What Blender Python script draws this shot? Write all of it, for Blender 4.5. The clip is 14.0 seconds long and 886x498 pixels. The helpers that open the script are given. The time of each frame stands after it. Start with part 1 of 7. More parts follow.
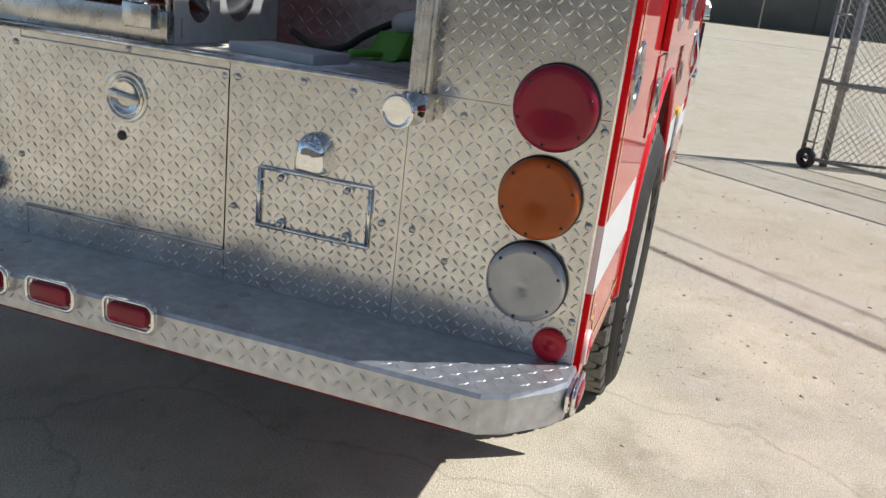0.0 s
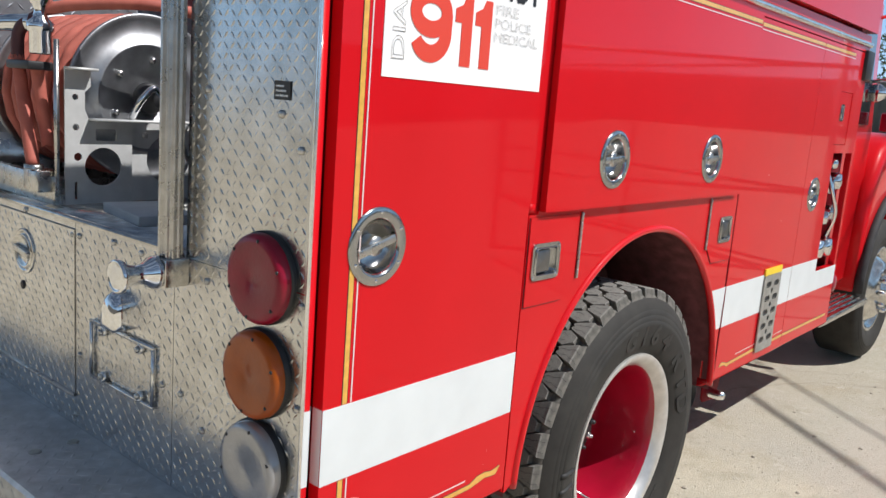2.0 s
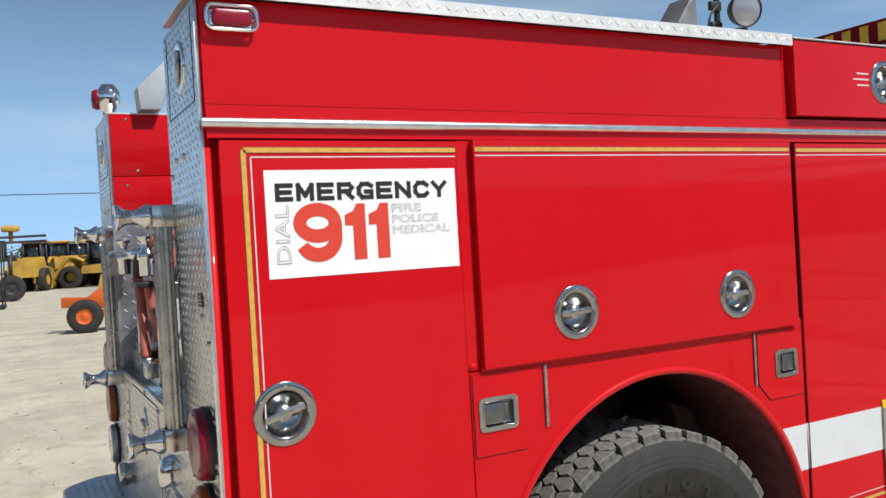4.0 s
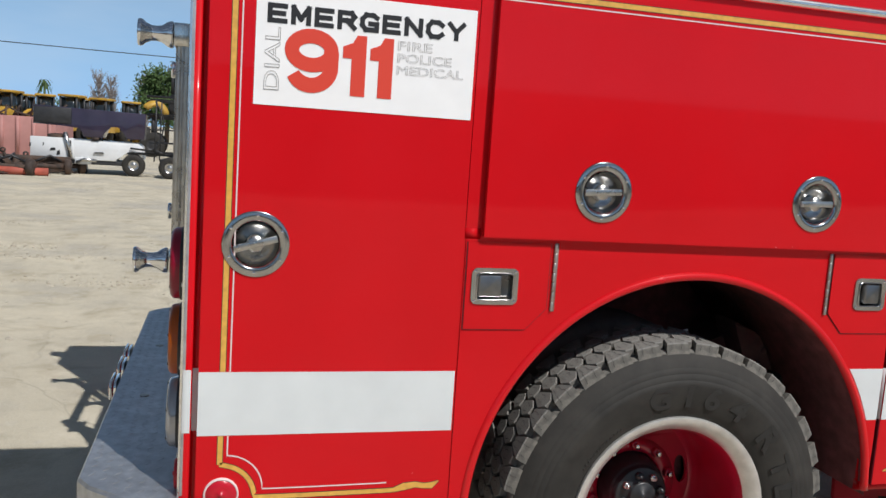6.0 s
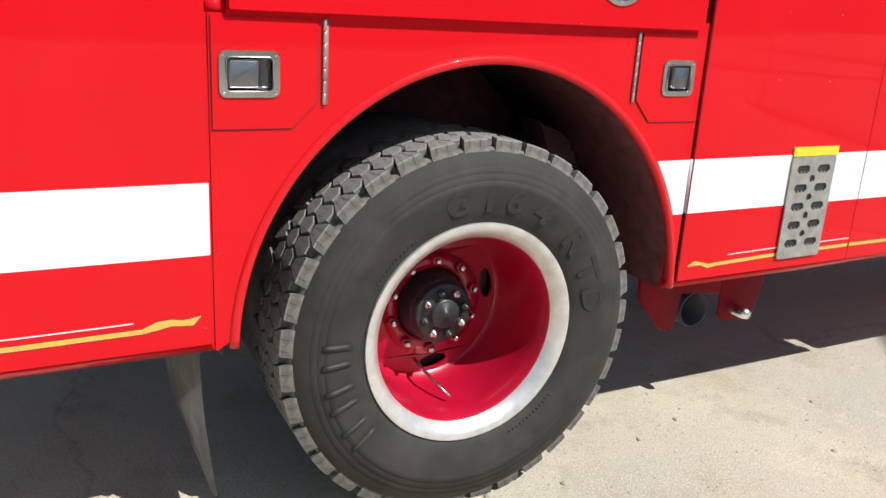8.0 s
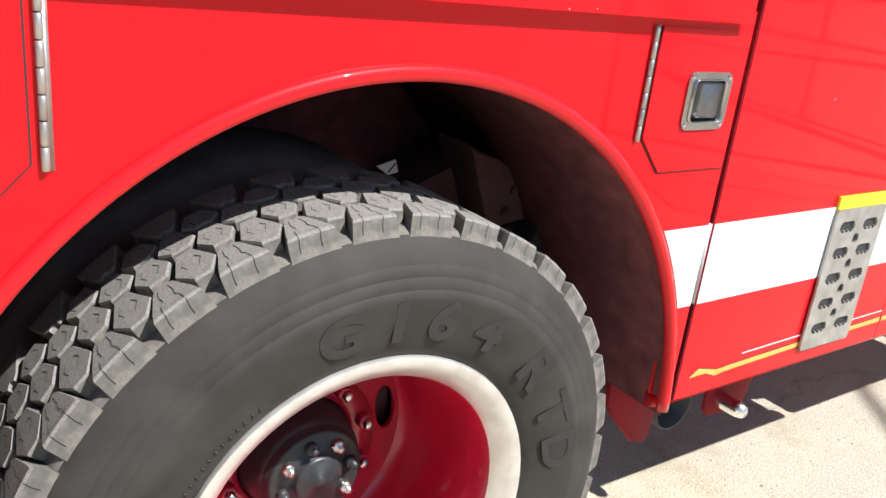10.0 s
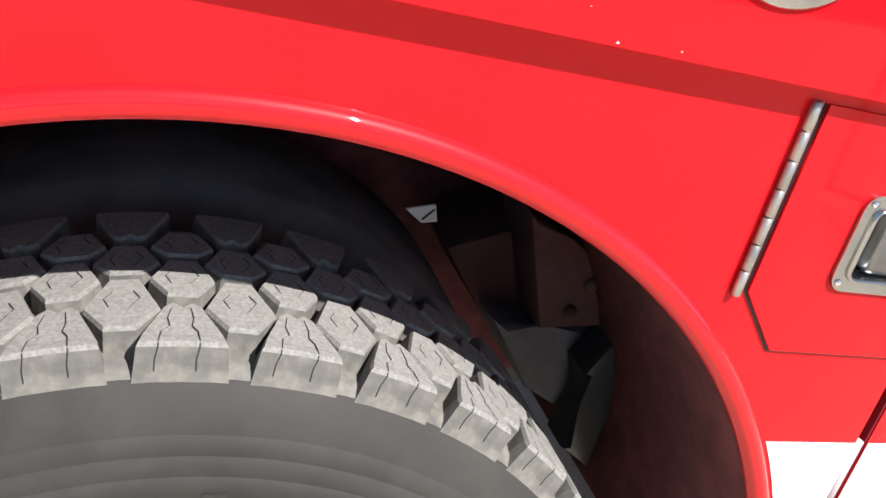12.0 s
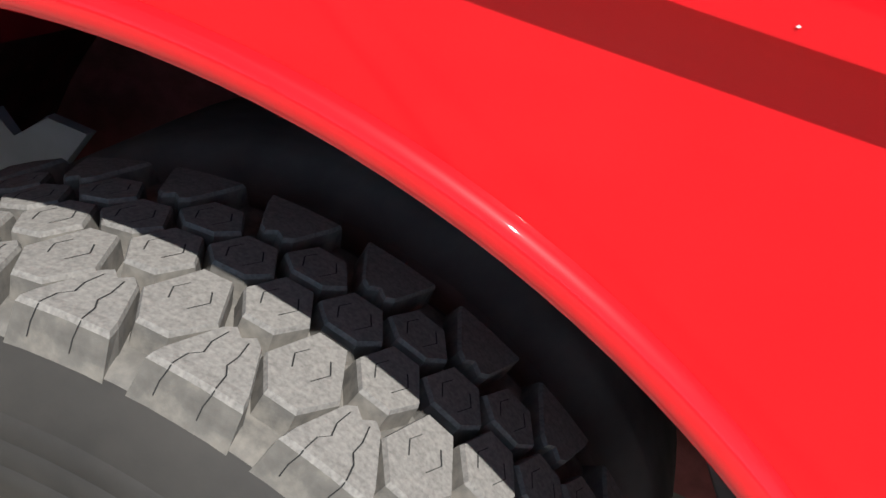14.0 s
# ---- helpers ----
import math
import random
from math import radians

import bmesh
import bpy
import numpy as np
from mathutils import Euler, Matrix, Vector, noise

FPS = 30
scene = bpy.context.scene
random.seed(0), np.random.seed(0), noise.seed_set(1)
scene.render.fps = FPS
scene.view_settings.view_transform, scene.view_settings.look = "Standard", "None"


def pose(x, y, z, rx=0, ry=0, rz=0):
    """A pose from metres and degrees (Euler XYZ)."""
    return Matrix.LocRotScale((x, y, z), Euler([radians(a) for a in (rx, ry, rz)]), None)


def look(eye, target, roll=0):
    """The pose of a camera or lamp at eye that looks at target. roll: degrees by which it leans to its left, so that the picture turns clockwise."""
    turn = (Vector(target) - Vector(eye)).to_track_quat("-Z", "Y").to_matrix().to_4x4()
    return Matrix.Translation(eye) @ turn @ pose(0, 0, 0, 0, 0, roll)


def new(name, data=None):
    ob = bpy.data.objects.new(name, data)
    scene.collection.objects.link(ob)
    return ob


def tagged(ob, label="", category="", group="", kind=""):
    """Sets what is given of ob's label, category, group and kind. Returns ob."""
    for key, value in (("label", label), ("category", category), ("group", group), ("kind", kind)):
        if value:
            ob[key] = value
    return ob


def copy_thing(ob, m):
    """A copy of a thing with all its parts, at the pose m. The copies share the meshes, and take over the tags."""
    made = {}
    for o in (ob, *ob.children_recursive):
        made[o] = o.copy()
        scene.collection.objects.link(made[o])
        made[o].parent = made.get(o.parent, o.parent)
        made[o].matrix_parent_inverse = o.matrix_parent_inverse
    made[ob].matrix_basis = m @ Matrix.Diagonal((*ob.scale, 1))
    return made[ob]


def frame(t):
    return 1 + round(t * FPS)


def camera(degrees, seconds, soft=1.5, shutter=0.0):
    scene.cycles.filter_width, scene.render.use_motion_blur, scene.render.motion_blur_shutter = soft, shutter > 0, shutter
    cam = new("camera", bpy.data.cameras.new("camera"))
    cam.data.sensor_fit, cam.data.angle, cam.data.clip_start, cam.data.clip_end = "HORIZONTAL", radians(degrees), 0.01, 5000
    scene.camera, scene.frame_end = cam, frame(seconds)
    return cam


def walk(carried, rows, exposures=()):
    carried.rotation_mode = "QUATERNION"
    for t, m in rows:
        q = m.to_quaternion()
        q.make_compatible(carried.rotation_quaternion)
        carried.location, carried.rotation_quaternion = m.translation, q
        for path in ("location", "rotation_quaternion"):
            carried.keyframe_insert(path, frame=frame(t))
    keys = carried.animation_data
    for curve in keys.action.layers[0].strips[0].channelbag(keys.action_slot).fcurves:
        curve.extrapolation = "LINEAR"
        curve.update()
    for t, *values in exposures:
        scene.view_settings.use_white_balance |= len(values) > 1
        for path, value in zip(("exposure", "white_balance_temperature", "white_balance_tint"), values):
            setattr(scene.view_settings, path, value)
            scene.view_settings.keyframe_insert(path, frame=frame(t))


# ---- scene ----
cam = camera(56.4, 14.0)
PATH = [
    (0, (-1.8, -0.184, 1.455), (0.025, 0.37, 0.855), 6.8),
    (0.5, (-1.517, -0.358, 1.497), (0.278, 0.306, 0.917), 8.8),
    (1, (-1.335, -0.584, 1.579), (0.412, 0.222, 1.034), 5.7),
    (1.5, (-1.202, -0.958, 1.607), (0.41, 0.14, 1.165), 3.6),
    (2, (-1.039, -1.172, 1.615), (0.472, 0.09, 1.261), 4.4),
    (2.5, (-0.879, -1.343, 1.71), (0.484, 0.087, 1.396), 5.9),
    (3, (-0.766, -1.65, 1.718), (0.434, -0.058, 1.558), 3.4),
    (3.2, (-0.719, -1.749, 1.728), (0.421, -0.11, 1.614), 1.0),
    (5.3, (-0.051, -2.242, 1.704), (0.63, -0.362, 1.759), 1.3),
    (5.5, (-0.024, -2.189, 1.645), (0.614, -0.293, 1.637), 2.7),
    (6, (0.072, -2.078, 1.584), (0.59, -0.162, 1.335), 3.9),
    (6.5, (0.199, -2.14, 1.533), (0.636, -0.234, 1.11), 2.9),
    (7, (0.321, -2.212, 1.469), (0.654, -0.31, 0.951), 1.7),
    (7.5, (0.354, -2.08, 1.402), (0.836, -0.225, 0.829), 1.6),
    (8, (0.321, -1.796, 1.395), (1.222, -0.106, 0.817), 3.3),
    (8.5, (0.392, -1.561, 1.388), (1.408, 0.051, 0.78), 2.6),
    (9, (0.568, -1.273, 1.415), (1.68, 0.292, 0.856), 4.3),
    (9.2, (0.616, -1.202, 1.419), (1.733, 0.354, 0.844), 4.7),
    (11.3, (1.184, -0.591, 1.396), (2.194, 0.951, 0.621), 13.4),
    (11.5, (1.25, -0.589, 1.405), (2.166, 1.004, 0.615), 14.4),
    (12, (1.32, -0.558, 1.427), (2.014, 1.144, 0.639), 14.9),
    (12.6, (1.393, -0.432, 1.398), (1.975, 1.335, 0.665), 17.2),
    (13, (1.465, -0.336, 1.397), (1.955, 1.432, 0.601), 18.3),
    (13.4, (1.536, -0.285, 1.399), (1.957, 1.468, 0.534), 19.1),
    (13.7, (1.595, -0.301, 1.416), (1.672, 1.448, 0.448), 16.6),
    (14, (1.642, -0.349, 1.392), (1.33, 1.4, 0.474), 17.4),
]
EXPOSURES = [(0.0, 0.12), (1.5, 0.02), (3.2, 0.08), (4.6, -0.36), (5.5, -0.44), (6.2, -0.28), (7.5, 0.2), (9.0, 0.58), (11.3, 1.06), (12.8, 0.95), (14.0, 0.50)]
walk(cam, [(t, look(eye, target, roll)) for t, eye, target, roll in PATH], EXPOSURES)

# ---- world and sun ----
SUN = Vector((0.39, -0.70, 1.0)).normalized()
world = bpy.data.worlds.new("sky")
scene.world = world
world.use_nodes = True
wn, wl = world.node_tree.nodes, world.node_tree.links
sky = wn.new("ShaderNodeTexSky")
sky.sky_type, sky.sun_disc = "NISHITA", False
sky.sun_elevation = math.asin(SUN.z)
sky.sun_rotation = math.atan2(SUN.x, SUN.y)
sky.air_density, sky.dust_density, sky.ozone_density = 1.0, 0.25, 1.5
# thin streaks of high cloud
wtc = wn.new("ShaderNodeTexCoord")
wmp = wn.new("ShaderNodeMapping")
wmp.inputs["Scale"].default_value = (1.2, 1.2, 5.0)
wno = wn.new("ShaderNodeTexNoise")
wno.inputs["Scale"].default_value, wno.inputs["Detail"].default_value = 2.2, 6.0
wrp = wn.new("ShaderNodeValToRGB")
wrp.color_ramp.elements[0].position, wrp.color_ramp.elements[1].position = 0.44, 0.80
wrp.color_ramp.elements[1].color = (0.5, 0.5, 0.5, 1)
wmx = wn.new("ShaderNodeMixRGB")
wmx.inputs[2].default_value = (15.0, 17.5, 20.5, 1)
wl.new(wtc.outputs["Generated"], wmp.inputs[0])
wl.new(wmp.outputs[0], wno.inputs["Vector"])
wl.new(wno.outputs["Fac"], wrp.inputs[0])
wl.new(wrp.outputs[0], wmx.inputs[0])
# pale haze along the horizon
wsp = wn.new("ShaderNodeSeparateXYZ")
whz = wn.new("ShaderNodeMapRange")
whz.inputs[1].default_value, whz.inputs[2].default_value, whz.inputs[3].default_value, whz.inputs[4].default_value = 0.02, 0.40, 0.88, 0.0
whm = wn.new("ShaderNodeMixRGB")
whm.inputs[2].default_value = (8.6, 15.4, 24.5, 1)
wl.new(wtc.outputs["Generated"], wsp.inputs[0])
wl.new(wsp.outputs[2], whz.inputs[0])
wl.new(whz.outputs[0], whm.inputs[0])
wl.new(sky.outputs[0], whm.inputs[1])
wl.new(whm.outputs[0], wmx.inputs[1])
wl.new(wmx.outputs[0], wn["Background"].inputs[0])
wn["Background"].inputs[1].default_value = 0.05

sun = new("sun", bpy.data.lights.new("sun", "SUN"))
sun.data.energy, sun.data.angle, sun.data.color = 5.0, radians(0.55), (1.0, 0.98, 0.965)
sun.matrix_world = look(SUN * 60, (0, 0, 0))


# ---- materials ----
def material(name, color, rough=0.5, metal=0.0, coat=0.0, grain=None, bump=None, patches=None, spec=0.5, transmission=0.0, emission=None):
    """grain: (scale, amount) fine variation; patches: (scale, amount, colour) broad stains and painted reflections;
    bump: (scale, strength, distance).
    """
    m = bpy.data.materials.new(name)
    m.use_nodes = True
    n, l = m.node_tree.nodes, m.node_tree.links
    b = n["Principled BSDF"]
    b.inputs["Base Color"].default_value = (*color, 1)
    b.inputs["Roughness"].default_value = rough
    b.inputs["Metallic"].default_value = metal
    b.inputs["Coat Weight"].default_value = coat
    b.inputs["Coat Roughness"].default_value = 0.04
    b.inputs["Specular IOR Level"].default_value = spec
    b.inputs["Transmission Weight"].default_value = transmission
    geo = n.new("ShaderNodeNewGeometry")
    tex = n.new("ShaderNodeTexCoord")
    where = tex.outputs["Object"]
    last = None
    if grain:
        t1 = n.new("ShaderNodeTexNoise")
        t1.inputs["Scale"].default_value, t1.inputs["Detail"].default_value = grain[0], 5
        l.new(where, t1.inputs["Vector"])
        mr = n.new("ShaderNodeMapRange")
        mr.inputs[1].default_value, mr.inputs[2].default_value = 0.3, 0.7
        mr.inputs[3].default_value, mr.inputs[4].default_value = 1 - grain[1], 1 + grain[1]
        l.new(t1.outputs["Fac"], mr.inputs[0])
        mul = n.new("ShaderNodeMixRGB")
        mul.blend_type, mul.inputs[0].default_value = "MULTIPLY", 1.0
        mul.inputs[1].default_value = (*color, 1)
        l.new(mr.outputs[0], mul.inputs[2])
        last = mul.outputs[0]
        rr = n.new("ShaderNodeMapRange")
        rr.inputs[3].default_value, rr.inputs[4].default_value = max(0.02, rough - 0.25 * grain[1]), min(1, rough + 0.25 * grain[1])
        l.new(t1.outputs["Fac"], rr.inputs[0])
        l.new(rr.outputs[0], b.inputs["Roughness"])
    if patches:
        t2 = n.new("ShaderNodeTexNoise")
        t2.inputs["Scale"].default_value, t2.inputs["Detail"].default_value, t2.inputs["Roughness"].default_value = patches[0], 8, 0.65
        l.new(where, t2.inputs["Vector"])
        r2 = n.new("ShaderNodeValToRGB")
        r2.color_ramp.elements[0].position, r2.color_ramp.elements[1].position = 0.45, 0.72
        l.new(t2.outputs["Fac"], r2.inputs[0])
        am = n.new("ShaderNodeMath")
        am.operation, am.inputs[1].default_value = "MULTIPLY", patches[1]
        l.new(r2.outputs[0], am.inputs[0])
        mx = n.new("ShaderNodeMixRGB")
        l.new(am.outputs[0], mx.inputs[0])
        mx.inputs[1].default_value = (*color, 1)
        if last:
            l.new(last, mx.inputs[1])
        mx.inputs[2].default_value = (*patches[2], 1)
        last = mx.outputs[0]
    if last:
        l.new(last, b.inputs["Base Color"])
    if bump:
        t3 = n.new("ShaderNodeTexNoise")
        t3.inputs["Scale"].default_value, t3.inputs["Detail"].default_value = bump[0], 6
        l.new(where, t3.inputs["Vector"])
        bp = n.new("ShaderNodeBump")
        bp.inputs["Strength"].default_value, bp.inputs["Distance"].default_value = bump[1], bump[2]
        l.new(t3.outputs["Fac"], bp.inputs["Height"])
        l.new(bp.outputs[0], b.inputs["Normal"])
    if emission:
        b.inputs["Emission Color"].default_value = (*emission[:3], 1)
        b.inputs["Emission Strength"].default_value = emission[3]
    return m


# soft lighter patches imitate faint reflections on the red panels
RED = material("red_paint", (0.58, 0.006, 0.011), 0.38, coat=0.95, spec=0.05, grain=(3, 0.04), patches=(1.4, 0.5, (0.58, 0.012, 0.019)), bump=(1.6, 0.10, 0.004))
RED.node_tree.nodes["Principled BSDF"].inputs["Coat IOR"].default_value = 1.25
RED_GLOSS = material("glossy_red_lip", (0.60, 0.008, 0.013), 0.40, coat=1.0, spec=0.08)
RED_GLOSS.node_tree.nodes["Principled BSDF"].inputs["Coat IOR"].default_value = 1.35
RED_GLOSS.node_tree.nodes["Principled BSDF"].inputs["Coat Roughness"].default_value = 0.025
# red darkened for shade on inner and underbody parts; maroon on the roof box
RED_DARK = material("maroon_and_shaded_red", (0.20, 0.003, 0.010), 0.6, spec=0.15, grain=(6, 0.2), patches=(4, 0.4, (0.10, 0.006, 0.010)))
WELL = material("wheel_well_dirt", (0.19, 0.062, 0.066), 0.85, spec=0.2, grain=(20, 0.35), patches=(4, 0.6, (0.13, 0.060, 0.064)), bump=(40, 0.5, 0.004))
WELL_RED = material("dirty_red_bracket", (0.075, 0.038, 0.037), 0.85, spec=0.2, grain=(14, 0.3), patches=(10, 0.8, (0.095, 0.024, 0.025)), bump=(40, 0.4, 0.003))
WELL_GREY = material("dusty_grey_steel", (0.13, 0.125, 0.135), 0.85, spec=0.2, grain=(14, 0.3), patches=(6, 0.6, (0.085, 0.07, 0.07)), bump=(40, 0.3, 0.002))
DOOR_EDGE = material("dark_door_edge", (0.14, 0.009, 0.016), 0.75, spec=0.2, grain=(30, 0.2))
GOLD = material("gold_leaf", (0.70, 0.38, 0.07), 0.35, coat=0.5, grain=(60, 0.15))
WHITE_LINE = material("white_pinstripe", (0.75, 0.62, 0.6), 0.4, coat=0.5)
STRIPE = material("reflective_white_tape", (0.67, 0.70, 0.70), 0.5, coat=0.25, grain=(9, 0.04), bump=(220, 0.08, 0.001))
SIGN = material("white_sticker", (0.88, 0.875, 0.87), 0.45, coat=0.2, grain=(12, 0.03))
INK = material("black_print", (0.018, 0.018, 0.02), 0.45)
INK_RED = material("red_print", (0.68, 0.055, 0.03), 0.45)
INK_GREY = material("grey_outline_print", (0.35, 0.34, 0.33), 0.5)
CHROME = material("chrome", (0.80, 0.80, 0.80), 0.07, metal=1.0, grain=(14, 0.06))
CHROME_WORN = material("worn_chrome", (0.66, 0.65, 0.62), 0.2, metal=1.0, grain=(30, 0.25), patches=(16, 0.3, (0.35, 0.30, 0.24)))
CHROME_DARK = material("dull_chrome", (0.43, 0.43, 0.425), 0.17, metal=1.0, grain=(18, 0.12))
LATCH = material("dark_polished_latch", (0.26, 0.26, 0.265), 0.32, metal=1.0, grain=(25, 0.2), patches=(14, 0.3, (0.20, 0.18, 0.16)))
STEEL = material("brushed_steel", (0.56, 0.55, 0.53), 0.28, metal=1.0, grain=(25, 0.2), patches=(7, 0.3, (0.30, 0.28, 0.25)))
# broad darker patches put cloudy reflections into the polished plate's colour
PLATE = material("diamond_plate", (0.63, 0.62, 0.60), 0.24, metal=1.0, grain=(20, 0.14), patches=(2.4, 0.5, (0.41, 0.395, 0.375)), bump=(4, 0.2, 0.008))
BAY_PLATE = material("dull_bay_plate", (0.40, 0.41, 0.43), 0.45, metal=1.0, grain=(20, 0.2), patches=(4, 0.4, (0.26, 0.26, 0.27)), bump=(8, 0.2, 0.004))
PLATE_DULL = material("scuffed_plate", (0.52, 0.53, 0.55), 0.40, metal=0.8, grain=(30, 0.18), patches=(5, 0.45, (0.36, 0.37, 0.39)), bump=(60, 0.1, 0.001))
PLATE_PAINT = material("white_tread_plate", (0.78, 0.78, 0.76), 0.45, metal=0.3, grain=(20, 0.08))
HINGE = material("worn_hinge_steel", (0.40, 0.385, 0.355), 0.42, metal=0.8, grain=(40, 0.2))
ALU_DULL = material("dull_aluminium_sheet", (0.60, 0.60, 0.59), 0.55, metal=0.35, grain=(20, 0.1))
STEP_GREY = material("worn_grey_step", (0.40, 0.39, 0.36), 0.45, metal=0.55, grain=(30, 0.2), patches=(20, 0.3, (0.28, 0.26, 0.23)))
ALU = material("aluminium_edge", (0.86, 0.86, 0.85), 0.24, metal=1.0, grain=(30, 0.1))
GREY_BOX = material("pale_grey_board", (0.42, 0.46, 0.50), 0.6, grain=(15, 0.1))
RUBBER = material("tyre_rubber", (0.027, 0.025, 0.022), 0.74, spec=0.35, grain=(18, 0.25), patches=(7, 0.5, (0.054, 0.049, 0.042)), bump=(120, 0.15, 0.001))
TREAD = material("dusty_tread_rubber", (0.185, 0.176, 0.160), 0.9, grain=(330, 0.24), patches=(200, 0.5, (0.30, 0.285, 0.255)), bump=(300, 0.35, 0.0009))
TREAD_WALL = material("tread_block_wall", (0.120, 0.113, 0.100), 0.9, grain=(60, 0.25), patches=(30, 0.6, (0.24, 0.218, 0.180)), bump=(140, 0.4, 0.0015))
SIPE = material("tread_slit", (0.012, 0.012, 0.012), 0.9)
LETTER = material("raised_rubber_letters", (0.020, 0.019, 0.018), 0.6, grain=(40, 0.2))
RIM_METAL = material("bare_rim_metal", (0.66, 0.65, 0.62), 0.34, metal=0.62, grain=(25, 0.12), patches=(12, 0.3, (0.50, 0.46, 0.41)), bump=(80, 0.1, 0.001))
RIM_RED = material("red_wheel_paint", (0.40, 0.003, 0.026), 0.35, coat=0.6, grain=(8, 0.12), patches=(10, 0.25, (0.25, 0.01, 0.012)), bump=(12, 0.1, 0.003))
GREASE = material("black_greasy_hub", (0.022, 0.024, 0.026), 0.42, grain=(40, 0.3), bump=(60, 0.3, 0.002))
LENS_RED = material("red_lens", (0.26, 0.003, 0.022), 0.3, coat=0.3, spec=0.3, grain=(10, 0.15), patches=(12, 0.4, (0.12, 0.002, 0.009)), bump=(180, 0.25, 0.002))
LENS_AMBER = material("amber_lens", (0.38, 0.075, 0.003), 0.3, coat=0.3, spec=0.3, grain=(10, 0.15), patches=(9, 0.5, (0.24, 0.04, 0.003)), bump=(180, 0.25, 0.002))
LENS_CLEAR = material("clear_lens", (0.36, 0.36, 0.37), 0.2, coat=0.8, metal=0.35, grain=(10, 0.15), bump=(90, 0.3, 0.003))
LENS_BRIGHT = material("bright_red_reflector", (0.48, 0.005, 0.02), 0.3, coat=0.4, spec=0.3, bump=(160, 0.3, 0.002))
FLAP = material("dusty_mud_flap", (0.15, 0.145, 0.135), 0.85, grain=(12, 0.3), patches=(5, 0.5, (0.08, 0.075, 0.07)), bump=(30, 0.3, 0.004))
BLACK = material("black_plastic", (0.02, 0.02, 0.022), 0.45, grain=(30, 0.2))
BLACK_RUBBER = material("black_rubber", (0.028, 0.028, 0.03), 0.75, grain=(20, 0.3))
HOSE = material("faded_red_hose", (0.47, 0.13, 0.095), 0.7, grain=(14, 0.2), patches=(9, 0.45, (0.30, 0.05, 0.035)), bump=(90, 0.3, 0.002))
HOSE_DARK = material("dark_hose_wrap", (0.08, 0.025, 0.03), 0.6, grain=(20, 0.2))
GREEN = material("green_plastic", (0.12, 0.36, 0.04), 0.45, grain=(10, 0.1))
YELLOW_TAPE = material("yellow_tape", (0.80, 0.56, 0.03), 0.5, grain=(25, 0.08))
GLASS_DARK = material("dark_glass", (0.015, 0.02, 0.022), 0.05, coat=1.0)
GROUND = material("sandy_concrete", (0.40, 0.345, 0.255), 0.92)
GALV = material("galvanised_pipe", (0.30, 0.29, 0.28), 0.45, metal=0.6, grain=(14, 0.2), patches=(6, 0.4, (0.16, 0.12, 0.09)))
WIRE = material("chain_link_wire", (0.17, 0.165, 0.16), 0.6, metal=0.5)
CABLE = material("black_cable", (0.02, 0.02, 0.02), 0.7)
WALL_FAR = material("grey_block_wall", (0.12, 0.112, 0.10), 0.9, grain=(0.8, 0.15), patches=(0.2, 0.4, (0.22, 0.21, 0.19)))
GRASS = material("verge_grass", (0.10, 0.14, 0.035), 0.95, grain=(3, 0.4), patches=(0.6, 0.5, (0.20, 0.17, 0.08)))
CAR_SILVER = material("silver_car_paint", (0.40, 0.40, 0.39), 0.35, metal=0.4, coat=0.6)
CAR_WHITE = material("white_car_paint", (0.72, 0.73, 0.73), 0.35, coat=0.6, grain=(2, 0.05), patches=(3, 0.3, (0.5, 0.48, 0.45)))
CAR_PURPLE = material("dark_purple_paint", (0.022, 0.014, 0.035), 0.35, coat=0.6, grain=(3, 0.2), patches=(2, 0.3, (0.06, 0.05, 0.07)))
YELLOW_MACHINE = material("yellow_machine_paint", (0.50, 0.29, 0.035), 0.5, grain=(2, 0.15), patches=(1.5, 0.6, (0.20, 0.13, 0.05)))
ORANGE = material("orange_paint", (0.68, 0.12, 0.012), 0.45, coat=0.3, grain=(3, 0.1), patches=(3, 0.25, (0.4, 0.09, 0.02)))
PINK = material("faded_pink_steel", (0.42, 0.20, 0.18), 0.7, grain=(2, 0.12), patches=(1.2, 0.4, (0.30, 0.15, 0.13)))
TUBE_RED = material("faded_red_tube", (0.40, 0.085, 0.055), 0.7, grain=(6, 0.2), patches=(4, 0.5, (0.25, 0.10, 0.07)))
RUST = material("rusty_steel", (0.045, 0.032, 0.026), 0.8, grain=(8, 0.35), patches=(3, 0.6, (0.16, 0.085, 0.05)))
BLACK_STEEL = material("black_painted_steel", (0.025, 0.025, 0.027), 0.5, grain=(6, 0.3))
BARK = material("bark", (0.09, 0.065, 0.045), 0.95, grain=(6, 0.3))
LEAF = material("leaves", (0.055, 0.10, 0.025), 0.8, grain=(1.5, 0.4))
TWIG = material("bare_twigs", (0.25, 0.215, 0.195), 0.95, grain=(2, 0.2))
DIRT = material("crumbled_dirt", (0.40, 0.355, 0.28), 0.95, grain=(20, 0.3))
STONE = material("loose_stones", (0.36, 0.325, 0.265), 0.95, grain=(20, 0.3))

# ground: fine grit, broad stains, thin cracks
gn, gl = GROUND.node_tree.nodes, GROUND.node_tree.links
gb = gn["Principled BSDF"]
gtc = gn.new("ShaderNodeTexCoord")


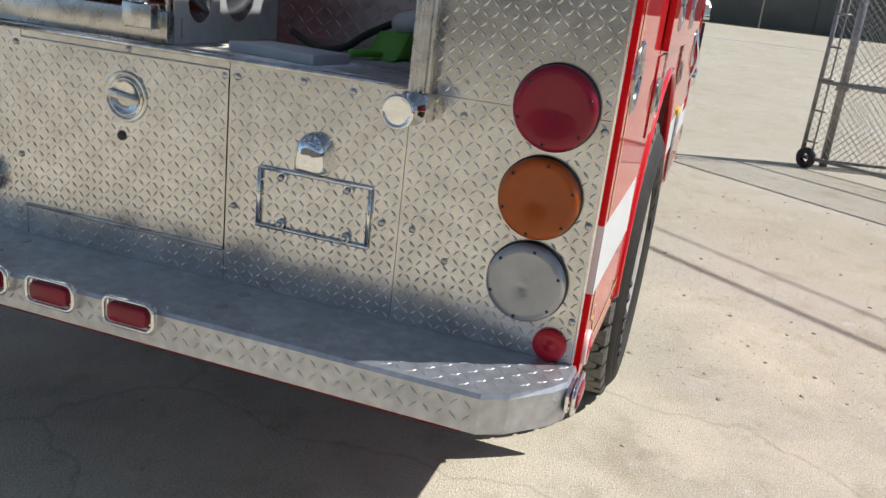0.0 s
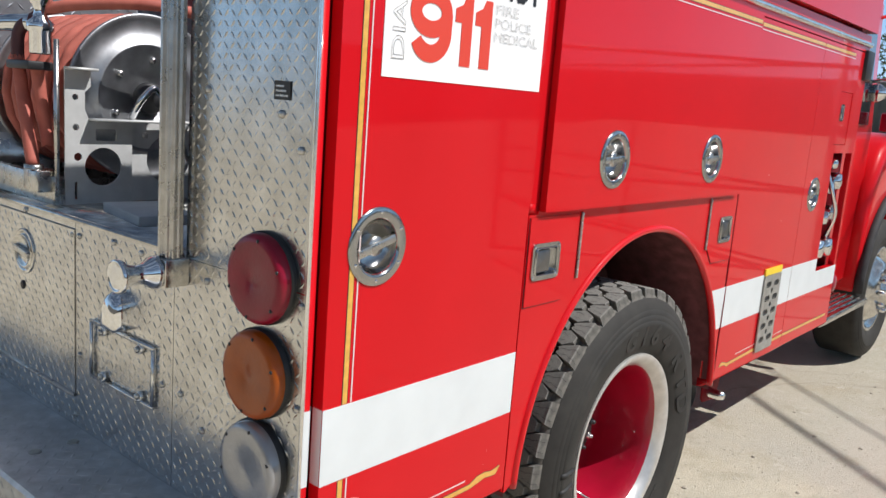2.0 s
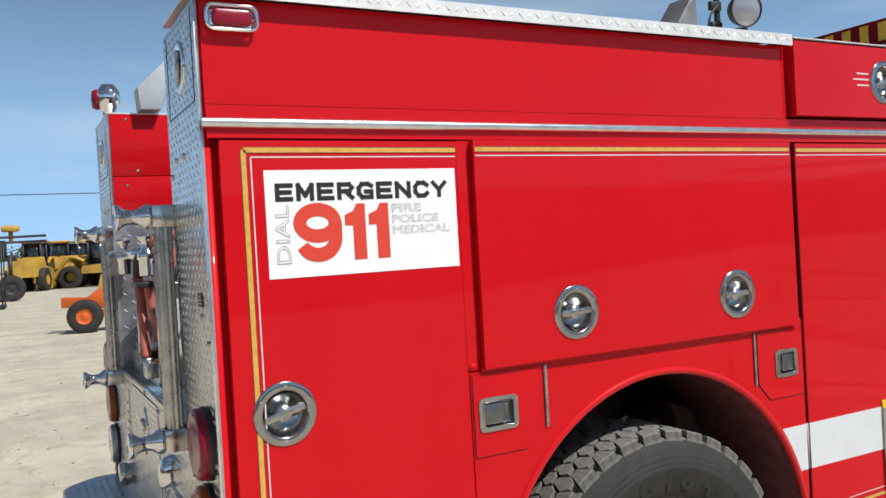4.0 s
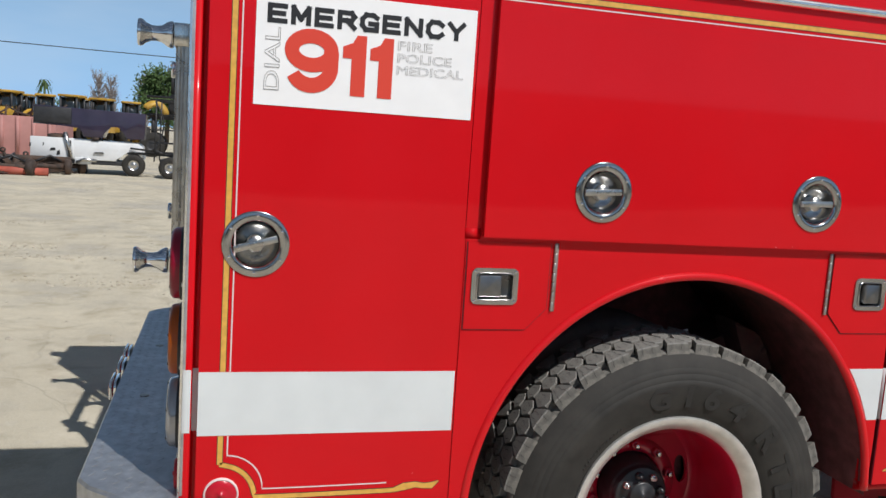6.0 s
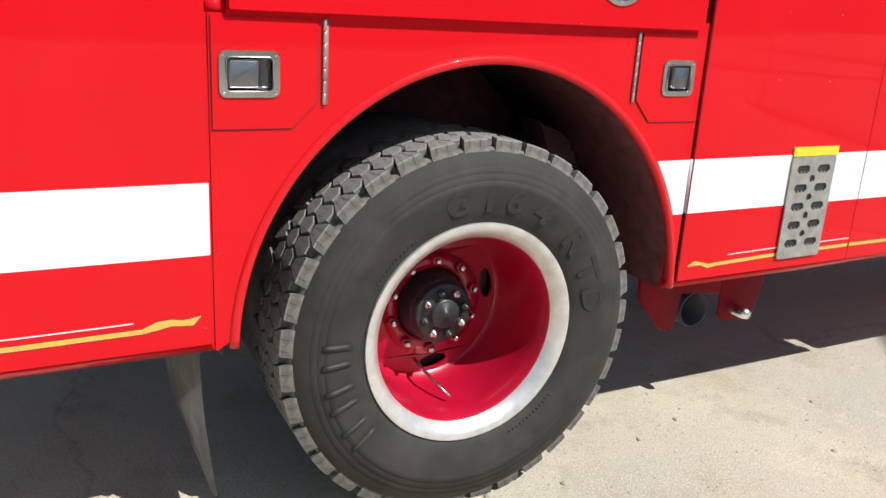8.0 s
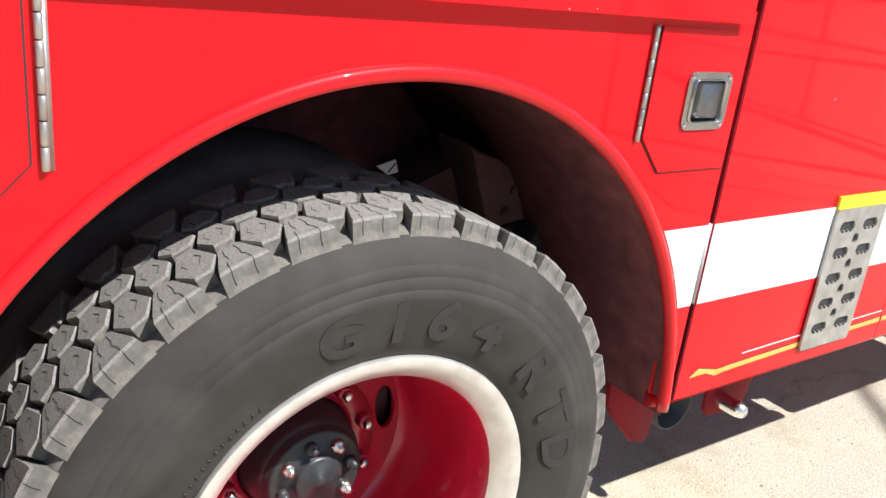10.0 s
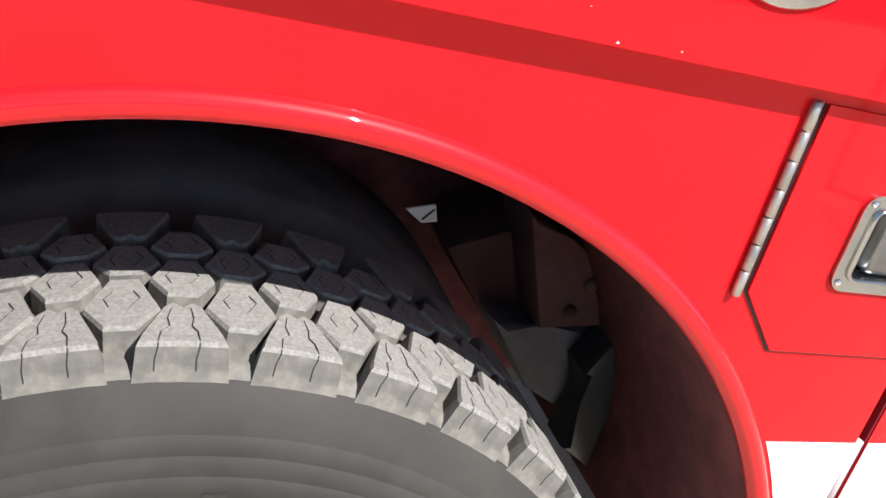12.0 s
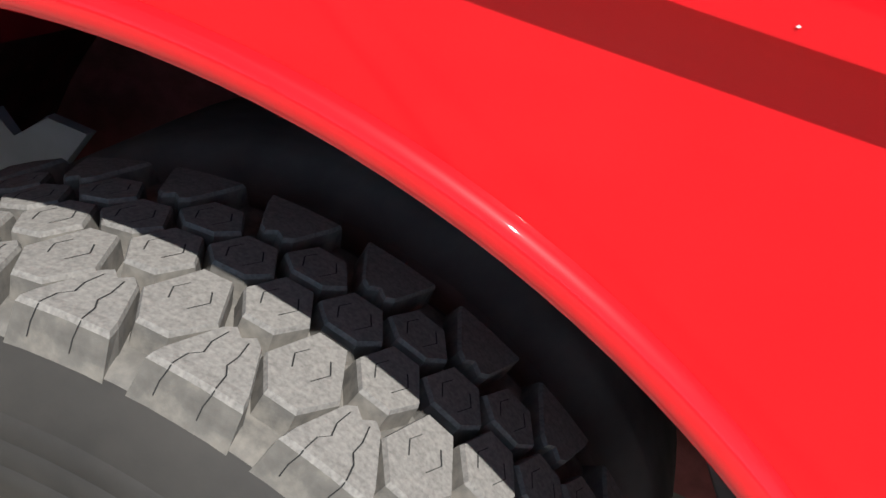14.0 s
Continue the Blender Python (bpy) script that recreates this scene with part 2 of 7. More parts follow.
def ground_noise(scale, detail, lo, hi):
    t = gn.new("ShaderNodeTexNoise")
    t.inputs["Scale"].default_value, t.inputs["Detail"].default_value, t.inputs["Roughness"].default_value = scale, detail, 0.65
    gl.new(gtc.outputs["Object"], t.inputs["Vector"])
    r = gn.new("ShaderNodeMapRange")
    r.inputs[1].default_value, r.inputs[2].default_value = lo, hi
    gl.new(t.outputs["Fac"], r.inputs[0])
    return r.outputs[0]


def ground_mix(fac, a, color):
    m = gn.new("ShaderNodeMixRGB")
    gl.new(fac, m.inputs[0])
    if isinstance(a, tuple):
        m.inputs[1].default_value = (*a, 1)
    else:
        gl.new(a, m.inputs[1])
    m.inputs[2].default_value = (*color, 1)
    return m.outputs[0]


gcol = ground_mix(ground_noise(0.9, 6, 0.35, 0.7), (0.63, 0.56, 0.42), (0.46, 0.408, 0.305))
gsep = gn.new("ShaderNodeSeparateXYZ")
gl.new(gtc.outputs["Object"], gsep.inputs[0])
gjit = gn.new("ShaderNodeMath")
gjit.operation, gjit.inputs[1].default_value = "MULTIPLY_ADD", 3.0
gl.new(ground_noise(0.8, 6, 0.2, 0.8), gjit.inputs[0])
gl.new(gsep.outputs[0], gjit.inputs[2])
gfar = gn.new("ShaderNodeMapRange")
gfar.inputs[1].default_value, gfar.inputs[2].default_value, gfar.inputs[4].default_value = 2.6, 5.6, 0.62
gl.new(gjit.outputs[0], gfar.inputs[0])
gcol = ground_mix(gfar.outputs[0], gcol, (0.315, 0.285, 0.225))
gcol = ground_mix(ground_noise(1.9, 9, 0.52, 0.76), gcol, (0.34, 0.275, 0.17))
gcol = ground_mix(ground_noise(0.45, 7, 0.50, 0.62), gcol, (0.44, 0.40, 0.325))
gcol = ground_mix(ground_noise(7, 4, 0.62, 0.72), gcol, (0.55, 0.505, 0.42))
gcol = ground_mix(ground_noise(120, 3, 0.57, 0.74), gcol, (0.22, 0.19, 0.14))
gcol = ground_mix(ground_noise(60, 5, 0.60, 0.74), gcol, (0.33, 0.29, 0.22))
gcol = ground_mix(ground_noise(230, 2, 0.57, 0.68), gcol, (0.76, 0.72, 0.62))
gcol = ground_mix(ground_noise(280, 2, 0.60, 0.70), gcol, (0.13, 0.11, 0.085))
gcol = ground_mix(ground_noise(3.2, 8, 0.54, 0.76), gcol, (0.33, 0.285, 0.20))
gcol = ground_mix(ground_noise(170, 3, 0.60, 0.70), gcol, (0.17, 0.15, 0.12))
gcol = ground_mix(ground_noise(140, 2, 0.63, 0.69), gcol, (0.74, 0.71, 0.63))
gwarp = gn.new("ShaderNodeTexNoise")
gwarp.inputs["Scale"].default_value, gwarp.inputs["Detail"].default_value = 1.1, 5
gl.new(gtc.outputs["Object"], gwarp.inputs["Vector"])
gadd = gn.new("ShaderNodeMixRGB")
gadd.blend_type, gadd.inputs[0].default_value = "ADD", 0.8
gl.new(gtc.outputs["Object"], gadd.inputs[1])
gl.new(gwarp.outputs["Color"], gadd.inputs[2])
gvor = gn.new("ShaderNodeTexVoronoi")
gvor.feature, gvor.inputs["Scale"].default_value = "DISTANCE_TO_EDGE", 0.32
gl.new(gadd.outputs[0], gvor.inputs["Vector"])
gcr = gn.new("ShaderNodeMapRange")
gcr.inputs[1].default_value, gcr.inputs[2].default_value, gcr.inputs[3].default_value, gcr.inputs[4].default_value = 0.0, 0.004, 0.30, 0.0
gl.new(gvor.outputs["Distance"], gcr.inputs[0])
gcol = ground_mix(gcr.outputs[0], gcol, (0.16, 0.14, 0.10))
gl.new(gcol, gb.inputs["Base Color"])
gbump = gn.new("ShaderNodeBump")
gbump.inputs["Strength"].default_value, gbump.inputs["Distance"].default_value = 0.8, 0.004
gl.new(ground_noise(110, 9, 0.2, 0.8), gbump.inputs["Height"])
gl.new(gbump.outputs[0], gb.inputs["Normal"])


# ---- mesh helpers ----
def finish(name, bm, mat, parent=None, label="", smooth=None):
    """Links a bmesh as one mesh object; mat may be a list of materials; smooth: angle in degrees under which edges shade smooth."""
    me = bpy.data.meshes.new(name)
    if smooth is not None:
        for f in bm.faces:
            f.smooth = True
        for e in bm.edges:
            e.smooth = not (len(e.link_faces) == 2 and e.calc_face_angle(0) > radians(smooth))
    bm.to_mesh(me)
    bm.free()
    for m in mat if isinstance(mat, (list, tuple)) else [mat]:
        me.materials.append(m)
    ob = new(name, me)
    if parent:
        ob.parent = parent
    if label:
        tagged(ob, label)
    return ob


def part(name, bm, mat, parent, label="", smooth=40):
    return finish(name, bm, mat, parent, label, smooth)


def thing(name, label, category, group="", at=(0, 0, 0), turn=0.0):
    ob = new(name)
    ob.empty_display_size = 0.1
    ob.matrix_world = pose(*at, 0, 0, turn)
    return tagged(ob, label, category, group)


def structure(name, bm, mat, label, category, smooth=40):
    return tagged(finish(name, bm, mat, None, "", smooth), label, category, "", "structure")


def box(bm, x0, x1, y0, y1, z0, z1, bevel=0.0, mat=0, m=None):
    vs = [bm.verts.new((x, y, z)) for x in (x0, x1) for y in (y0, y1) for z in (z0, z1)]
    fs = [bm.faces.new([vs[i] for i in q]) for q in ((0, 1, 3, 2), (4, 6, 7, 5), (0, 4, 5, 1), (2, 3, 7, 6), (0, 2, 6, 4), (1, 5, 7, 3))]
    for f in fs:
        f.material_index = mat
    if bevel:
        es = list({e for f in fs for e in f.edges})
        r = bmesh.ops.bevel(bm, geom=es, offset=bevel, segments=2, profile=0.5, affect="EDGES")
        vs = list({v for f in r["faces"] for v in f.verts} | {v for v in vs if v.is_valid})
    if m is not None:
        bmesh.ops.transform(bm, matrix=m, verts=[v for v in vs if v.is_valid])
    return vs


def slab(bm, outline, front, back, place, bevel=0.0, mat=0):
    """A plate: outline is a list of (u, v), counter-clockwise seen from the front; place(u, v, w) gives the point at depth w."""
    a = [bm.verts.new(place(u, v, front)) for u, v in outline]
    b = [bm.verts.new(place(u, v, back)) for u, v in outline]
    f0 = bm.faces.new(a)
    fs = [f0, bm.faces.new(b[::-1])]
    n = len(a)
    for i in range(n):
        fs.append(bm.faces.new((a[i], b[i], b[(i + 1) % n], a[(i + 1) % n])))
    for f in fs:
        f.material_index = mat
    if bevel:
        bmesh.ops.bevel(bm, geom=list(f0.edges), offset=bevel, segments=2, profile=0.5, affect="EDGES")


def side(u, v, w):
    return (u, w, v)


def rear(u, v, w):
    return (w, -u, v)


def rect(u0, u1, v0, v1, r=0.0, n=4):
    if not r:
        return [(u0, v0), (u1, v0), (u1, v1), (u0, v1)]
    out = []
    for cx, cy, a0 in ((u1 - r, v0 + r, -90), (u1 - r, v1 - r, 0), (u0 + r, v1 - r, 90), (u0 + r, v0 + r, 180)):
        out += [(cx + r * math.cos(radians(a0 + 90 * k / n)), cy + r * math.sin(radians(a0 + 90 * k / n))) for k in range(n + 1)]
    return out


def lathe(bm, profile, m, segs=48, mat=0, a0=0.0, a1=360.0):
    """Turns (radius, height) points round the local z axis, then places them by the matrix m."""
    closed = abs(a1 - a0 - 360) < 1e-6
    count = segs if closed else segs + 1
    rings = []
    for r, h in profile:
        if r < 1e-6:
            rings.append([bm.verts.new(m @ Vector((0, 0, h)))] * count)
        else:
            rings.append([bm.verts.new(m @ Vector((r * math.cos(radians(a0 + (a1 - a0) * k / segs)), r * math.sin(radians(a0 + (a1 - a0) * k / segs)), h))) for k in range(count)])
    for p, q in zip(rings, rings[1:]):
        for k in range(segs):
            j = (k + 1) % count
            vs = []
            for v in (p[k], p[j], q[j], q[k]):
                if v not in vs:
                    vs.append(v)
            if len(vs) > 2:
                bm.faces.new(vs).material_index = mat


def tube(bm, points, radius, segs=10, mat=0, cap=True):
    pts = [Vector(p) for p in points]
    rings, up = [], None
    for i, p in enumerate(pts):
        d = (pts[min(i + 1, len(pts) - 1)] - pts[max(i - 1, 0)]).normalized()
        if up is None:
            up = d.orthogonal().normalized()
        up = (up - d * up.dot(d)).normalized()
        s = d.cross(up)
        r = radius[i] if isinstance(radius, (list, tuple)) else radius
        rings.append([bm.verts.new(p + (up * math.cos(2 * math.pi * k / segs) + s * math.sin(2 * math.pi * k / segs)) * r) for k in range(segs)])
    for a, b in zip(rings, rings[1:]):
        for k in range(segs):
            j = (k + 1) % segs
            bm.faces.new((a[k], a[j], b[j], b[k])).material_index = mat
    if cap:
        bm.faces.new(rings[0][::-1]).material_index = mat
        bm.faces.new(rings[-1]).material_index = mat


def curve_points(knots, n=8):
    """A smooth line through the knots."""
    ks = [Vector(k) for k in knots]
    ks = [2 * ks[0] - ks[1]] + ks + [2 * ks[-1] - ks[-2]]
    out = []
    for i in range(1, len(ks) - 2):
        for k in range(n):
            t = k / n
            a, b, c, d = ks[i - 1:i + 3]
            out.append(0.5 * (2 * b + (c - a) * t + (2 * a - 5 * b + 4 * c - d) * t * t + (3 * b - a - 3 * c + d) * t ** 3))
    return out + [ks[-2]]


def lozenges(bm, u0, u1, v0, v1, place, lift, pitch=0.0215, half=0.0112, wide=0.0036, high=0.0011, skip=None, mat=0):
    """Raised diamonds of tread plate, turned by 45 degrees to and fro; lift is the sign of the outward depth."""
    rows = int((v1 - v0) / pitch)
    cols = int((u1 - u0) / pitch)
    for j in range(rows):
        for i in range(cols):
            u, v = u0 + (i + 0.5) * (u1 - u0) / cols, v0 + (j + 0.5) * (v1 - v0) / rows
            if skip and skip(u, v):
                continue
            a = radians(45 if (i + j) % 2 else -45)
            ca, sa = math.cos(a), math.sin(a)
            pts = [bm.verts.new(place(u + x * ca - y * sa, v + x * sa + y * ca, w)) for x, y, w in
                   ((-half, 0, 0), (0, -wide, 0), (half, 0, 0), (0, wide, 0), (-0.5 * half, 0, lift * high), (0.5 * half, 0, lift * high))]
            for q in ((0, 1, 4), (1, 5, 4), (1, 2, 5), (2, 3, 5), (3, 4, 5), (3, 0, 4)):
                f = bm.faces.new([pts[k] for k in q])
                f.material_index = mat


def text_mesh(body, size, bold=0.0, outline=0.0, extrude=0.0, spacing=1.0):
    cu = bpy.data.curves.new("writing", "FONT")
    cu.body, cu.size, cu.offset, cu.extrude, cu.space_character = body, size, bold, extrude, spacing
    cu.resolution_u = 4
    if outline:
        cu.fill_mode, cu.bevel_depth, cu.bevel_resolution = "NONE", outline, 0
    ob = new("writing", cu)
    bpy.context.view_layer.update()
    me = bpy.data.meshes.new_from_object(ob.evaluated_get(bpy.context.evaluated_depsgraph_get()))
    bpy.data.objects.remove(ob)
    bpy.data.curves.remove(cu)
    return me


def lettering(name, body, x0, x1, z0, z1, parent, mat, label="", bold=0.0, outline=0.0, y=-0.003, turn=0, spacing=1.0):
    """Writing on the side of the truck, fitted into a box of the wall."""
    me = text_mesh(body, 1.0, bold, outline, spacing=spacing)
    me.materials.append(mat) if not me.materials else me.materials.clear()
    if not me.materials:
        me.materials.append(mat)
    r = Matrix.Rotation(radians(turn), 4, "Z")
    me.transform(r)
    xs, ys = [v.co.x for v in me.vertices], [v.co.y for v in me.vertices]
    sx, sy = (x1 - x0) / (max(xs) - min(xs)), (z1 - z0) / (max(ys) - min(ys))
    for v in me.vertices:
        v.co = Vector((x0 + (v.co.x - min(xs)) * sx, y - 0.0004 * (v.co.z > 0), z0 + (v.co.y - min(ys)) * sy))
    me.name = name
    ob = new(name, me)
    ob.parent = parent
    return tagged(ob, label) if label else ob


# ================= fire truck =================
SIDE = Matrix(((1, 0, 0, 0), (0, 0, -1, 0), (0, 1, 0, 0), (0, 0, 0, 1)))
REAR = Matrix(((0, 0, -1, 0), (-1, 0, 0, 0), (0, 1, 0, 0), (0, 0, 0, 1)))
WIDTH = 2.40
REAR_X = -0.015
HUB = Vector((1.386, 0.006, 0.526))
WHEEL_SIZE = 0.98
ARCH_C, ARCH_A, ARCH_B = (1.407, 0.562), 0.678, 0.708


def on_side(x, z, y=0.0):
    return Matrix.Translation((x, y, z)) @ SIDE


def on_rear(y, z, x=REAR_X):
    return Matrix.Translation((x, y, z)) @ REAR


def circle(cx, cy, r, n=40):
    return [(cx + r * math.cos(2 * math.pi * k / n), cy + r * math.sin(2 * math.pi * k / n)) for k in range(n)]


def sheet(bm, outline, holes, front, back, place, mat=0, round_edge=0.0):
    """A plate with holes: front face filled between the loops, walls round each loop."""
    loops, edges = [], []
    for pts in [outline] + list(holes):
        vs = [bm.verts.new(place(u, v, front)) for u, v in pts]
        edges += [bm.edges.new((vs[i], vs[(i + 1) % len(vs)])) for i in range(len(vs))]
        loops.append((vs, pts))
    want = Vector(place(0, 0, front)) - Vector(place(0, 0, back))
    filled = bmesh.ops.triangle_fill(bm, use_beauty=True, use_dissolve=False, edges=edges, normal=want.normalized())
    for f in filled["geom"]:
        if isinstance(f, bmesh.types.BMFace):
            f.material_index = mat
            if f.normal.dot(want) < 0:
                f.normal_flip()
    for k, (vs, pts) in enumerate(loops):
        lip = vs
        bs = [bm.verts.new(place(u, v, back)) for u, v in pts]
        for i in range(len(vs)):
            j = (i + 1) % len(vs)
            q = (lip[i], bs[i], bs[j], lip[j])
            bm.faces.new(q if k == 0 else q[::-1]).material_index = mat
    return loops


truck = thing("fire_truck", "red fire engine with polished diamond-plate rear, parked on sandy concrete", "fire engine")

# --- inner frame of the body ---
bm = bmesh.new()
for b in ((0.0, 0.69, 0.062, 2.35, 0.60, 1.225), (0.0, 0.69, 0.062, 0.42, 1.225, 2.36), (0.0, 0.69, 1.98, 2.35, 1.225, 2.38),
          (0.69, 0.90, 0.05, 0.42, 1.29, 2.36), (0.69, 0.90, 1.98, 2.35, 1.29, 2.38), (0.90, 2.09, 0.05, 2.35, 1.29, 2.30),
          (0.69, 0.90, 0.42, 1.98, 1.0, 1.225), (0.91, 2.09, 0.80, 1.60, 0.80, 1.29), (2.098, 3.24, 0.051, 2.35, 0.62, 2.36),
          (3.24, 3.60, 0.30, 2.10, 0.62, 2.36), (3.24, 3.60, 0.05, 0.30, 1.52, 2.36), (3.24, 3.60, 0.05, 0.30, 0.62, 0.90), (3.575, 3.60, 0.05, 0.30, 0.90, 1.52)):
    box(bm, *b)
part("body_frame", bm, RED_DARK, truck, "inner frame behind the doors, red darkened for shade")

bm = bmesh.new()
box(bm, 0.05, 6.1, 0.78, 0.88, 0.52, 0.75)
box(bm, 0.05, 6.1, 1.52, 1.62, 0.52, 0.75)
for x in (0.3, 2.6, 4.4):
    box(bm, x, x + 0.08, 0.88, 1.52, 0.55, 0.72)
part("chassis", bm, BLACK_STEEL, truck, "dark steel chassis rails", smooth=None)

# far side of the body, plain
bm = bmesh.new()
box(bm, 0.0, 3.6, 2.36, 2.40, 1.28, 2.38)
box(bm, 0.0, 0.69, 2.36, 2.40, 0.58, 1.28)
box(bm, 2.09, 3.6, 2.36, 2.40, 0.60, 1.28)
part("far_side_panel", bm, RED, truck, "", smooth=None)

# --- wheel well ---
bm = bmesh.new()
n = 40
rim0 = [(1.400 + 0.687 * math.cos(math.pi * k / n), ARCH_C[1] + 0.722 * math.sin(math.pi * k / n)) for k in range(n + 1)]
ring_a = [bm.verts.new((x, 0.012, z)) for x, z in rim0]
ring_b = [bm.verts.new((x, 0.76, z)) for x, z in rim0]
for k in range(n):
    bm.faces.new((ring_a[k], ring_b[k], ring_b[k + 1], ring_a[k + 1]))
bm.faces.new(ring_b)
part("wheel_well", bm, WELL, truck, "dirty dark wheel well lining")

# things seen inside the wheel well: frame rail, spring hanger, tank end, brake chamber
bm = bmesh.new()
slab(bm, [(1.777, 0.916), (1.850, 0.824), (1.955, 0.822), (1.909, 0.971)], 0.55, 0.72, side, 0.006)
part("leaf_spring", bm, WELL_RED, truck, "dusty red-brown leaf spring in the wheel well")
bm = bmesh.new()
slab(bm, [(1.849, 1.034), (1.925, 0.837), (2.054, 0.852), (2.044, 0.935), (1.931, 0.998)], 0.45, 0.58, side, 0.010)
for x, z in ((1.985, 0.925), (1.965, 0.875)):
    lathe(bm, [(0.012, 0), (0.012, 0.006), (0.006, 0.010), (0, 0.010)], on_side(x, z, 0.45), 10)
part("spring_hanger", bm, WELL_RED, truck, "dirty red-brown hanger bracket in the wheel well")
bm = bmesh.new()
slab(bm, [(1.854, 0.834), (1.953, 0.703), (2.055, 0.648), (2.068, 0.720), (2.072, 0.767), (2.070, 0.830), (1.945, 0.815)], 0.48, 0.70, side, 0.014)
part("tank_end", bm, WELL_GREY, truck, "dusty grey steel plate in the wheel well")
bm = bmesh.new()
slab(bm, [(2.010, 0.640), (2.072, 0.600), (2.076, 0.860), (2.030, 0.850), (2.000, 0.790), (2.022, 0.735)], 0.40, 0.47, side, 0.012)
part("rubber_stop", bm, GREASE, truck, "black rubber stop in the wheel well")
bm = bmesh.new()
slab(bm, [(1.713, 0.954), (1.744, 0.933), (1.770, 0.938), (1.761, 0.967)], 0.600, 0.606, side)
tag_w = part("maker_tag", bm, SIGN, truck, "small pale tag in the wheel well", smooth=None)
bm = bmesh.new()
slab(bm, [(1.742, 0.940), (1.745, 0.938), (1.762, 0.958), (1.759, 0.960)], 0.5988, 0.600, side)
o = finish("text_bar", bm, INK, None, "", None)
o.parent = tag_w
bm = bmesh.new()
slab(bm, [(0.760, 0.685), (0.778, 0.689), (0.87, 0.75), (0.926, 0.849), (0.853, 0.85), (0.801, 0.795), (0.760, 0.83)], 0.60, 0.62, side, 0.003)
part("gusset_plate", bm, GREY_BOX, truck, "pale grey gusset in the wheel well")

# --- wheel arch panel with rolled lip ---
n = 56
arch = [(ARCH_C[0] - ARCH_A * math.cos(math.pi * k / n), ARCH_C[1] + ARCH_B * math.sin(math.pi * k / n)) for k in range(n + 1)]
arch = [(min(x, 2.0815), z) for x, z in arch if z > 0.588]
outline = [(0.6965, 0.585), (0.7015, 0.585)] + arch + [(2.0825, 0.585), (2.0835, 0.585), (2.0835, 1.372), (0.7355, 1.372), (0.7355, 1.3435), (0.6965, 1.3435)]
bm = bmesh.new()
sheet(bm, outline, [rect(0.729, 0.838, 1.180, 1.257), rect(1.945, 2.036, 1.182, 1.258)], 0.0, 0.022, side)
part("wheel_arch_panel", bm, RED, truck, "", smooth=30)
bm = bmesh.new()
lip = [(ARCH_C[0] - (ARCH_A - 0.0105) * math.cos(math.pi * k / 90), 0.003, ARCH_C[1] + (ARCH_B - 0.0105) * math.sin(math.pi * k / 90)) for k in range(91)]
lip = [p for p in lip if p[2] > 0.575]
tube(bm, lip, 0.0125, 24)
part("wheel_arch_lip", bm, RED_GLOSS, truck, "glossy red rolled lip round the wheel arch")


# --- doors and flaps ---
def bowl(x, z, r, parent, tilt, y=0.0, dark=False):
    """Round recessed handle: flange with screws, polished bowl, turning bar."""
    bm = bmesh.new()
    m = on_side(x, z, y)
    k = r / 0.083
    lathe(bm, [(0.083 * k, -0.001), (0.083 * k, 0.003), (0.080 * k, 0.0048), (0.064 * k, 0.0055), (0.060 * k, 0.004), (0.0575 * k, -0.004), (0.052 * k, -0.018), (0.040 * k, -0.027), (0.020 * k, -0.031), (0, -0.032)], m, 48)
    ob = part("door_handle", bm, CHROME_DARK, parent, "round recessed chrome handle")
    bm = bmesh.new()
    t = m @ Matrix.Rotation(radians(tilt), 4, "Z")
    box(bm, -0.055 * k, 0.055 * k, -0.009 * k, 0.009 * k, -0.010, 0.003, 0.003, 0, t)
    lathe(bm, [(0, -0.002), (0.020 * k, -0.002), (0.022 * k, -0.006), (0.022 * k, -0.03)], m, 20)
    bar = finish("handle_bar", bm, STEEL, None, "", 40)
    bar.parent = ob
    for a in range(6):
        bm = bmesh.new()
        c = m @ Matrix.Translation((0.0715 * k * math.cos(radians(60 * a + 28)), 0.0715 * k * math.sin(radians(60 * a + 28)), 0.005))
        lathe(bm, [(0.0042, 0), (0.0038, 0.0016), (0.002, 0.0024), (0, 0.0025)], c, 10)
        s = finish("screw", bm, CHROME, None, "", 60)
        s.parent = ob
    return ob


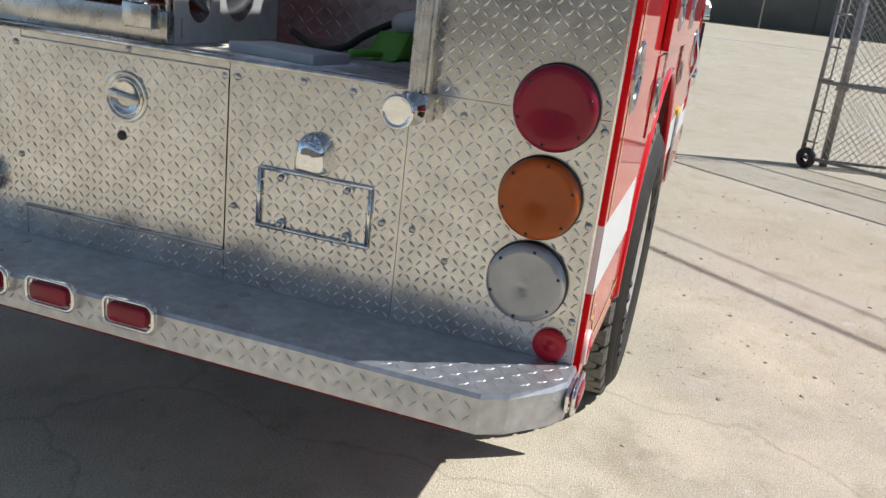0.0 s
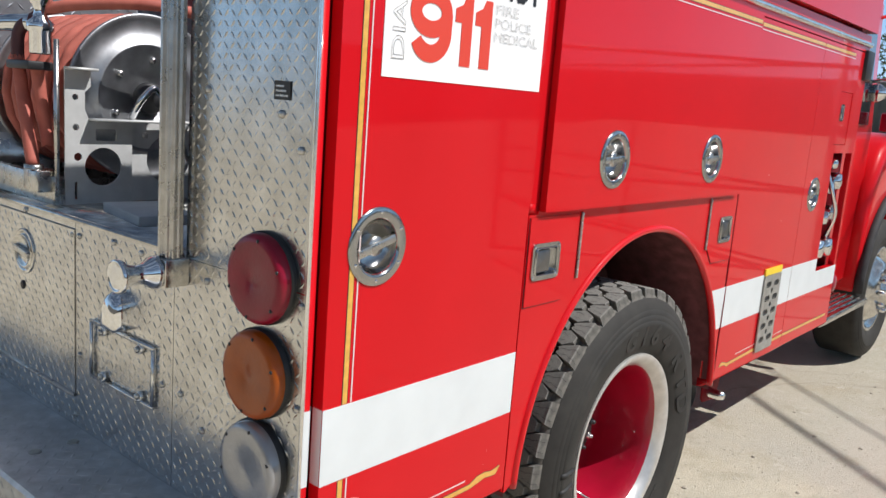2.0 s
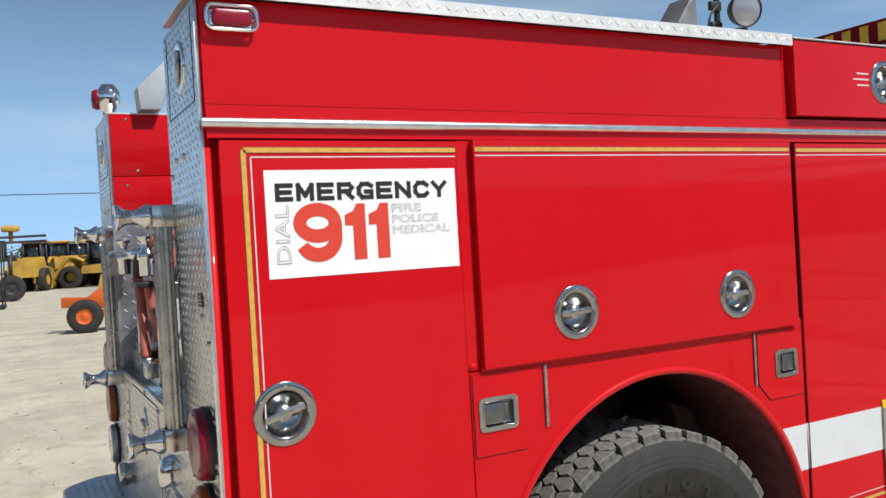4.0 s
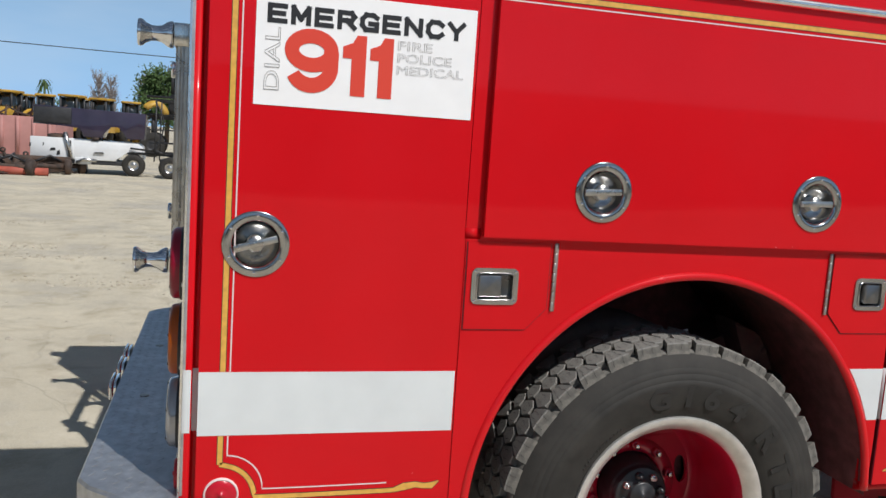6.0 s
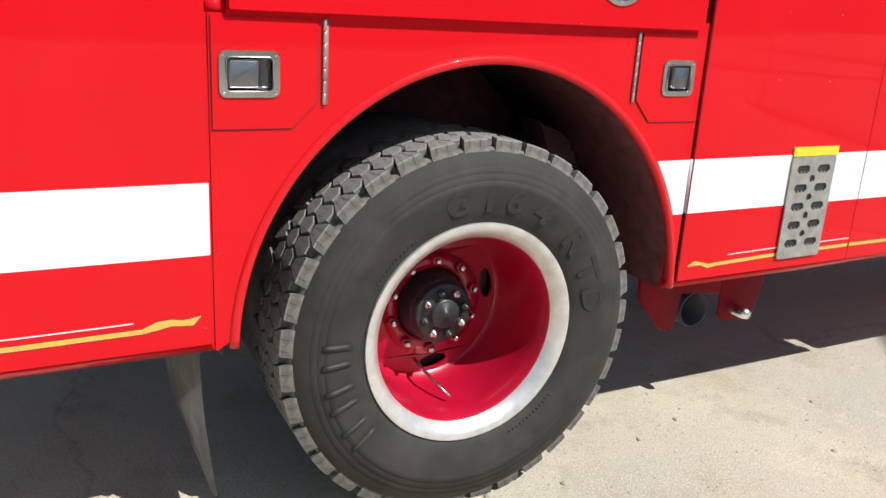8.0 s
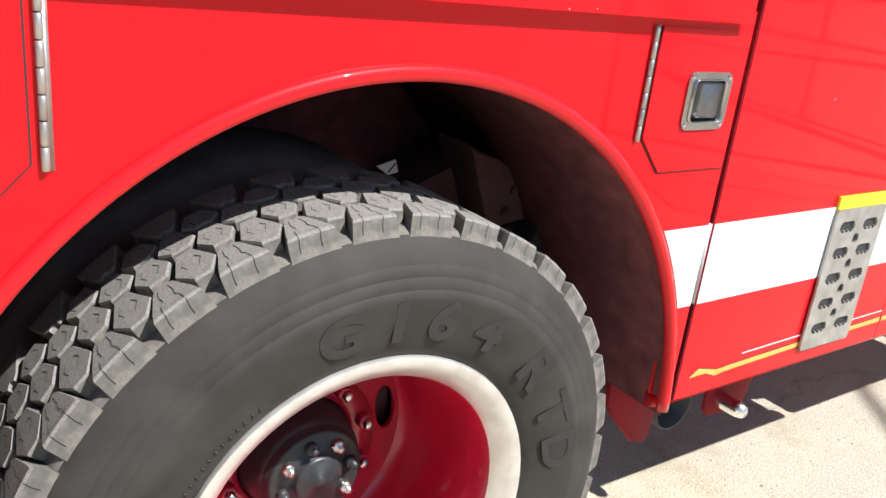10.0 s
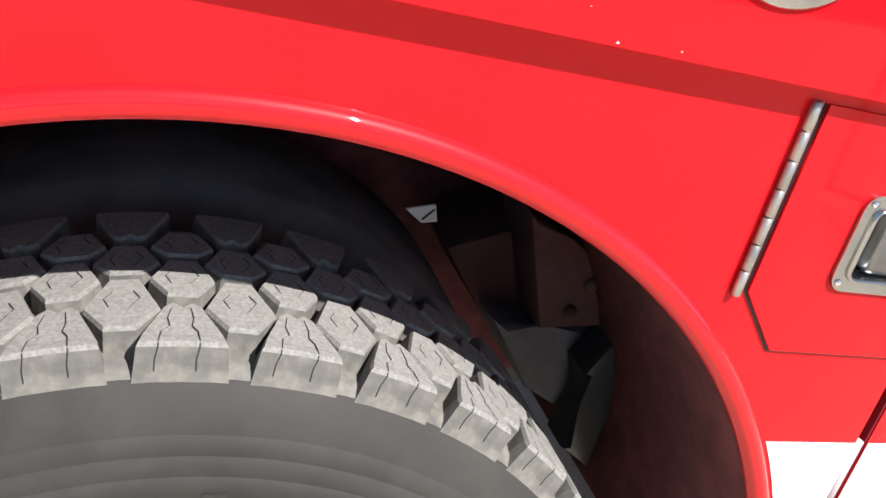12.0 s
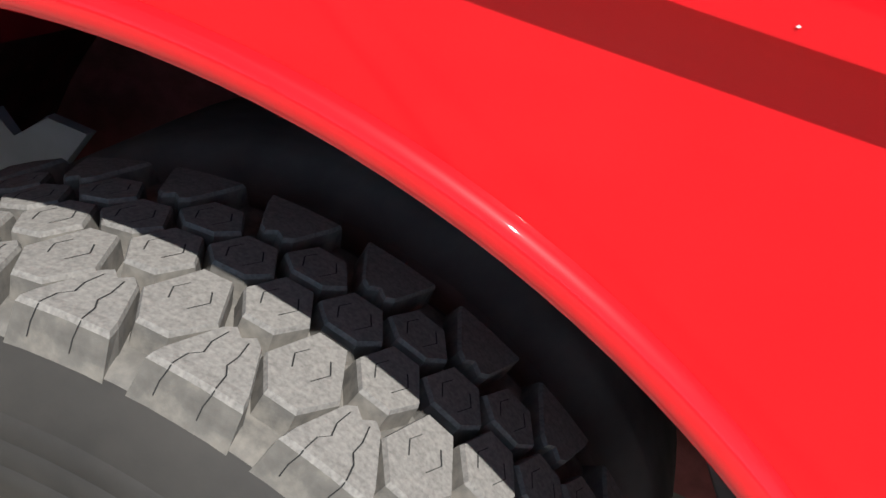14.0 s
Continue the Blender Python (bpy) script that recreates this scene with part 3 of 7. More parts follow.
def latch(x0, x1, z0, z1, parent, y=0.0, flip=False):
    """Rectangular paddle latch set into a flap; the paddle leaves a dark gap on one side."""
    bm = bmesh.new()
    inner = rect(x0 + 0.015, x1 - 0.014, z0 + 0.013, z1 - 0.013, 0.010)
    sheet(bm, rect(x0, x1, z0, z1, 0.016), [inner], y - 0.0040, y, side, round_edge=0.0012)
    cu, cv = (x0 + x1) / 2, (z0 + z1) / 2
    rings = []
    for k, w in ((1.04, -0.0040), (1.02, -0.0075), (0.98, -0.0080), (0.95, -0.0040), (0.90, 0.022)):
        rings.append([bm.verts.new(side(cu + (u - cu) * k, cv + (v - cv) * k, y + w)) for u, v in inner])
    for a, b in zip(rings, rings[1:]):
        for i in range(len(a)):
            j = (i + 1) % len(a)
            bm.faces.new((a[i], a[j], b[j], b[i]))
    bm.faces.new(rings[-1]).material_index = 1
    # flipped latch: the pocket's shade is put into a black floor
    ob = part("latch", bm, [CHROME_DARK, BLACK_STEEL if flip else STEEL], parent, "rectangular chrome paddle latch", smooth=50)
    bm = bmesh.new()
    w = x1 - x0 - 0.033
    u0 = x1 - 0.018 - 0.70 * w if flip else x0 + 0.019
    slab(bm, rect(u0, u0 + 0.70 * w, z0 + 0.019, z1 - 0.017, 0.008), y - 0.003, y + 0.016, side, 0.006)
    p = finish("paddle", bm, LATCH, None, "", 50)
    p.parent = ob
    for u, v in ((x0 + 0.009, z0 + 0.009), (x1 - 0.009, z0 + 0.009), (x1 - 0.009, z1 - 0.009), (x0 + 0.009, z1 - 0.009)):
        bm = bmesh.new()
        lathe(bm, [(0.0036, 0), (0.0032, 0.0015), (0, 0.0022)], on_side(u, v, y - 0.0045), 10)
        s = finish("rivet", bm, CHROME, None, "", 60)
        s.parent = ob
    return ob


def hinge(x, z0, z1, parent, y=0.0):
    bm = bmesh.new()
    k = 7
    for i in range(k):
        a, b = z0 + (z1 - z0) * i / k + 0.0008, z0 + (z1 - z0) * (i + 1) / k - 0.0008
        lathe(bm, [(0, b), (0.0040, b), (0.0046, b - 0.0006), (0.0046, a + 0.0006), (0.0040, a), (0, a)], Matrix.Translation((x, y - 0.004, 0)), 12)
    box(bm, x, x + 0.009, y - 0.002, y, z0, z1)
    return part("hinge", bm, HINGE, parent, "worn steel piano hinge")


# tall rear compartment door
door = bmesh.new()
sheet(door, rect(0.027, 0.6905, 0.603, 2.004, 0.006, 3), [circle(0.154, 1.310, 0.0585)], 0.0, 0.03, side)
rear_door = part("compartment_door", door, RED, truck, "tall red rear compartment door", smooth=30)
bowl(0.154, 1.310, 0.083, rear_door, 16)
# drop-down door over the wheel, standing proud
door = bmesh.new()
sheet(door, rect(0.738, 2.050, 1.3515, 2.006, 0.004, 3), [circle(1.068, 1.486, 0.0585), circle(1.750, 1.486, 0.0585)], -0.020, -0.0005, side)
box(door, 0.739, 2.049, -0.018, -0.001, 1.352, 1.354)
upper_door = part("compartment_door", door, RED, truck, "wide red compartment door above the wheel", smooth=30)
bowl(1.068, 1.486, 0.083, upper_door, 3, -0.020)
bowl(1.750, 1.486, 0.083, upper_door, 2, -0.020)
# forward doors
door = bmesh.new()
sheet(door, rect(2.101, 2.8735, 0.603, 2.004, 0.004, 3), [], 0.0, 0.03, side)
mid_door = part("compartment_door", door, RED, truck, "tall red door ahead of the rear wheel", smooth=30)
door = bmesh.new()
sheet(door, [(2.8765, 0.603), (3.60, 0.603), (3.60, 2.004), (2.8765, 2.004)], [circle(3.025, 1.312, 0.0585), rect(3.252, 3.568, 0.92, 1.505), rect(3.222, 3.42, 1.545, 1.80)], 0.0, 0.03, side)
pump_panel = part("pump_panel", door, RED, truck, "red panel round the pump controls", smooth=30)
bowl(3.025, 1.312, 0.080, pump_panel, 10)
bm = bmesh.new()
sheet(bm, rect(3.225, 3.417, 1.548, 1.797, 0.004, 3), [], 0.002, 0.03, side)
flap_up = part("access_flap", bm, RED, truck, "", smooth=30)
latch(3.25, 3.31, 1.66, 1.74, flap_up, 0.002)

# little flaps beside the arch
bm = bmesh.new()
sheet(bm, [(0.702, 1.1005), (0.878, 1.1005), (0.936, 1.160), (0.936, 1.3365), (0.702, 1.3365)], [rect(0.7295, 0.8375, 1.1805, 1.2565)], -0.004, -0.0002, side)
flap = part("access_flap", bm, RED, truck, "small red flap with a clipped corner", smooth=30)
latch(0.7165, 0.848, 1.169, 1.268, flap, -0.004)
hinge(0.951, 1.152, 1.340, flap, 0.0)
bm = bmesh.new()
sheet(bm, [(1.905, 1.0975), (2.078, 1.0975), (2.078, 1.3385), (1.851, 1.3385), (1.851, 1.158)], [rect(1.9455, 2.0355, 1.1825, 1.2575)], -0.004, -0.0002, side)
flap = part("access_flap", bm, RED, truck, "small red flap with a clipped corner", smooth=30)
latch(1.934, 2.047, 1.170, 1.269, flap, -0.004, True)
hinge(1.837, 1.153, 1.340, flap, 0.0)

# black strips laid on for the shadow gap round the flaps
for seam in ([(0.7005, 1.3365), (0.7005, 1.099), (0.8785, 1.099), (0.9375, 1.1595), (0.9375, 1.3365)], [(1.8495, 1.3385), (1.8495, 1.1575), (1.9045, 1.096), (2.0795, 1.096)]):
    bm = bmesh.new()
    for (u0, v0), (u1, v1) in zip(seam, seam[1:]):
        d = Vector((u1 - u0, v1 - v0)).normalized() * 0.0012
        slab(bm, [(u0 - d.y, v0 + d.x), (u0 + d.y, v0 - d.x), (u1 + d.y, v1 - d.x), (u1 - d.y, v1 + d.x)], -0.0010, -0.0001, side)
    part("flap_gap_shadow", bm, BLACK, truck, "thin dark strip drawn as shadow gap round the flap", smooth=None)
for x0, x1, y0 in ((0.6935, 0.752, 0.003), (2.030, 2.0785, 0.020)):
    bm = bmesh.new()
    sheet(bm, rect(x0, x1, 1.3725, 2.006), [], y0, 0.049, side)
    part("door_surround", bm, RED, truck, "", smooth=30)
bm = bmesh.new()
sheet(bm, rect(0.6907, 0.6963, 0.588, 1.3435), [], 0.004, 0.02, side)
part("door_gap_strip", bm, RED, truck, "", smooth=30)
bm = bmesh.new()
box(bm, 0.6935, 0.7345, 0.003, 0.049, 1.344, 1.372)
part("door_surround", bm, RED, truck, "", smooth=30)
bm = bmesh.new()
sheet(bm, rect(2.0788, 2.1005, 0.60, 2.006), [], 0.043, 0.0495, side)
gap_strip = part("door_gap_strip", bm, RED, truck, "", smooth=30)
# thin dull maroon strip covering the mid door's edge in the gap
bm = bmesh.new()
box(bm, 2.0977, 2.1006, 0.0015, 0.0429, 0.604, 2.004)
part("door_edge_strip", bm, DOOR_EDGE, truck, "dark maroon strip along the door edge", smooth=None)
# corner post, sill and upper band
bm = bmesh.new()
post = [(-0.012, 0.050), (-0.013, 0.023), (-0.009, 0.0185), (0.000, 0.0175), (0.009, 0.0175), (0.0112, 0.020), (0.012, 0.036), (0.020, 0.036), (0.027, 0.036)]
lo, hi = [bm.verts.new((x, y, 0.58)) for x, y in post], [bm.verts.new((x, y, 2.36)) for x, y in post]
for k in range(8):
    bm.faces.new((lo[k], lo[k + 1], hi[k + 1], hi[k]))
bm.faces.new(hi)
part("corner_post", bm, RED, truck, "", smooth=30)
bm = bmesh.new()
sheet(bm, rect(0.0, 3.60, 2.010, 2.092), [], 0.002, 0.05, side)
part("upper_rail", bm, RED, truck, "", smooth=30)
for x0, x1 in ((0.0, 0.70), (2.085, 3.60)):
    bm = bmesh.new()
    turned = [(0.004, 0.600), (0.007, 0.594), (0.014, 0.586), (0.036, 0.570), (0.060, 0.564), (0.060, 0.600)]
    lo, hi = [bm.verts.new((x0, y, z)) for y, z in turned], [bm.verts.new((x1, y, z)) for y, z in turned]
    for k in range(6):
        bm.faces.new((lo[k], lo[(k + 1) % 6], hi[(k + 1) % 6], hi[k]))
    bm.faces.new(lo[::-1])
    bm.faces.new(hi)
    part("sill", bm, RED, truck, "")
bm = bmesh.new()
sheet(bm, rect(0.0, 2.072, 2.094, 2.355), [], 0.006, 0.05, side)
part("upper_panel", bm, RED, truck, "", smooth=30)
bm = bmesh.new()
sheet(bm, rect(2.092, 3.60, 2.103, 2.372, 0.004, 3), [circle(2.598, 2.240, 0.0585)], -0.024, 0.05, side)
box(bm, 2.092, 3.60, -0.022, 0.05, 2.1035, 2.106)
upper_box = part("upper_compartment", bm, RED, truck, "red raised compartment lid", smooth=30)
bowl(2.598, 2.240, 0.083, upper_box, 20, -0.024)
for dz in (-0.022, 0.0, 0.022):
    for x0, x1 in ((2.415 + 0.02 * abs(dz) / 0.022, 2.505), (2.69, 2.80)):
        bm = bmesh.new()
        slab(bm, rect(x0, x1, 2.243 + dz, 2.249 + dz), -0.0255, -0.024, side)
        part("pinstripe", bm, WHITE_LINE, upper_box, "", smooth=None)

# bright half-round trim along the side
bm = bmesh.new()
prof = [(0.0, 2.034), (-0.009, 2.036), (-0.013, 2.043), (-0.013, 2.051), (-0.009, 2.058), (0.0, 2.060)]
for (y0, z0), (y1, z1) in zip(prof, prof[1:]):
    bm.faces.new([bm.verts.new(p) for p in ((-0.012, y0, z0), (3.60, y0, z0), (3.60, y1, z1), (-0.012, y1, z1))])
bm.faces.new([bm.verts.new((-0.012, y, z)) for y, z in prof])
bmesh.ops.remove_doubles(bm, verts=bm.verts[:], dist=1e-5)
part("trim_strip", bm, ALU, truck, "bright metal trim strip along the side", smooth=60)

# tread-plate deck on top, with a turned-down edge
bm = bmesh.new()
box(bm, -0.012, 2.084, -0.026, 0.44, 2.388, 2.392)
box(bm, -0.012, 2.084, -0.028, -0.024, 2.352, 2.392)
box(bm, 2.088, 3.60, -0.028, 0.44, 2.380, 2.384)
lozenges(bm, 0.0, 2.08, -0.024, 0.43, lambda u, v, w: (u, v, 2.392 + w), 1, pitch=0.034, half=0.016, wide=0.0045, high=0.003)
lozenges(bm, 2.09, 3.59, -0.026, 0.43, lambda u, v, w: (u, v, 2.384 + w), 1, pitch=0.034, half=0.016, wide=0.0045, high=0.003)
lozenges(bm, 0.0, 2.08, 2.354, 2.391, lambda u, v, w: (u, -0.028 + w, v), -1, pitch=0.030, half=0.012, wide=0.004, high=0.002)
part("top_deck", bm, PLATE_PAINT, truck, "pale tread-plate top edge", smooth=None)
bm = bmesh.new()
box(bm, -0.012, 3.60, 1.96, 2.42, 2.386, 2.392)
part("top_deck", bm, PLATE_PAINT, truck, "", smooth=None)

# --- painted lines and tape ---
def flat(name, outline, mat, parent, y=-0.0012, label=""):
    bm = bmesh.new()
    slab(bm, outline, y, y + 0.001, side)
    return part(name, bm, mat, parent, label, smooth=None)


def ribbon(name, points, width, mat, parent, y=-0.0012):
    """A painted line of even width along points of the side; widths may taper. Gold gets a thin dark edge."""
    if mat is GOLD:
        ribbon(name + "_edge", points, [w + 0.0035 for w in width] if isinstance(width, list) else width + 0.0035, INK, parent, y + 0.0005)
    bm = bmesh.new()
    pts = [Vector(p) for p in points]
    a, b = [], []
    for i, p in enumerate(pts):
        d = (pts[min(i + 1, len(pts) - 1)] - pts[max(i - 1, 0)]).normalized()
        w = (width[i] if isinstance(width, list) else width) / 2
        nrm = Vector((-d.y, d.x)) * w
        a.append(bm.verts.new((p.x + nrm.x, y, p.y + nrm.y)))
        b.append(bm.verts.new((p.x - nrm.x, y, p.y - nrm.y)))
    for i in range(len(pts) - 1):
        bm.faces.new((b[i], b[i + 1], a[i + 1], a[i]))
    return part(name, bm, mat, parent, "", smooth=None)


flat("reflective_stripe", rect(0.0275, 0.690, 0.819, 0.984), STRIPE, rear_door, label="wide white reflective stripe")
bm = bmesh.new()
for edge in ([(-0.0138, 0.0225), (-0.0092, 0.0173), (0.000, 0.0163), (0.0094, 0.0163)], [(0.0262, 0.028), (0.0262, 0.0005)], [(0.0125, 0.0346), (0.0268, 0.0346)]):
    lo, hi = [bm.verts.new((x, y, 0.821)) for x, y in edge], [bm.verts.new((x, y, 0.985)) for x, y in edge]
    for k in range(len(edge) - 1):
        bm.faces.new((lo[k], lo[k + 1], hi[k + 1], hi[k]))
part("reflective_stripe", bm, STRIPE, truck, "white reflective stripe")
hole = [(ARCH_C[0] + (ARCH_A + 0.006) * math.sqrt(1 - ((z - ARCH_C[1]) / (ARCH_B + 0.006)) ** 2), z) for z in [0.819 + 0.165 * k / 6 for k in range(7)]]
flat("reflective_stripe", [(2.083, 0.819), (2.083, 0.984)] + hole[::-1], STRIPE, truck, label="white reflective stripe")
flat("reflective_stripe", rect(2.0840, 2.0996, 0.819, 0.984), STRIPE, gap_strip, 0.0418)
bm = bmesh.new()
box(bm, 2.0970, 2.0976, 0.0016, 0.0410, 0.819, 0.984)
part("reflective_stripe", bm, STRIPE, mid_door)
flat("reflective_stripe", rect(2.1015, 2.873, 0.819, 0.984), STRIPE, mid_door, label="wide white reflective stripe")
flat("reflective_stripe", rect(2.877, 3.599, 0.819, 0.919), STRIPE, pump_panel, label="white reflective stripe")
flat("reflective_stripe", rect(2.877, 3.251, 0.919, 0.984), STRIPE, pump_panel, -0.0013)

arc_g = [(0.086 + 0.088 * math.cos(radians(90 - 90 * k / 10)) * 1.0, 0.652 + 0.088 * math.sin(radians(90 - 90 * k / 10))) for k in range(11)]
gold = [(0.0855, 1.980), (0.0855, 0.742)] + [(0.098, 0.740)] + arc_g[1:] + [(0.30, 0.652), (0.54, 0.655)]
gl_line = [(0.690, 1.9795), (0.086, 1.9795)]
ribbon("gold_line", gl_line, 0.013, GOLD, rear_door)
for z0, z1 in ((1.980, 0.9855), (0.8175, 0.742)):
    ribbon("gold_line", [(0.0855, z0), (0.0855, z1)], 0.013, GOLD, rear_door)
ribbon("gold_line", gold[1:], 0.012, GOLD, rear_door)
ribbon("gold_flourish", [(0.54, 0.655), (0.57, 0.664), (0.60, 0.668), (0.625, 0.664), (0.645, 0.664), (0.665, 0.676)], [0.012, 0.020, 0.016, 0.014, 0.018, 0.003], GOLD, rear_door)
arc_w = [(0.102 + 0.092 * math.cos(radians(90 - 90 * k / 10)), 0.674 + 0.092 * math.sin(radians(90 - 90 * k / 10))) for k in range(11)]
ribbon("white_line", [(0.688, 1.9615), (0.1035, 1.9615)], 0.0035, WHITE_LINE, rear_door)
for z0, z1 in ((1.9615, 0.9855), (0.8175, 0.768)):
    ribbon("white_line", [(0.1035, z0), (0.1035, z1)], 0.0035, WHITE_LINE, rear_door)
ribbon("white_line", arc_w + [(0.30, 0.674), (0.50, 0.676), (0.52, 0.677)], 0.0035, WHITE_LINE, rear_door)
for owner, x0, x1, y in ((upper_door, 0.742, 2.042, -0.0212), (mid_door, 2.104, 2.871, -0.0012), (pump_panel, 2.879, 3.36, -0.0012)):
    ribbon("gold_line", [(x1, 1.9795), (x0, 1.9795)], 0.013, GOLD, owner, y)
    ribbon("white_line", [(x1, 1.9615), (x0, 1.9615)], 0.0035, WHITE_LINE, owner, y)
ribbon("gold_line", [(2.25, 0.645), (2.50, 0.652), (2.870, 0.656)], 0.012, GOLD, mid_door)
ribbon("gold_flourish", [(2.135, 0.648), (2.16, 0.656), (2.19, 0.652), (2.22, 0.642), (2.25, 0.645)], [0.003, 0.016, 0.010, 0.014, 0.012], GOLD, mid_door)
ribbon("white_line", [(2.30, 0.672), (2.50, 0.676), (2.870, 0.680)], 0.0035, WHITE_LINE, mid_door)
ribbon("gold_line", [(2.879, 0.656), (3.55, 0.656)], 0.012, GOLD, pump_panel)

# --- sticker ---
bm = bmesh.new()
slab(bm, rect(0.134, 0.683, 1.652, 1.928), -0.0016, -0.0002, side)
sticker = part("emergency_sticker", bm, SIGN, rear_door, "white emergency number sticker", smooth=None)
STROKES = {"E": [((0, 0), (0, 1)), ((0, 0), (1, 0)), ((0, 0.5), (0.9, 0.5)), ((0, 1), (1, 1))],
           "M": [((0, 0), (0, 1)), ((0, 1), (0.5, 0.25)), ((0.5, 0.25), (1, 1)), ((1, 1), (1, 0))],
           "R": [((0, 0), (0, 1)), ((0, 1), (0.8, 1)), ((0.8, 1), (1, 0.76)), ((1, 0.76), (0.8, 0.48)), ((0.8, 0.48), (0, 0.48)), ((0.5, 0.48), (1, 0))],
           "G": [((1, 0.85), (0.75, 1)), ((0.75, 1), (0.25, 1)), ((0.25, 1), (0, 0.7)), ((0, 0.7), (0, 0.3)), ((0, 0.3), (0.25, 0)), ((0.25, 0), (1, 0)), ((1, 0), (1, 0.42)), ((1, 0.42), (0.55, 0.42))],
           "N": [((0, 0), (0, 1)), ((0, 1), (1, 0)), ((1, 0), (1, 1))],
           "C": [((1, 0.82), (0.75, 1)), ((0.75, 1), (0.25, 1)), ((0.25, 1), (0, 0.7)), ((0, 0.7), (0, 0.3)), ((0, 0.3), (0.25, 0)), ((0.25, 0), (0.75, 0)), ((0.75, 0), (1, 0.18))],
           "Y": [((0, 1), (0.5, 0.45)), ((1, 1), (0.5, 0.45)), ((0.5, 0.45), (0.5, 0))]}
step = (0.672 - 0.170) / 9
for i, ch in enumerate("EMERGENCY"):
    bm = bmesh.new()
    for k, (p, q) in enumerate(STROKES[ch]):
        p, q = (Vector((0.166 + i * step + 0.036 * a, 1.8535 + 0.035 * b)) for a, b in (p, q))
        d = (q - p).normalized() * 0.0056
        w = Vector((-d.y, d.x)) * 1.05
        yy = -0.0024 - 0.00005 * k
        bm.faces.new([bm.verts.new((c.x, yy, c.y)) for c in (p - d + w, p - d - w, q + d - w, q + d + w)])
    part("black_letter", bm, INK, sticker, "bold black letter", smooth=None)
nine = [(0.269 + 0.0480 * math.cos(2 * math.pi * k / 28), 1.7905 + 0.0345 * math.sin(2 * math.pi * k / 28)) for k in range(29)]
ribbon("red_number", nine, 0.0345, INK_RED, sticker, -0.0028)
tail = [(0.3170, 1.7925 - 0.006 * k) for k in range(4)] + [(0.269 + 0.0480 * math.cos(radians(a)), 1.752 + 0.0450 * math.sin(radians(a))) for a in range(-10, -156, -12)]
ribbon("red_number", tail, [0.0365] * (len(tail) - 3) + [0.036, 0.034, 0.032], INK_RED, sticker, -0.0029)
for x in (0.343, 0.411):
    flat("red_number", [(x + 0.024, 1.689), (x + 0.060, 1.689), (x + 0.060, 1.837), (x + 0.036, 1.837), (x + 0.026, 1.818), (x + 0.002, 1.808), (x + 0.002, 1.780), (x + 0.024, 1.780)], INK_RED, sticker, -0.0028, "big red numeral")
lettering("outlined_word", "DIAL", 0.157, 0.193, 1.689, 1.838, sticker, INK_GREY, "outlined word", outline=0.010, y=-0.0026, turn=90)
for k, w in enumerate(("FIRE", "POLICE", "MEDICAL")):
    lettering("outlined_word", w, 0.482, (0.570, 0.622, 0.655)[k], 1.812 - 0.030 * k, 1.834 - 0.030 * k, sticker, INK_GREY, "outlined word", outline=0.011, y=-0.0026)

# --- corner reflector, folding step, marker lamps ---
bm = bmesh.new()
lathe(bm, [(0.044, 0), (0.044, 0.006), (0.040, 0.009), (0.039, 0.006)], on_side(0.0915, 0.6635), 40)
refl = part("reflector", bm, WHITE_LINE, rear_door, "round red reflector with a pale rim")
bm = bmesh.new()
lathe(bm, [(0.040, 0.004), (0.038, 0.009), (0.02, 0.011), (0.005, 0.011), (0.005, 0.013), (0, 0.013)], on_side(0.0915, 0.6635), 40)
o = finish("lens", bm, LENS_BRIGHT, None, "bright red lens", 40)
o.parent = refl

bm = bmesh.new()
holes = []
for r in range(5):
    for c in range(2):
        holes.append(rect(2.540 + c * 0.094, 2.599 + c * 0.094, 0.674 + r * 0.062, 0.701 + r * 0.062, 0.012, 3))
sheet(bm, rect(2.515, 2.715, 0.637, 0.978, 0.01), holes + [circle(2.6165, 0.7185 + 0.062 * r, 0.0125, 14) for r in range(4)], -0.009, -0.0035, side)
bm2 = bmesh.new()
box(bm2, 2.53, 2.70, -0.0035, -0.0016, 0.65, 0.965)
folding_step = part("folding_step", bm, STEP_GREY, truck, "perforated steel folding step", smooth=30)
o = finish("step_backing", bm2, BLACK_STEEL, None, "", None)
o.parent = folding_step
for r in range(5):
    for c in range(2):
        for k in range(4):
            bm = bmesh.new()
            x = 2.546 + c * 0.094 + k * 0.0158
            slab(bm, rect(x - 0.0022, x + 0.0022, 0.6742 + r * 0.062, 0.6800 + r * 0.062), -0.0088, -0.004, side)
            o = finish("grip_tooth", bm, STEP_GREY, None, "", None)
            o.parent = folding_step
bm = bmesh.new()
slab(bm, rect(2.515, 2.722, 0.979, 1.008), -0.007, -0.0005, side)
o = part("warning_tape", bm, YELLOW_TAPE, truck, "strip of yellow tape above the folding step", smooth=None)


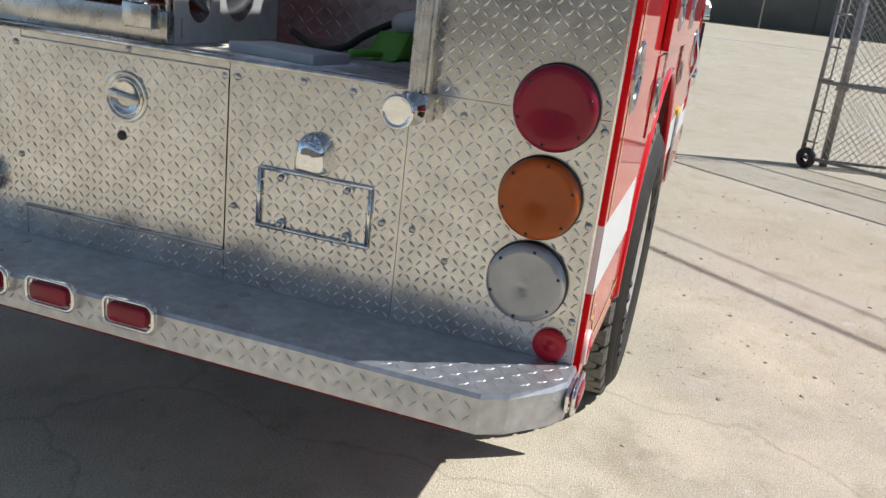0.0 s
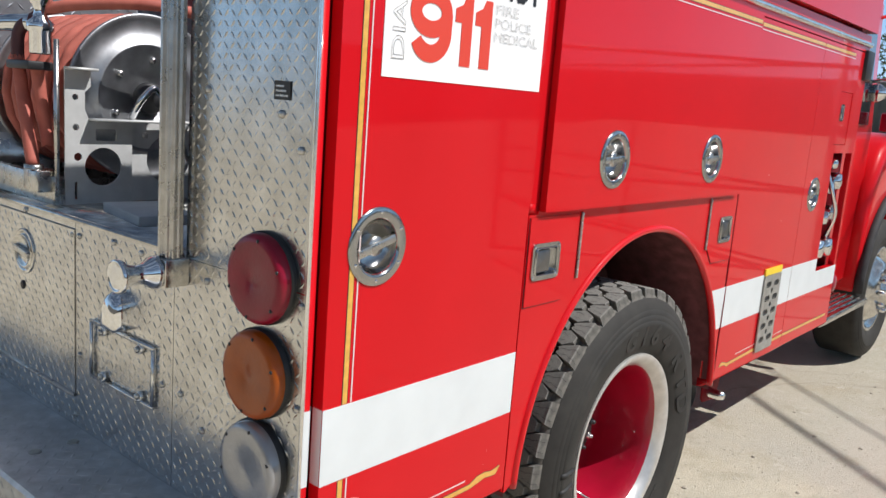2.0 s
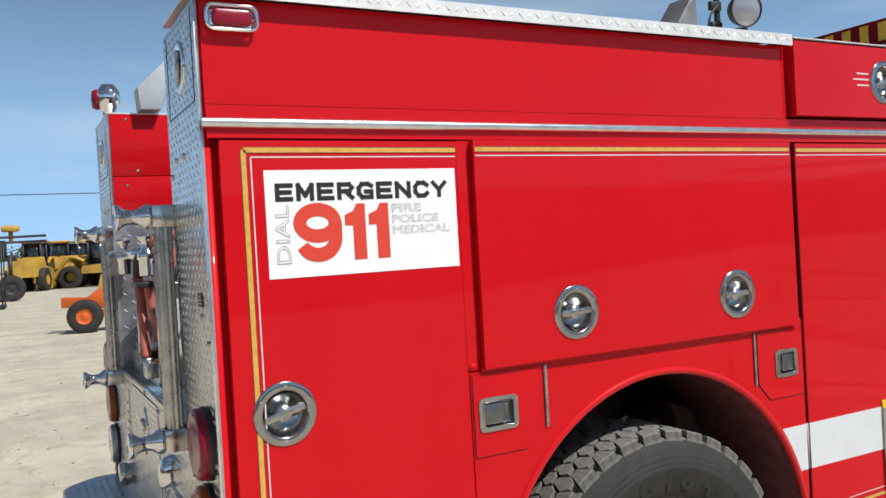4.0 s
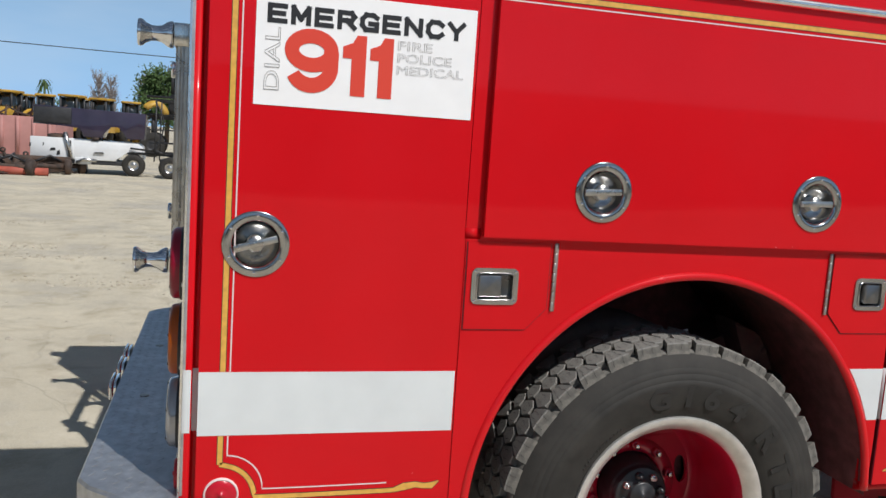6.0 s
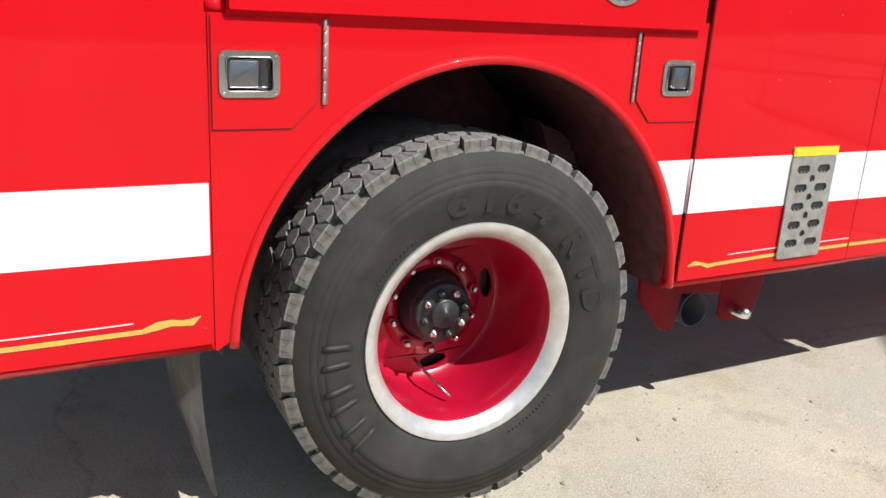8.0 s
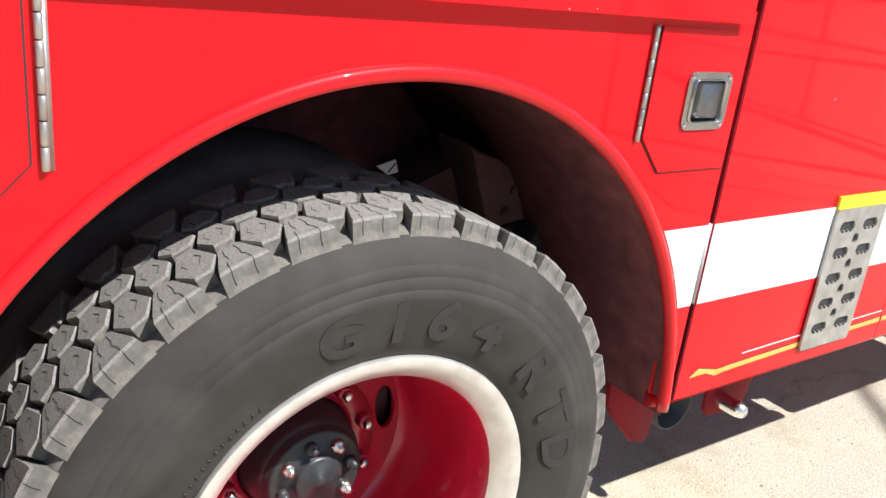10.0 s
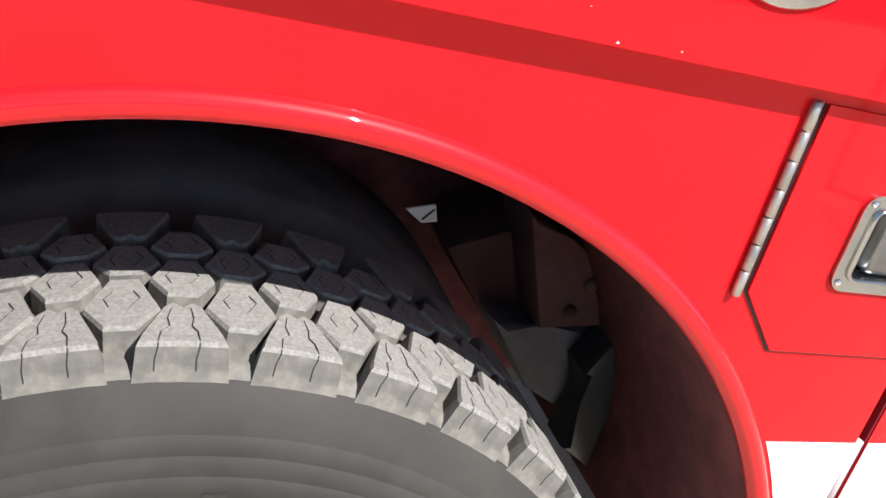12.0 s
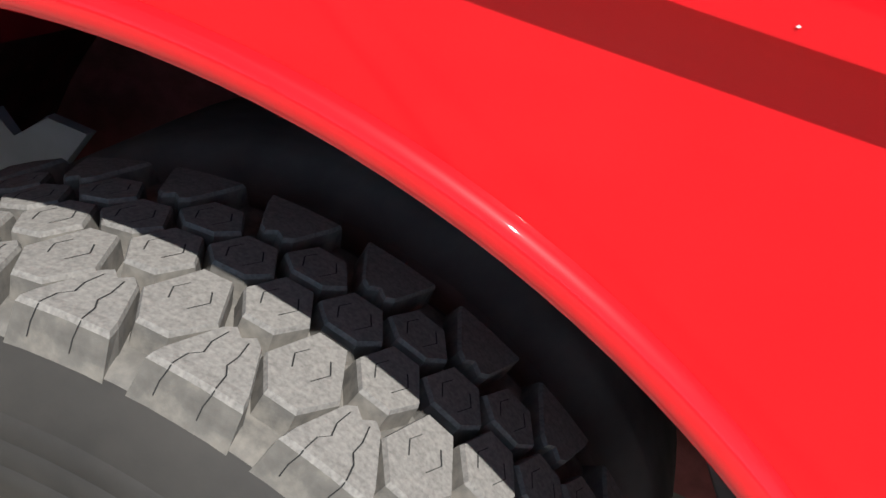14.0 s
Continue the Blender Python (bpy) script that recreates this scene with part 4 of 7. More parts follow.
def marker(m, w, h, parent, mat_lens=LENS_RED):
    """Red marker lamp in a chrome guard, local z outward."""
    bm = bmesh.new()
    slab(bm, rect(-w / 2, w / 2, -h / 2, h / 2, h * 0.3), 0.008, 0.0, lambda u, v, d: m @ Vector((u, v, d)), 0.002)
    ring = rect(-w / 2, w / 2, -h / 2, h / 2, h * 0.3)
    tube(bm, [m @ Vector((u, v, 0.018)) for u, v in ring + ring[:1]], 0.005, 8, cap=False)
    ob = part("marker_lamp", bm, CHROME, parent, "red marker lamp in a chrome guard")
    bm = bmesh.new()
    slab(bm, rect(-w / 2 + 0.014, w / 2 - 0.014, -h / 2 + 0.010, h / 2 - 0.010, h * 0.2), 0.028, 0.006, lambda u, v, d: m @ Vector((u, v, d)), 0.008)
    o = finish("lens", bm, mat_lens, None, "", 40)
    o.parent = ob
    for s in (-1, 1):
        bm = bmesh.new()
        lathe(bm, [(0.004, 0), (0.004, 0.003), (0, 0.004)], m @ Matrix.Translation((s * (w / 2 - 0.008), 0, 0.008)), 10)
        o = finish("screw", bm, CHROME, None, "", 60)
        o.parent = ob
    return ob


marker(on_side(0.075, 2.305, 0.004), 0.125, 0.06, truck)

# ================= rear of the truck =================
def plate(name, y0, y1, z0, z1, x=REAR_X, label="", skip=None, edge=0.004, parent=truck):
    bm = bmesh.new()
    sheet(bm, rect(-y1 + 0.0012, -y0 - 0.0012, z0 + 0.0008, z1 - 0.0008), [], x, x + edge, rear)
    lozenges(bm, -y1 + 0.004, -y0 - 0.004, z0 + 0.004, z1 - 0.004, lambda u, v, w: (x + w, -u, v), -1, skip=skip)
    return part(name, bm, PLATE, parent, label, smooth=None)


lights = ((0.140, 1.236), (0.146, 1.034), (0.147, 0.836))
near_lights = lambda u, v: any((u + y) ** 2 + (v - z) ** 2 < 0.1 ** 2 for y, z in lights) or (u + 0.072) ** 2 + (v - 0.694) ** 2 < 0.042 ** 2
plate("rear_plate", 0.016, 0.475, 0.655, 1.225, label="polished diamond-plate corner panel", skip=near_lights)
plate("rear_plate", 0.475, 0.952, 0.655, 1.225, label="polished diamond-plate panel behind the number plate frame")
plate("rear_plate", 0.952, 1.592, 0.655, 0.742, label="diamond-plate panel under the rear door")
rdoor = plate("rear_door", 0.952, 1.592, 0.748, 1.205, x=REAR_X - 0.003, label="diamond-plate rear compartment door", skip=lambda u, v: (u + 1.255) ** 2 + (v - 1.095) ** 2 < 0.068 ** 2)
plate("rear_plate", 0.952, 1.592, 1.208, 1.225)
plate("rear_plate", 1.592, 1.925, 0.655, 1.225, label="polished diamond-plate panel")
far_lights = lambda u, v: any((u + 2.40 - y) ** 2 + (v - z) ** 2 < 0.1 ** 2 for y, z in lights)
plate("rear_plate", 1.925, 2.40, 0.655, 1.225, label="polished diamond-plate corner panel", skip=far_lights)
plate("tower_plate", 0.016, 0.430, 1.225, 2.352, label="tall diamond-plate panel beside the hose bay", skip=near_lights)
plate("tower_plate", 1.970, 2.40, 1.225, 2.386, label="tall diamond-plate panel beside the hose bay")
bm = bmesh.new()
box(bm, REAR_X, -0.0125, 0.018, 2.398, 0.60, 0.655)
box(bm, REAR_X + 0.004, 0.0, 0.018, 2.398, 0.655, 1.225)
box(bm, REAR_X + 0.004, 0.0, 0.018, 0.428, 1.225, 2.352)
box(bm, REAR_X + 0.004, 0.0, 1.972, 2.398, 1.225, 2.386)
part("rear_backing", bm, PLATE_DULL, truck, "", smooth=None)
# bright edge between plate and red post
bm = bmesh.new()
box(bm, REAR_X - 0.002, REAR_X + 0.004, 0.011, 0.0165, 0.60, 2.352, 0.001)
part("edge_strip", bm, ALU, truck, "thin bright edge strip")
bm = bmesh.new()
box(bm, REAR_X - 0.002, REAR_X + 0.004, 2.397, 2.404, 0.60, 2.386, 0.001)
part("edge_strip", bm, ALU, truck, "")

# hose bay: floor, walls, folded front edge
bm = bmesh.new()
box(bm, 0.0, 0.90, 0.43, 1.97, 1.222, 1.236)
tube(bm, [(REAR_X + 0.006, 0.432, 1.229), (REAR_X + 0.006, 1.968, 1.229)], 0.008, 10)
part("bay_floor", bm, CHROME_WORN, truck, "polished bay floor with a rolled edge")


def wall_plate(name, place, u0, u1, v0, v1, sign, label=""):
    bm = bmesh.new()
    vs = [bm.verts.new(place(u, v, 0)) for u, v in rect(u0, u1, v0, v1)]
    bm.faces.new(vs)
    lozenges(bm, u0 + 0.003, u1 - 0.003, v0 + 0.003, v1 - 0.003, lambda u, v, w: place(u, v, abs(w) * sign), 1, pitch=0.036, half=0.018, wide=0.005, high=0.0022)
    return part(name, bm, BAY_PLATE, truck, label, smooth=None)


wall_plate("bay_wall", lambda u, v, w: (u, 1.972 - w, v), 0.0, 0.90, 1.236, 1.925, 1, "diamond-plate wall of the hose bay")
wall_plate("bay_wall", lambda u, v, w: (u, 0.430 + w, v), 0.0, 0.90, 1.236, 2.34, 1)
wall_plate("bay_wall", lambda u, v, w: (0.896 - w, u, v), 0.43, 1.97, 1.236, 2.30, 1)
bm = bmesh.new()
box(bm, 0.0, 0.90, 1.962, 1.978, 1.930, 2.10, 0.002)
box(bm, 0.0, 0.90, 1.962, 1.978, 2.103, 2.386, 0.002)
box(bm, -0.004, 0.90, 1.958, 1.976, 1.922, 1.930)
bay_red = part("bay_upper_wall", bm, RED, truck, "red painted upper wall of the hose bay")
for x, z in ((0.11, 2.125), (0.42, 2.125), (0.06, 2.06), (0.3, 2.06), (0.07, 2.36), (0.5, 2.36)):
    bm = bmesh.new()
    lathe(bm, [(0.008, 0), (0.0075, 0.0035), (0.004, 0.0055), (0, 0.006)], on_side(x, z, 1.962), 12)
    o = finish("bolt", bm, CHROME_WORN, None, "", 60)
    o.parent = bay_red


def lens_lamp(name, y, z, r, mat, label, depth=0.036):
    bm = bmesh.new()
    lathe(bm, [(r, 0), (r, 0.010), (r - 0.003, 0.012)], on_rear(y, z), 56)
    ob = part(name, bm, BLACK, truck, label)
    bm = bmesh.new()
    prof = [(r - 0.003, 0.008), (r - 0.004, depth - 0.010), (r - 0.008, depth - 0.004), (r - 0.014, depth)]
    k = 7
    for i in range(1, k):
        rr = (r - 0.016) * (1 - i / k)
        prof += [(rr + 0.004, depth + 0.004 * i / k), (rr + 0.002, depth + 0.0025 * i / k)]
    prof.append((0, depth + 0.003))
    lathe(bm, prof, on_rear(y, z), 56)
    o = finish("lens", bm, mat, None, "", 35)
    o.parent = ob
    for a in (20, 80, 140, 200, 260, 320):
        bm = bmesh.new()
        lathe(bm, [(0.004, 0), (0.004, 0.002), (0, 0.003)], on_rear(y, z) @ Matrix.Translation((0.84 * r * math.cos(radians(a)), 0.84 * r * math.sin(radians(a)), depth - 0.001)), 8)
        o = finish("screw", bm, BLACK, None, "", 60)
        o.parent = ob
    return ob


for mirror in (False, True):
    for (y, z), m, lab in zip(lights, (LENS_RED, LENS_AMBER, LENS_CLEAR), ("large round red tail lamp", "large round amber turn lamp", "large round clear reversing lamp")):
        lens_lamp("tail_lamp", WIDTH - y if mirror else y, z, 0.096, m, lab)
for y in (0.072, 2.328):
    bm = bmesh.new()
    lathe(bm, [(0.040, 0), (0.040, 0.008), (0.036, 0.012), (0.02, 0.013), (0.006, 0.013), (0.005, 0.016), (0, 0.016)], on_rear(y, 0.694), 40)
    part("reflector", bm, LENS_BRIGHT, truck, "small round red reflector")

# rear door handle, lock, hinge line and bolts
bm = bmesh.new()
m = on_rear(1.255, 1.095, REAR_X - 0.003)
lathe(bm, [(0.066, 0), (0.066, 0.003), (0.064, 0.0045), (0.056, 0.0048), (0.054, 0.001), (0.051, 0.001), (0.049, 0.0060), (0.045, 0.0062), (0.042, 0.002), (0.022, 0.0012), (0, 0.001)], m, 44)
h = finish("door_handle", bm, CHROME_WORN, None, "round recessed chrome handle", 25)
h.parent = rdoor
bm = bmesh.new()
box(bm, -0.048, 0.048, -0.009, 0.009, 0.001, 0.014, 0.003, 0, m @ Matrix.Rotation(radians(-8), 4, "Z"))
o = finish("handle_bar", bm, STEEL, None, "", 40)
o.parent = rdoor
bm = bmesh.new()
lathe(bm, [(0.013, 0), (0.013, 0.003), (0.006, 0.004), (0, 0.002)], on_rear(1.268, 0.992, REAR_X - 0.003), 18)
o = finish("lock", bm, BLACK, None, "black keyhole", 40)
o.parent = rdoor
bm = bmesh.new()
tube(bm, [(REAR_X - 0.004, 0.955, 0.745), (REAR_X - 0.004, 1.589, 0.745)], 0.005, 10)
part("hinge", bm, STEEL, truck, "long steel hinge")
for y, z in ((1.605, 0.885), (0.927, 0.866), (0.352, 0.838), (0.346, 1.187), (0.965, 1.190), (0.93, 1.192), (1.25, 1.216), (0.52, 0.90), (0.44, 0.90), (0.03, 1.20), (0.62, 1.20), (0.75, 1.205),
             (0.112, 1.565), (0.36, 1.60), (0.05, 1.50), (0.40, 1.95), (0.22, 1.99), (0.33, 1.99), (1.61, 1.19), (1.62, 0.72), (0.95, 0.69), (2.05, 1.95), (2.2, 1.95), (0.03, 0.99), (0.03, 0.76)):
    bm = bmesh.new()
    lathe(bm, [(0.0085, 0), (0.0085, 0.003), (0.006, 0.0055), (0, 0.006)], on_rear(y, z), 12)
    part("bolt", bm, STEEL, truck, "", smooth=60)

# number plate frame and its lamp
bm = bmesh.new()
y0, y1, z0, z1 = 0.548, 0.857, 0.828, 0.985
for a in ((y0, y1, z0, z0 + 0.008), (y0, y1, z1 - 0.008, z1), (y0, y0 + 0.008, z0 + 0.008, z1 - 0.008), (y1 - 0.008, y1, z0 + 0.008, z1 - 0.008)):
    box(bm, REAR_X - 0.010, REAR_X - 0.003, *a)
for y, z in ((0.61, z0 + 0.016), (0.79, z0 + 0.016), (0.61, z1 - 0.018), (0.79, z1 - 0.018)):
    lathe(bm, [(0.007, 0), (0.007, 0.009), (0.013, 0.009), (0.013, 0), (0.007, 0)], on_rear(y, z, REAR_X - 0.002), 18)
frame_ob = part("number_plate_frame", bm, ALU, truck, "empty chromed number plate frame")
for y, z in ((0.61, z0 + 0.018), (0.79, z0 + 0.018), (0.61, z1 - 0.02), (0.79, z1 - 0.02)):
    bm = bmesh.new()
    lathe(bm, [(0.008, 0), (0.008, 0.005), (0.004, 0.007), (0, 0.007)], on_rear(y, z, REAR_X - 0.012), 6)
    o = finish("bolt", bm, STEEL, None, "", 60)
    o.parent = frame_ob
bm = bmesh.new()
prof = [(0.040 * math.cos(radians(a)), 1.052 + 0.040 * math.sin(radians(a))) for a in range(0, 181, 15)] + [(-0.043, 1.02), (-0.043, 1.006), (-0.036, 0.998), (0.036, 0.998), (0.043, 1.006), (0.043, 1.02)]
for d, k, drop in ((0.0, 1.0, 0.0), (0.018, 0.99, 0.001), (0.030, 0.94, 0.004), (0.039, 0.82, 0.009), (0.044, 0.62, 0.014), (0.046, 0.3, 0.017)):
    ring = [bm.verts.new((REAR_X - d, 0.706 - u * k, 1.040 + (v - 1.040) * k - drop)) for u, v in prof]
    if d:
        for i in range(len(prof)):
            bm.faces.new((prev[i], prev[(i + 1) % len(prof)], ring[(i + 1) % len(prof)], ring[i]))
    prev = ring
bm.faces.new(prev)
plate_lamp = part("number_plate_lamp", bm, CHROME, truck, "small domed chrome number plate lamp", smooth=80)
for y in (0.684, 0.728):
    bm = bmesh.new()
    lathe(bm, [(0.006, 0), (0.006, 0.004), (0.003, 0.006), (0, 0.006)], on_rear(y, 1.006, REAR_X - 0.036), 10)
    o = finish("screw", bm, STEEL, None, "", 60)
    o.parent = plate_lamp

# small black tag
bm = bmesh.new()
slab(bm, rect(-0.135, -0.088, 1.592, 1.628), REAR_X - 0.003, REAR_X, rear)
tag = part("data_tag", bm, BLACK, truck, "small black data tag", smooth=None)
for k in range(3):
    bm = bmesh.new()
    slab(bm, rect(-0.130, -0.093 - 0.006 * k, 1.598 + 0.009 * k, 1.602 + 0.009 * k), REAR_X - 0.0036, REAR_X - 0.003, rear)
    o = finish("text_bar", bm, STEEL, None, "", None)
    o.parent = tag

# grab poles with spool-shaped ends
for y in (0.446, 1.954):
    bm = bmesh.new()
    x = -0.045
    ring = [(x + (0.025 + 0.0018 * math.cos(10 * 2 * math.pi * k / 96)) * math.cos(2 * math.pi * k / 96), y + (0.025 + 0.0018 * math.cos(10 * 2 * math.pi * k / 96)) * math.sin(2 * math.pi * k / 96)) for k in range(96)]
    lo, hi = [bm.verts.new((*p, 1.205)) for p in ring], [bm.verts.new((*p, 1.82)) for p in ring]
    for k in range(96):
        bm.faces.new((lo[k], lo[(k + 1) % 96], hi[(k + 1) % 96], hi[k]))
    pole = part("grab_pole", bm, STEEL, truck, "fluted steel grab pole")
    for z in (1.195, 1.842):
        bm = bmesh.new()
        box(bm, x - 0.032, REAR_X, y - 0.032, y + 0.032, z - 0.032, z + 0.032, 0.004)
        o = finish("bracket", bm, CHROME_WORN, None, "square bracket block", 40)
        o.parent = pole
        bm = bmesh.new()
        lathe(bm, [(0.036, 0.0), (0.038, 0.006), (0.034, 0.016), (0.024, 0.030), (0.021, 0.045), (0.022, 0.060), (0.028, 0.074), (0.036, 0.082), (0.038, 0.088), (0.0365, 0.0945), (0.031, 0.0955), (0.030, 0.0935), (0.026, 0.0935), (0.0, 0.0945)], on_rear(y, z, x - 0.034), 36)
        o = finish("spool", bm, CHROME, None, "chrome spool-shaped cleat", 28)
        o.parent = pole

# discharge cap and marker plate on the panel far from the door
bm = bmesh.new()
lathe(bm, [(0.045, 0), (0.045, 0.02), (0.05, 0.022), (0.05, 0.05), (0.044, 0.056), (0, 0.058)], on_rear(1.75, 0.80), 24)
part("outlet_cap", bm, CHROME_WORN, truck, "chrome outlet cap")
bm = bmesh.new()
slab(bm, rect(-1.80, -1.72, 0.94, 1.16), REAR_X - 0.003, REAR_X, rear)
tag = part("instruction_plate", bm, STEEL, truck, "pale metal instruction plate", smooth=None)
for k in range(4):
    bm = bmesh.new()
    slab(bm, rect(-1.79, -1.735, 0.98 + 0.04 * k, 0.99 + 0.04 * k), REAR_X - 0.0038, REAR_X - 0.003, rear)
    o = finish("text_bar", bm, BLACK, None, "", None)
    o.parent = tag

# --- tailboard step ---
bm = bmesh.new()
STEP_Z, STEP_X = 0.655, -0.268
out_top = [(REAR_X, 0.004), (-0.105, 0.006), (-0.150, 0.030), (-0.236, 0.105), (STEP_X, 0.160), (STEP_X, 2.24), (-0.236, 2.295), (-0.150, 2.37), (-0.105, 2.394), (REAR_X, 2.396)]
top = [bm.verts.new((x, y, STEP_Z)) for x, y in out_top]
shoulder = [bm.verts.new((x - (0.006 if 0 < i < 9 else 0), y + (-0.004 if i < 3 else 0.004 if i > 6 else 0), STEP_Z - 0.010)) for i, (x, y) in enumerate(out_top)]
low = [bm.verts.new((v.co.x, v.co.y, 0.562)) for v in shoulder]
bm.faces.new(top)
for i in range(9):
    bm.faces.new((top[i], shoulder[i], shoulder[i + 1], top[i + 1]))
    bm.faces.new((shoulder[i], low[i], low[i + 1], shoulder[i + 1]))
bm.faces.new(low[::-1])
lozenges(bm, -0.258, -0.022, 0.012, 2.388, lambda u, v, w: (u, v, STEP_Z + w), 1, pitch=0.030, half=0.014, wide=0.005, high=0.0013, skip=lambda u, v: (u < -0.11 and (v < 0.02 + (-0.11 - u) * 1.0 or v > 2.38 - (-0.11 - u) * 1.0)))
lozenges(bm, 0.17, 2.23, 0.578, 0.642, lambda u, v, w: (STEP_X - 0.006 - abs(w), u, v), 1, pitch=0.030, half=0.013, wide=0.0038, high=0.0018)
lozenges(bm, 0.012, 0.115, 0.578, 0.642, lambda u, v, w: (-0.153 - (u - 0.03) * 1.10 - abs(w) * 0.7, u - abs(w) * 0.7 - 0.004, v), 1, pitch=0.030, half=0.013, wide=0.0038, high=0.0018)
tailboard = part("tailboard", bm, PLATE_DULL, truck, "scuffed diamond-plate tailboard step", smooth=None)
for y in (0.855, 1.55):
    for x in (-0.07, -0.168):
        bm = bmesh.new()
        lathe(bm, [(0.016, 0), (0.016, 0.002), (0.010, 0.003), (0, 0.001)], Matrix.Translation((x, y, STEP_Z)), 16)
        o = finish("bolt", bm, STEP_GREY, None, "", 50)
        o.parent = tailboard
for y in (1.03, 1.26, 1.465):
    marker(on_rear(y, 0.636, STEP_X - 0.006), 0.140, 0.068, tailboard)
marker(Matrix.Translation((-0.062, 0.002, 0.612)) @ SIDE, 0.125, 0.062, tailboard)
bm = bmesh.new()
box(bm, -0.22, 0.2, 0.45, 0.52, 0.535, 0.562)
box(bm, -0.22, 0.2, 1.88, 1.95, 0.535, 0.562)
box(bm, -0.235, -0.22, 0.2, 2.2, 0.535, 0.562)
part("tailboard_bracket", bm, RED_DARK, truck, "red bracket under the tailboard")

# mud flap, underbody bracket and pipe
bm = bmesh.new()
a, b = [], []
for k in range(9):
    z = 0.60 - 0.46 * k / 8
    x = 0.665 + 0.035 * (k / 8) ** 2
    a.append((bm.verts.new((x, 0.09, z)), bm.verts.new((x, 0.70, z))))
    b.append((bm.verts.new((x + 0.010, 0.09, z)), bm.verts.new((x + 0.010, 0.70, z))))
for i in range(8):
    for q in (a, b):
        bm.faces.new((q[i][0], q[i][1], q[i + 1][1], q[i + 1][0]))
    for s in (0, 1):
        bm.faces.new((a[i][s], a[i + 1][s], b[i + 1][s], b[i][s]))
bm.faces.new((a[8][0], a[8][1], b[8][1], b[8][0]))
part("mud_flap", bm, FLAP, truck, "worn black rubber mud flap")
# under-sill plates carry their shade in the darker red
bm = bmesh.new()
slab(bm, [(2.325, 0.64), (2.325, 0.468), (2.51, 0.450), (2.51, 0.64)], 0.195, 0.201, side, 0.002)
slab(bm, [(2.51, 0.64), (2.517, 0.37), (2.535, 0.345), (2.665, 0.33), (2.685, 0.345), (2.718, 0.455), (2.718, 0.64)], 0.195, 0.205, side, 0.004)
part("underbody_bracket", bm, RED_DARK, truck, "red bracket under the sill, darkened for shade")
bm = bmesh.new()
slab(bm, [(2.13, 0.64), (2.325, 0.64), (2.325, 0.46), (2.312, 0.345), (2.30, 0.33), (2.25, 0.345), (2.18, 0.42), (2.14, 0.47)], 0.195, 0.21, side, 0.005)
part("underbody_plate", bm, RED_DARK, truck, "red plate behind the wheel arch, darkened for shade")
bm = bmesh.new()
lathe(bm, [(0.056, -0.15), (0.066, -0.15), (0.066, 0.04), (0.060, 0.04), (0.056, -0.14), (0, -0.14)], on_side(2.41, 0.395, 0.25), 28)
part("drain_pipe", bm, BLACK_STEEL, truck, "dark open pipe end")
bm = bmesh.new()
lathe(bm, [(0.022, -0.05), (0.022, 0.03), (0.016, 0.05), (0, 0.052)], on_side(2.58, 0.385, 0.170), 20)
part("drain_valve", bm, ALU, truck, "pale drain valve knob")


# ================= wheels =================
def tyre_profile(R=0.524):
    return [(0.318, -0.006), (0.326, 0.004), (0.338, 0.012), (0.360, 0.021), (0.395, 0.030), (0.425, 0.0335), (0.4415, 0.0333), (0.4422, 0.0318), (0.443, 0.0316),
            (0.4605, 0.0308), (0.4612, 0.0292), (0.462, 0.0290), (0.4785, 0.0268), (0.4792, 0.0252), (0.480, 0.0249), (0.498, 0.0160), (0.509, 0.0075), (0.515, 0.0025), (0.519, -0.003), (R, -0.012),
            (R, -0.250), (0.519, -0.264), (0.509, -0.272), (0.48, -0.286), (0.42, -0.292), (0.36, -0.278), (0.318, -0.252)]


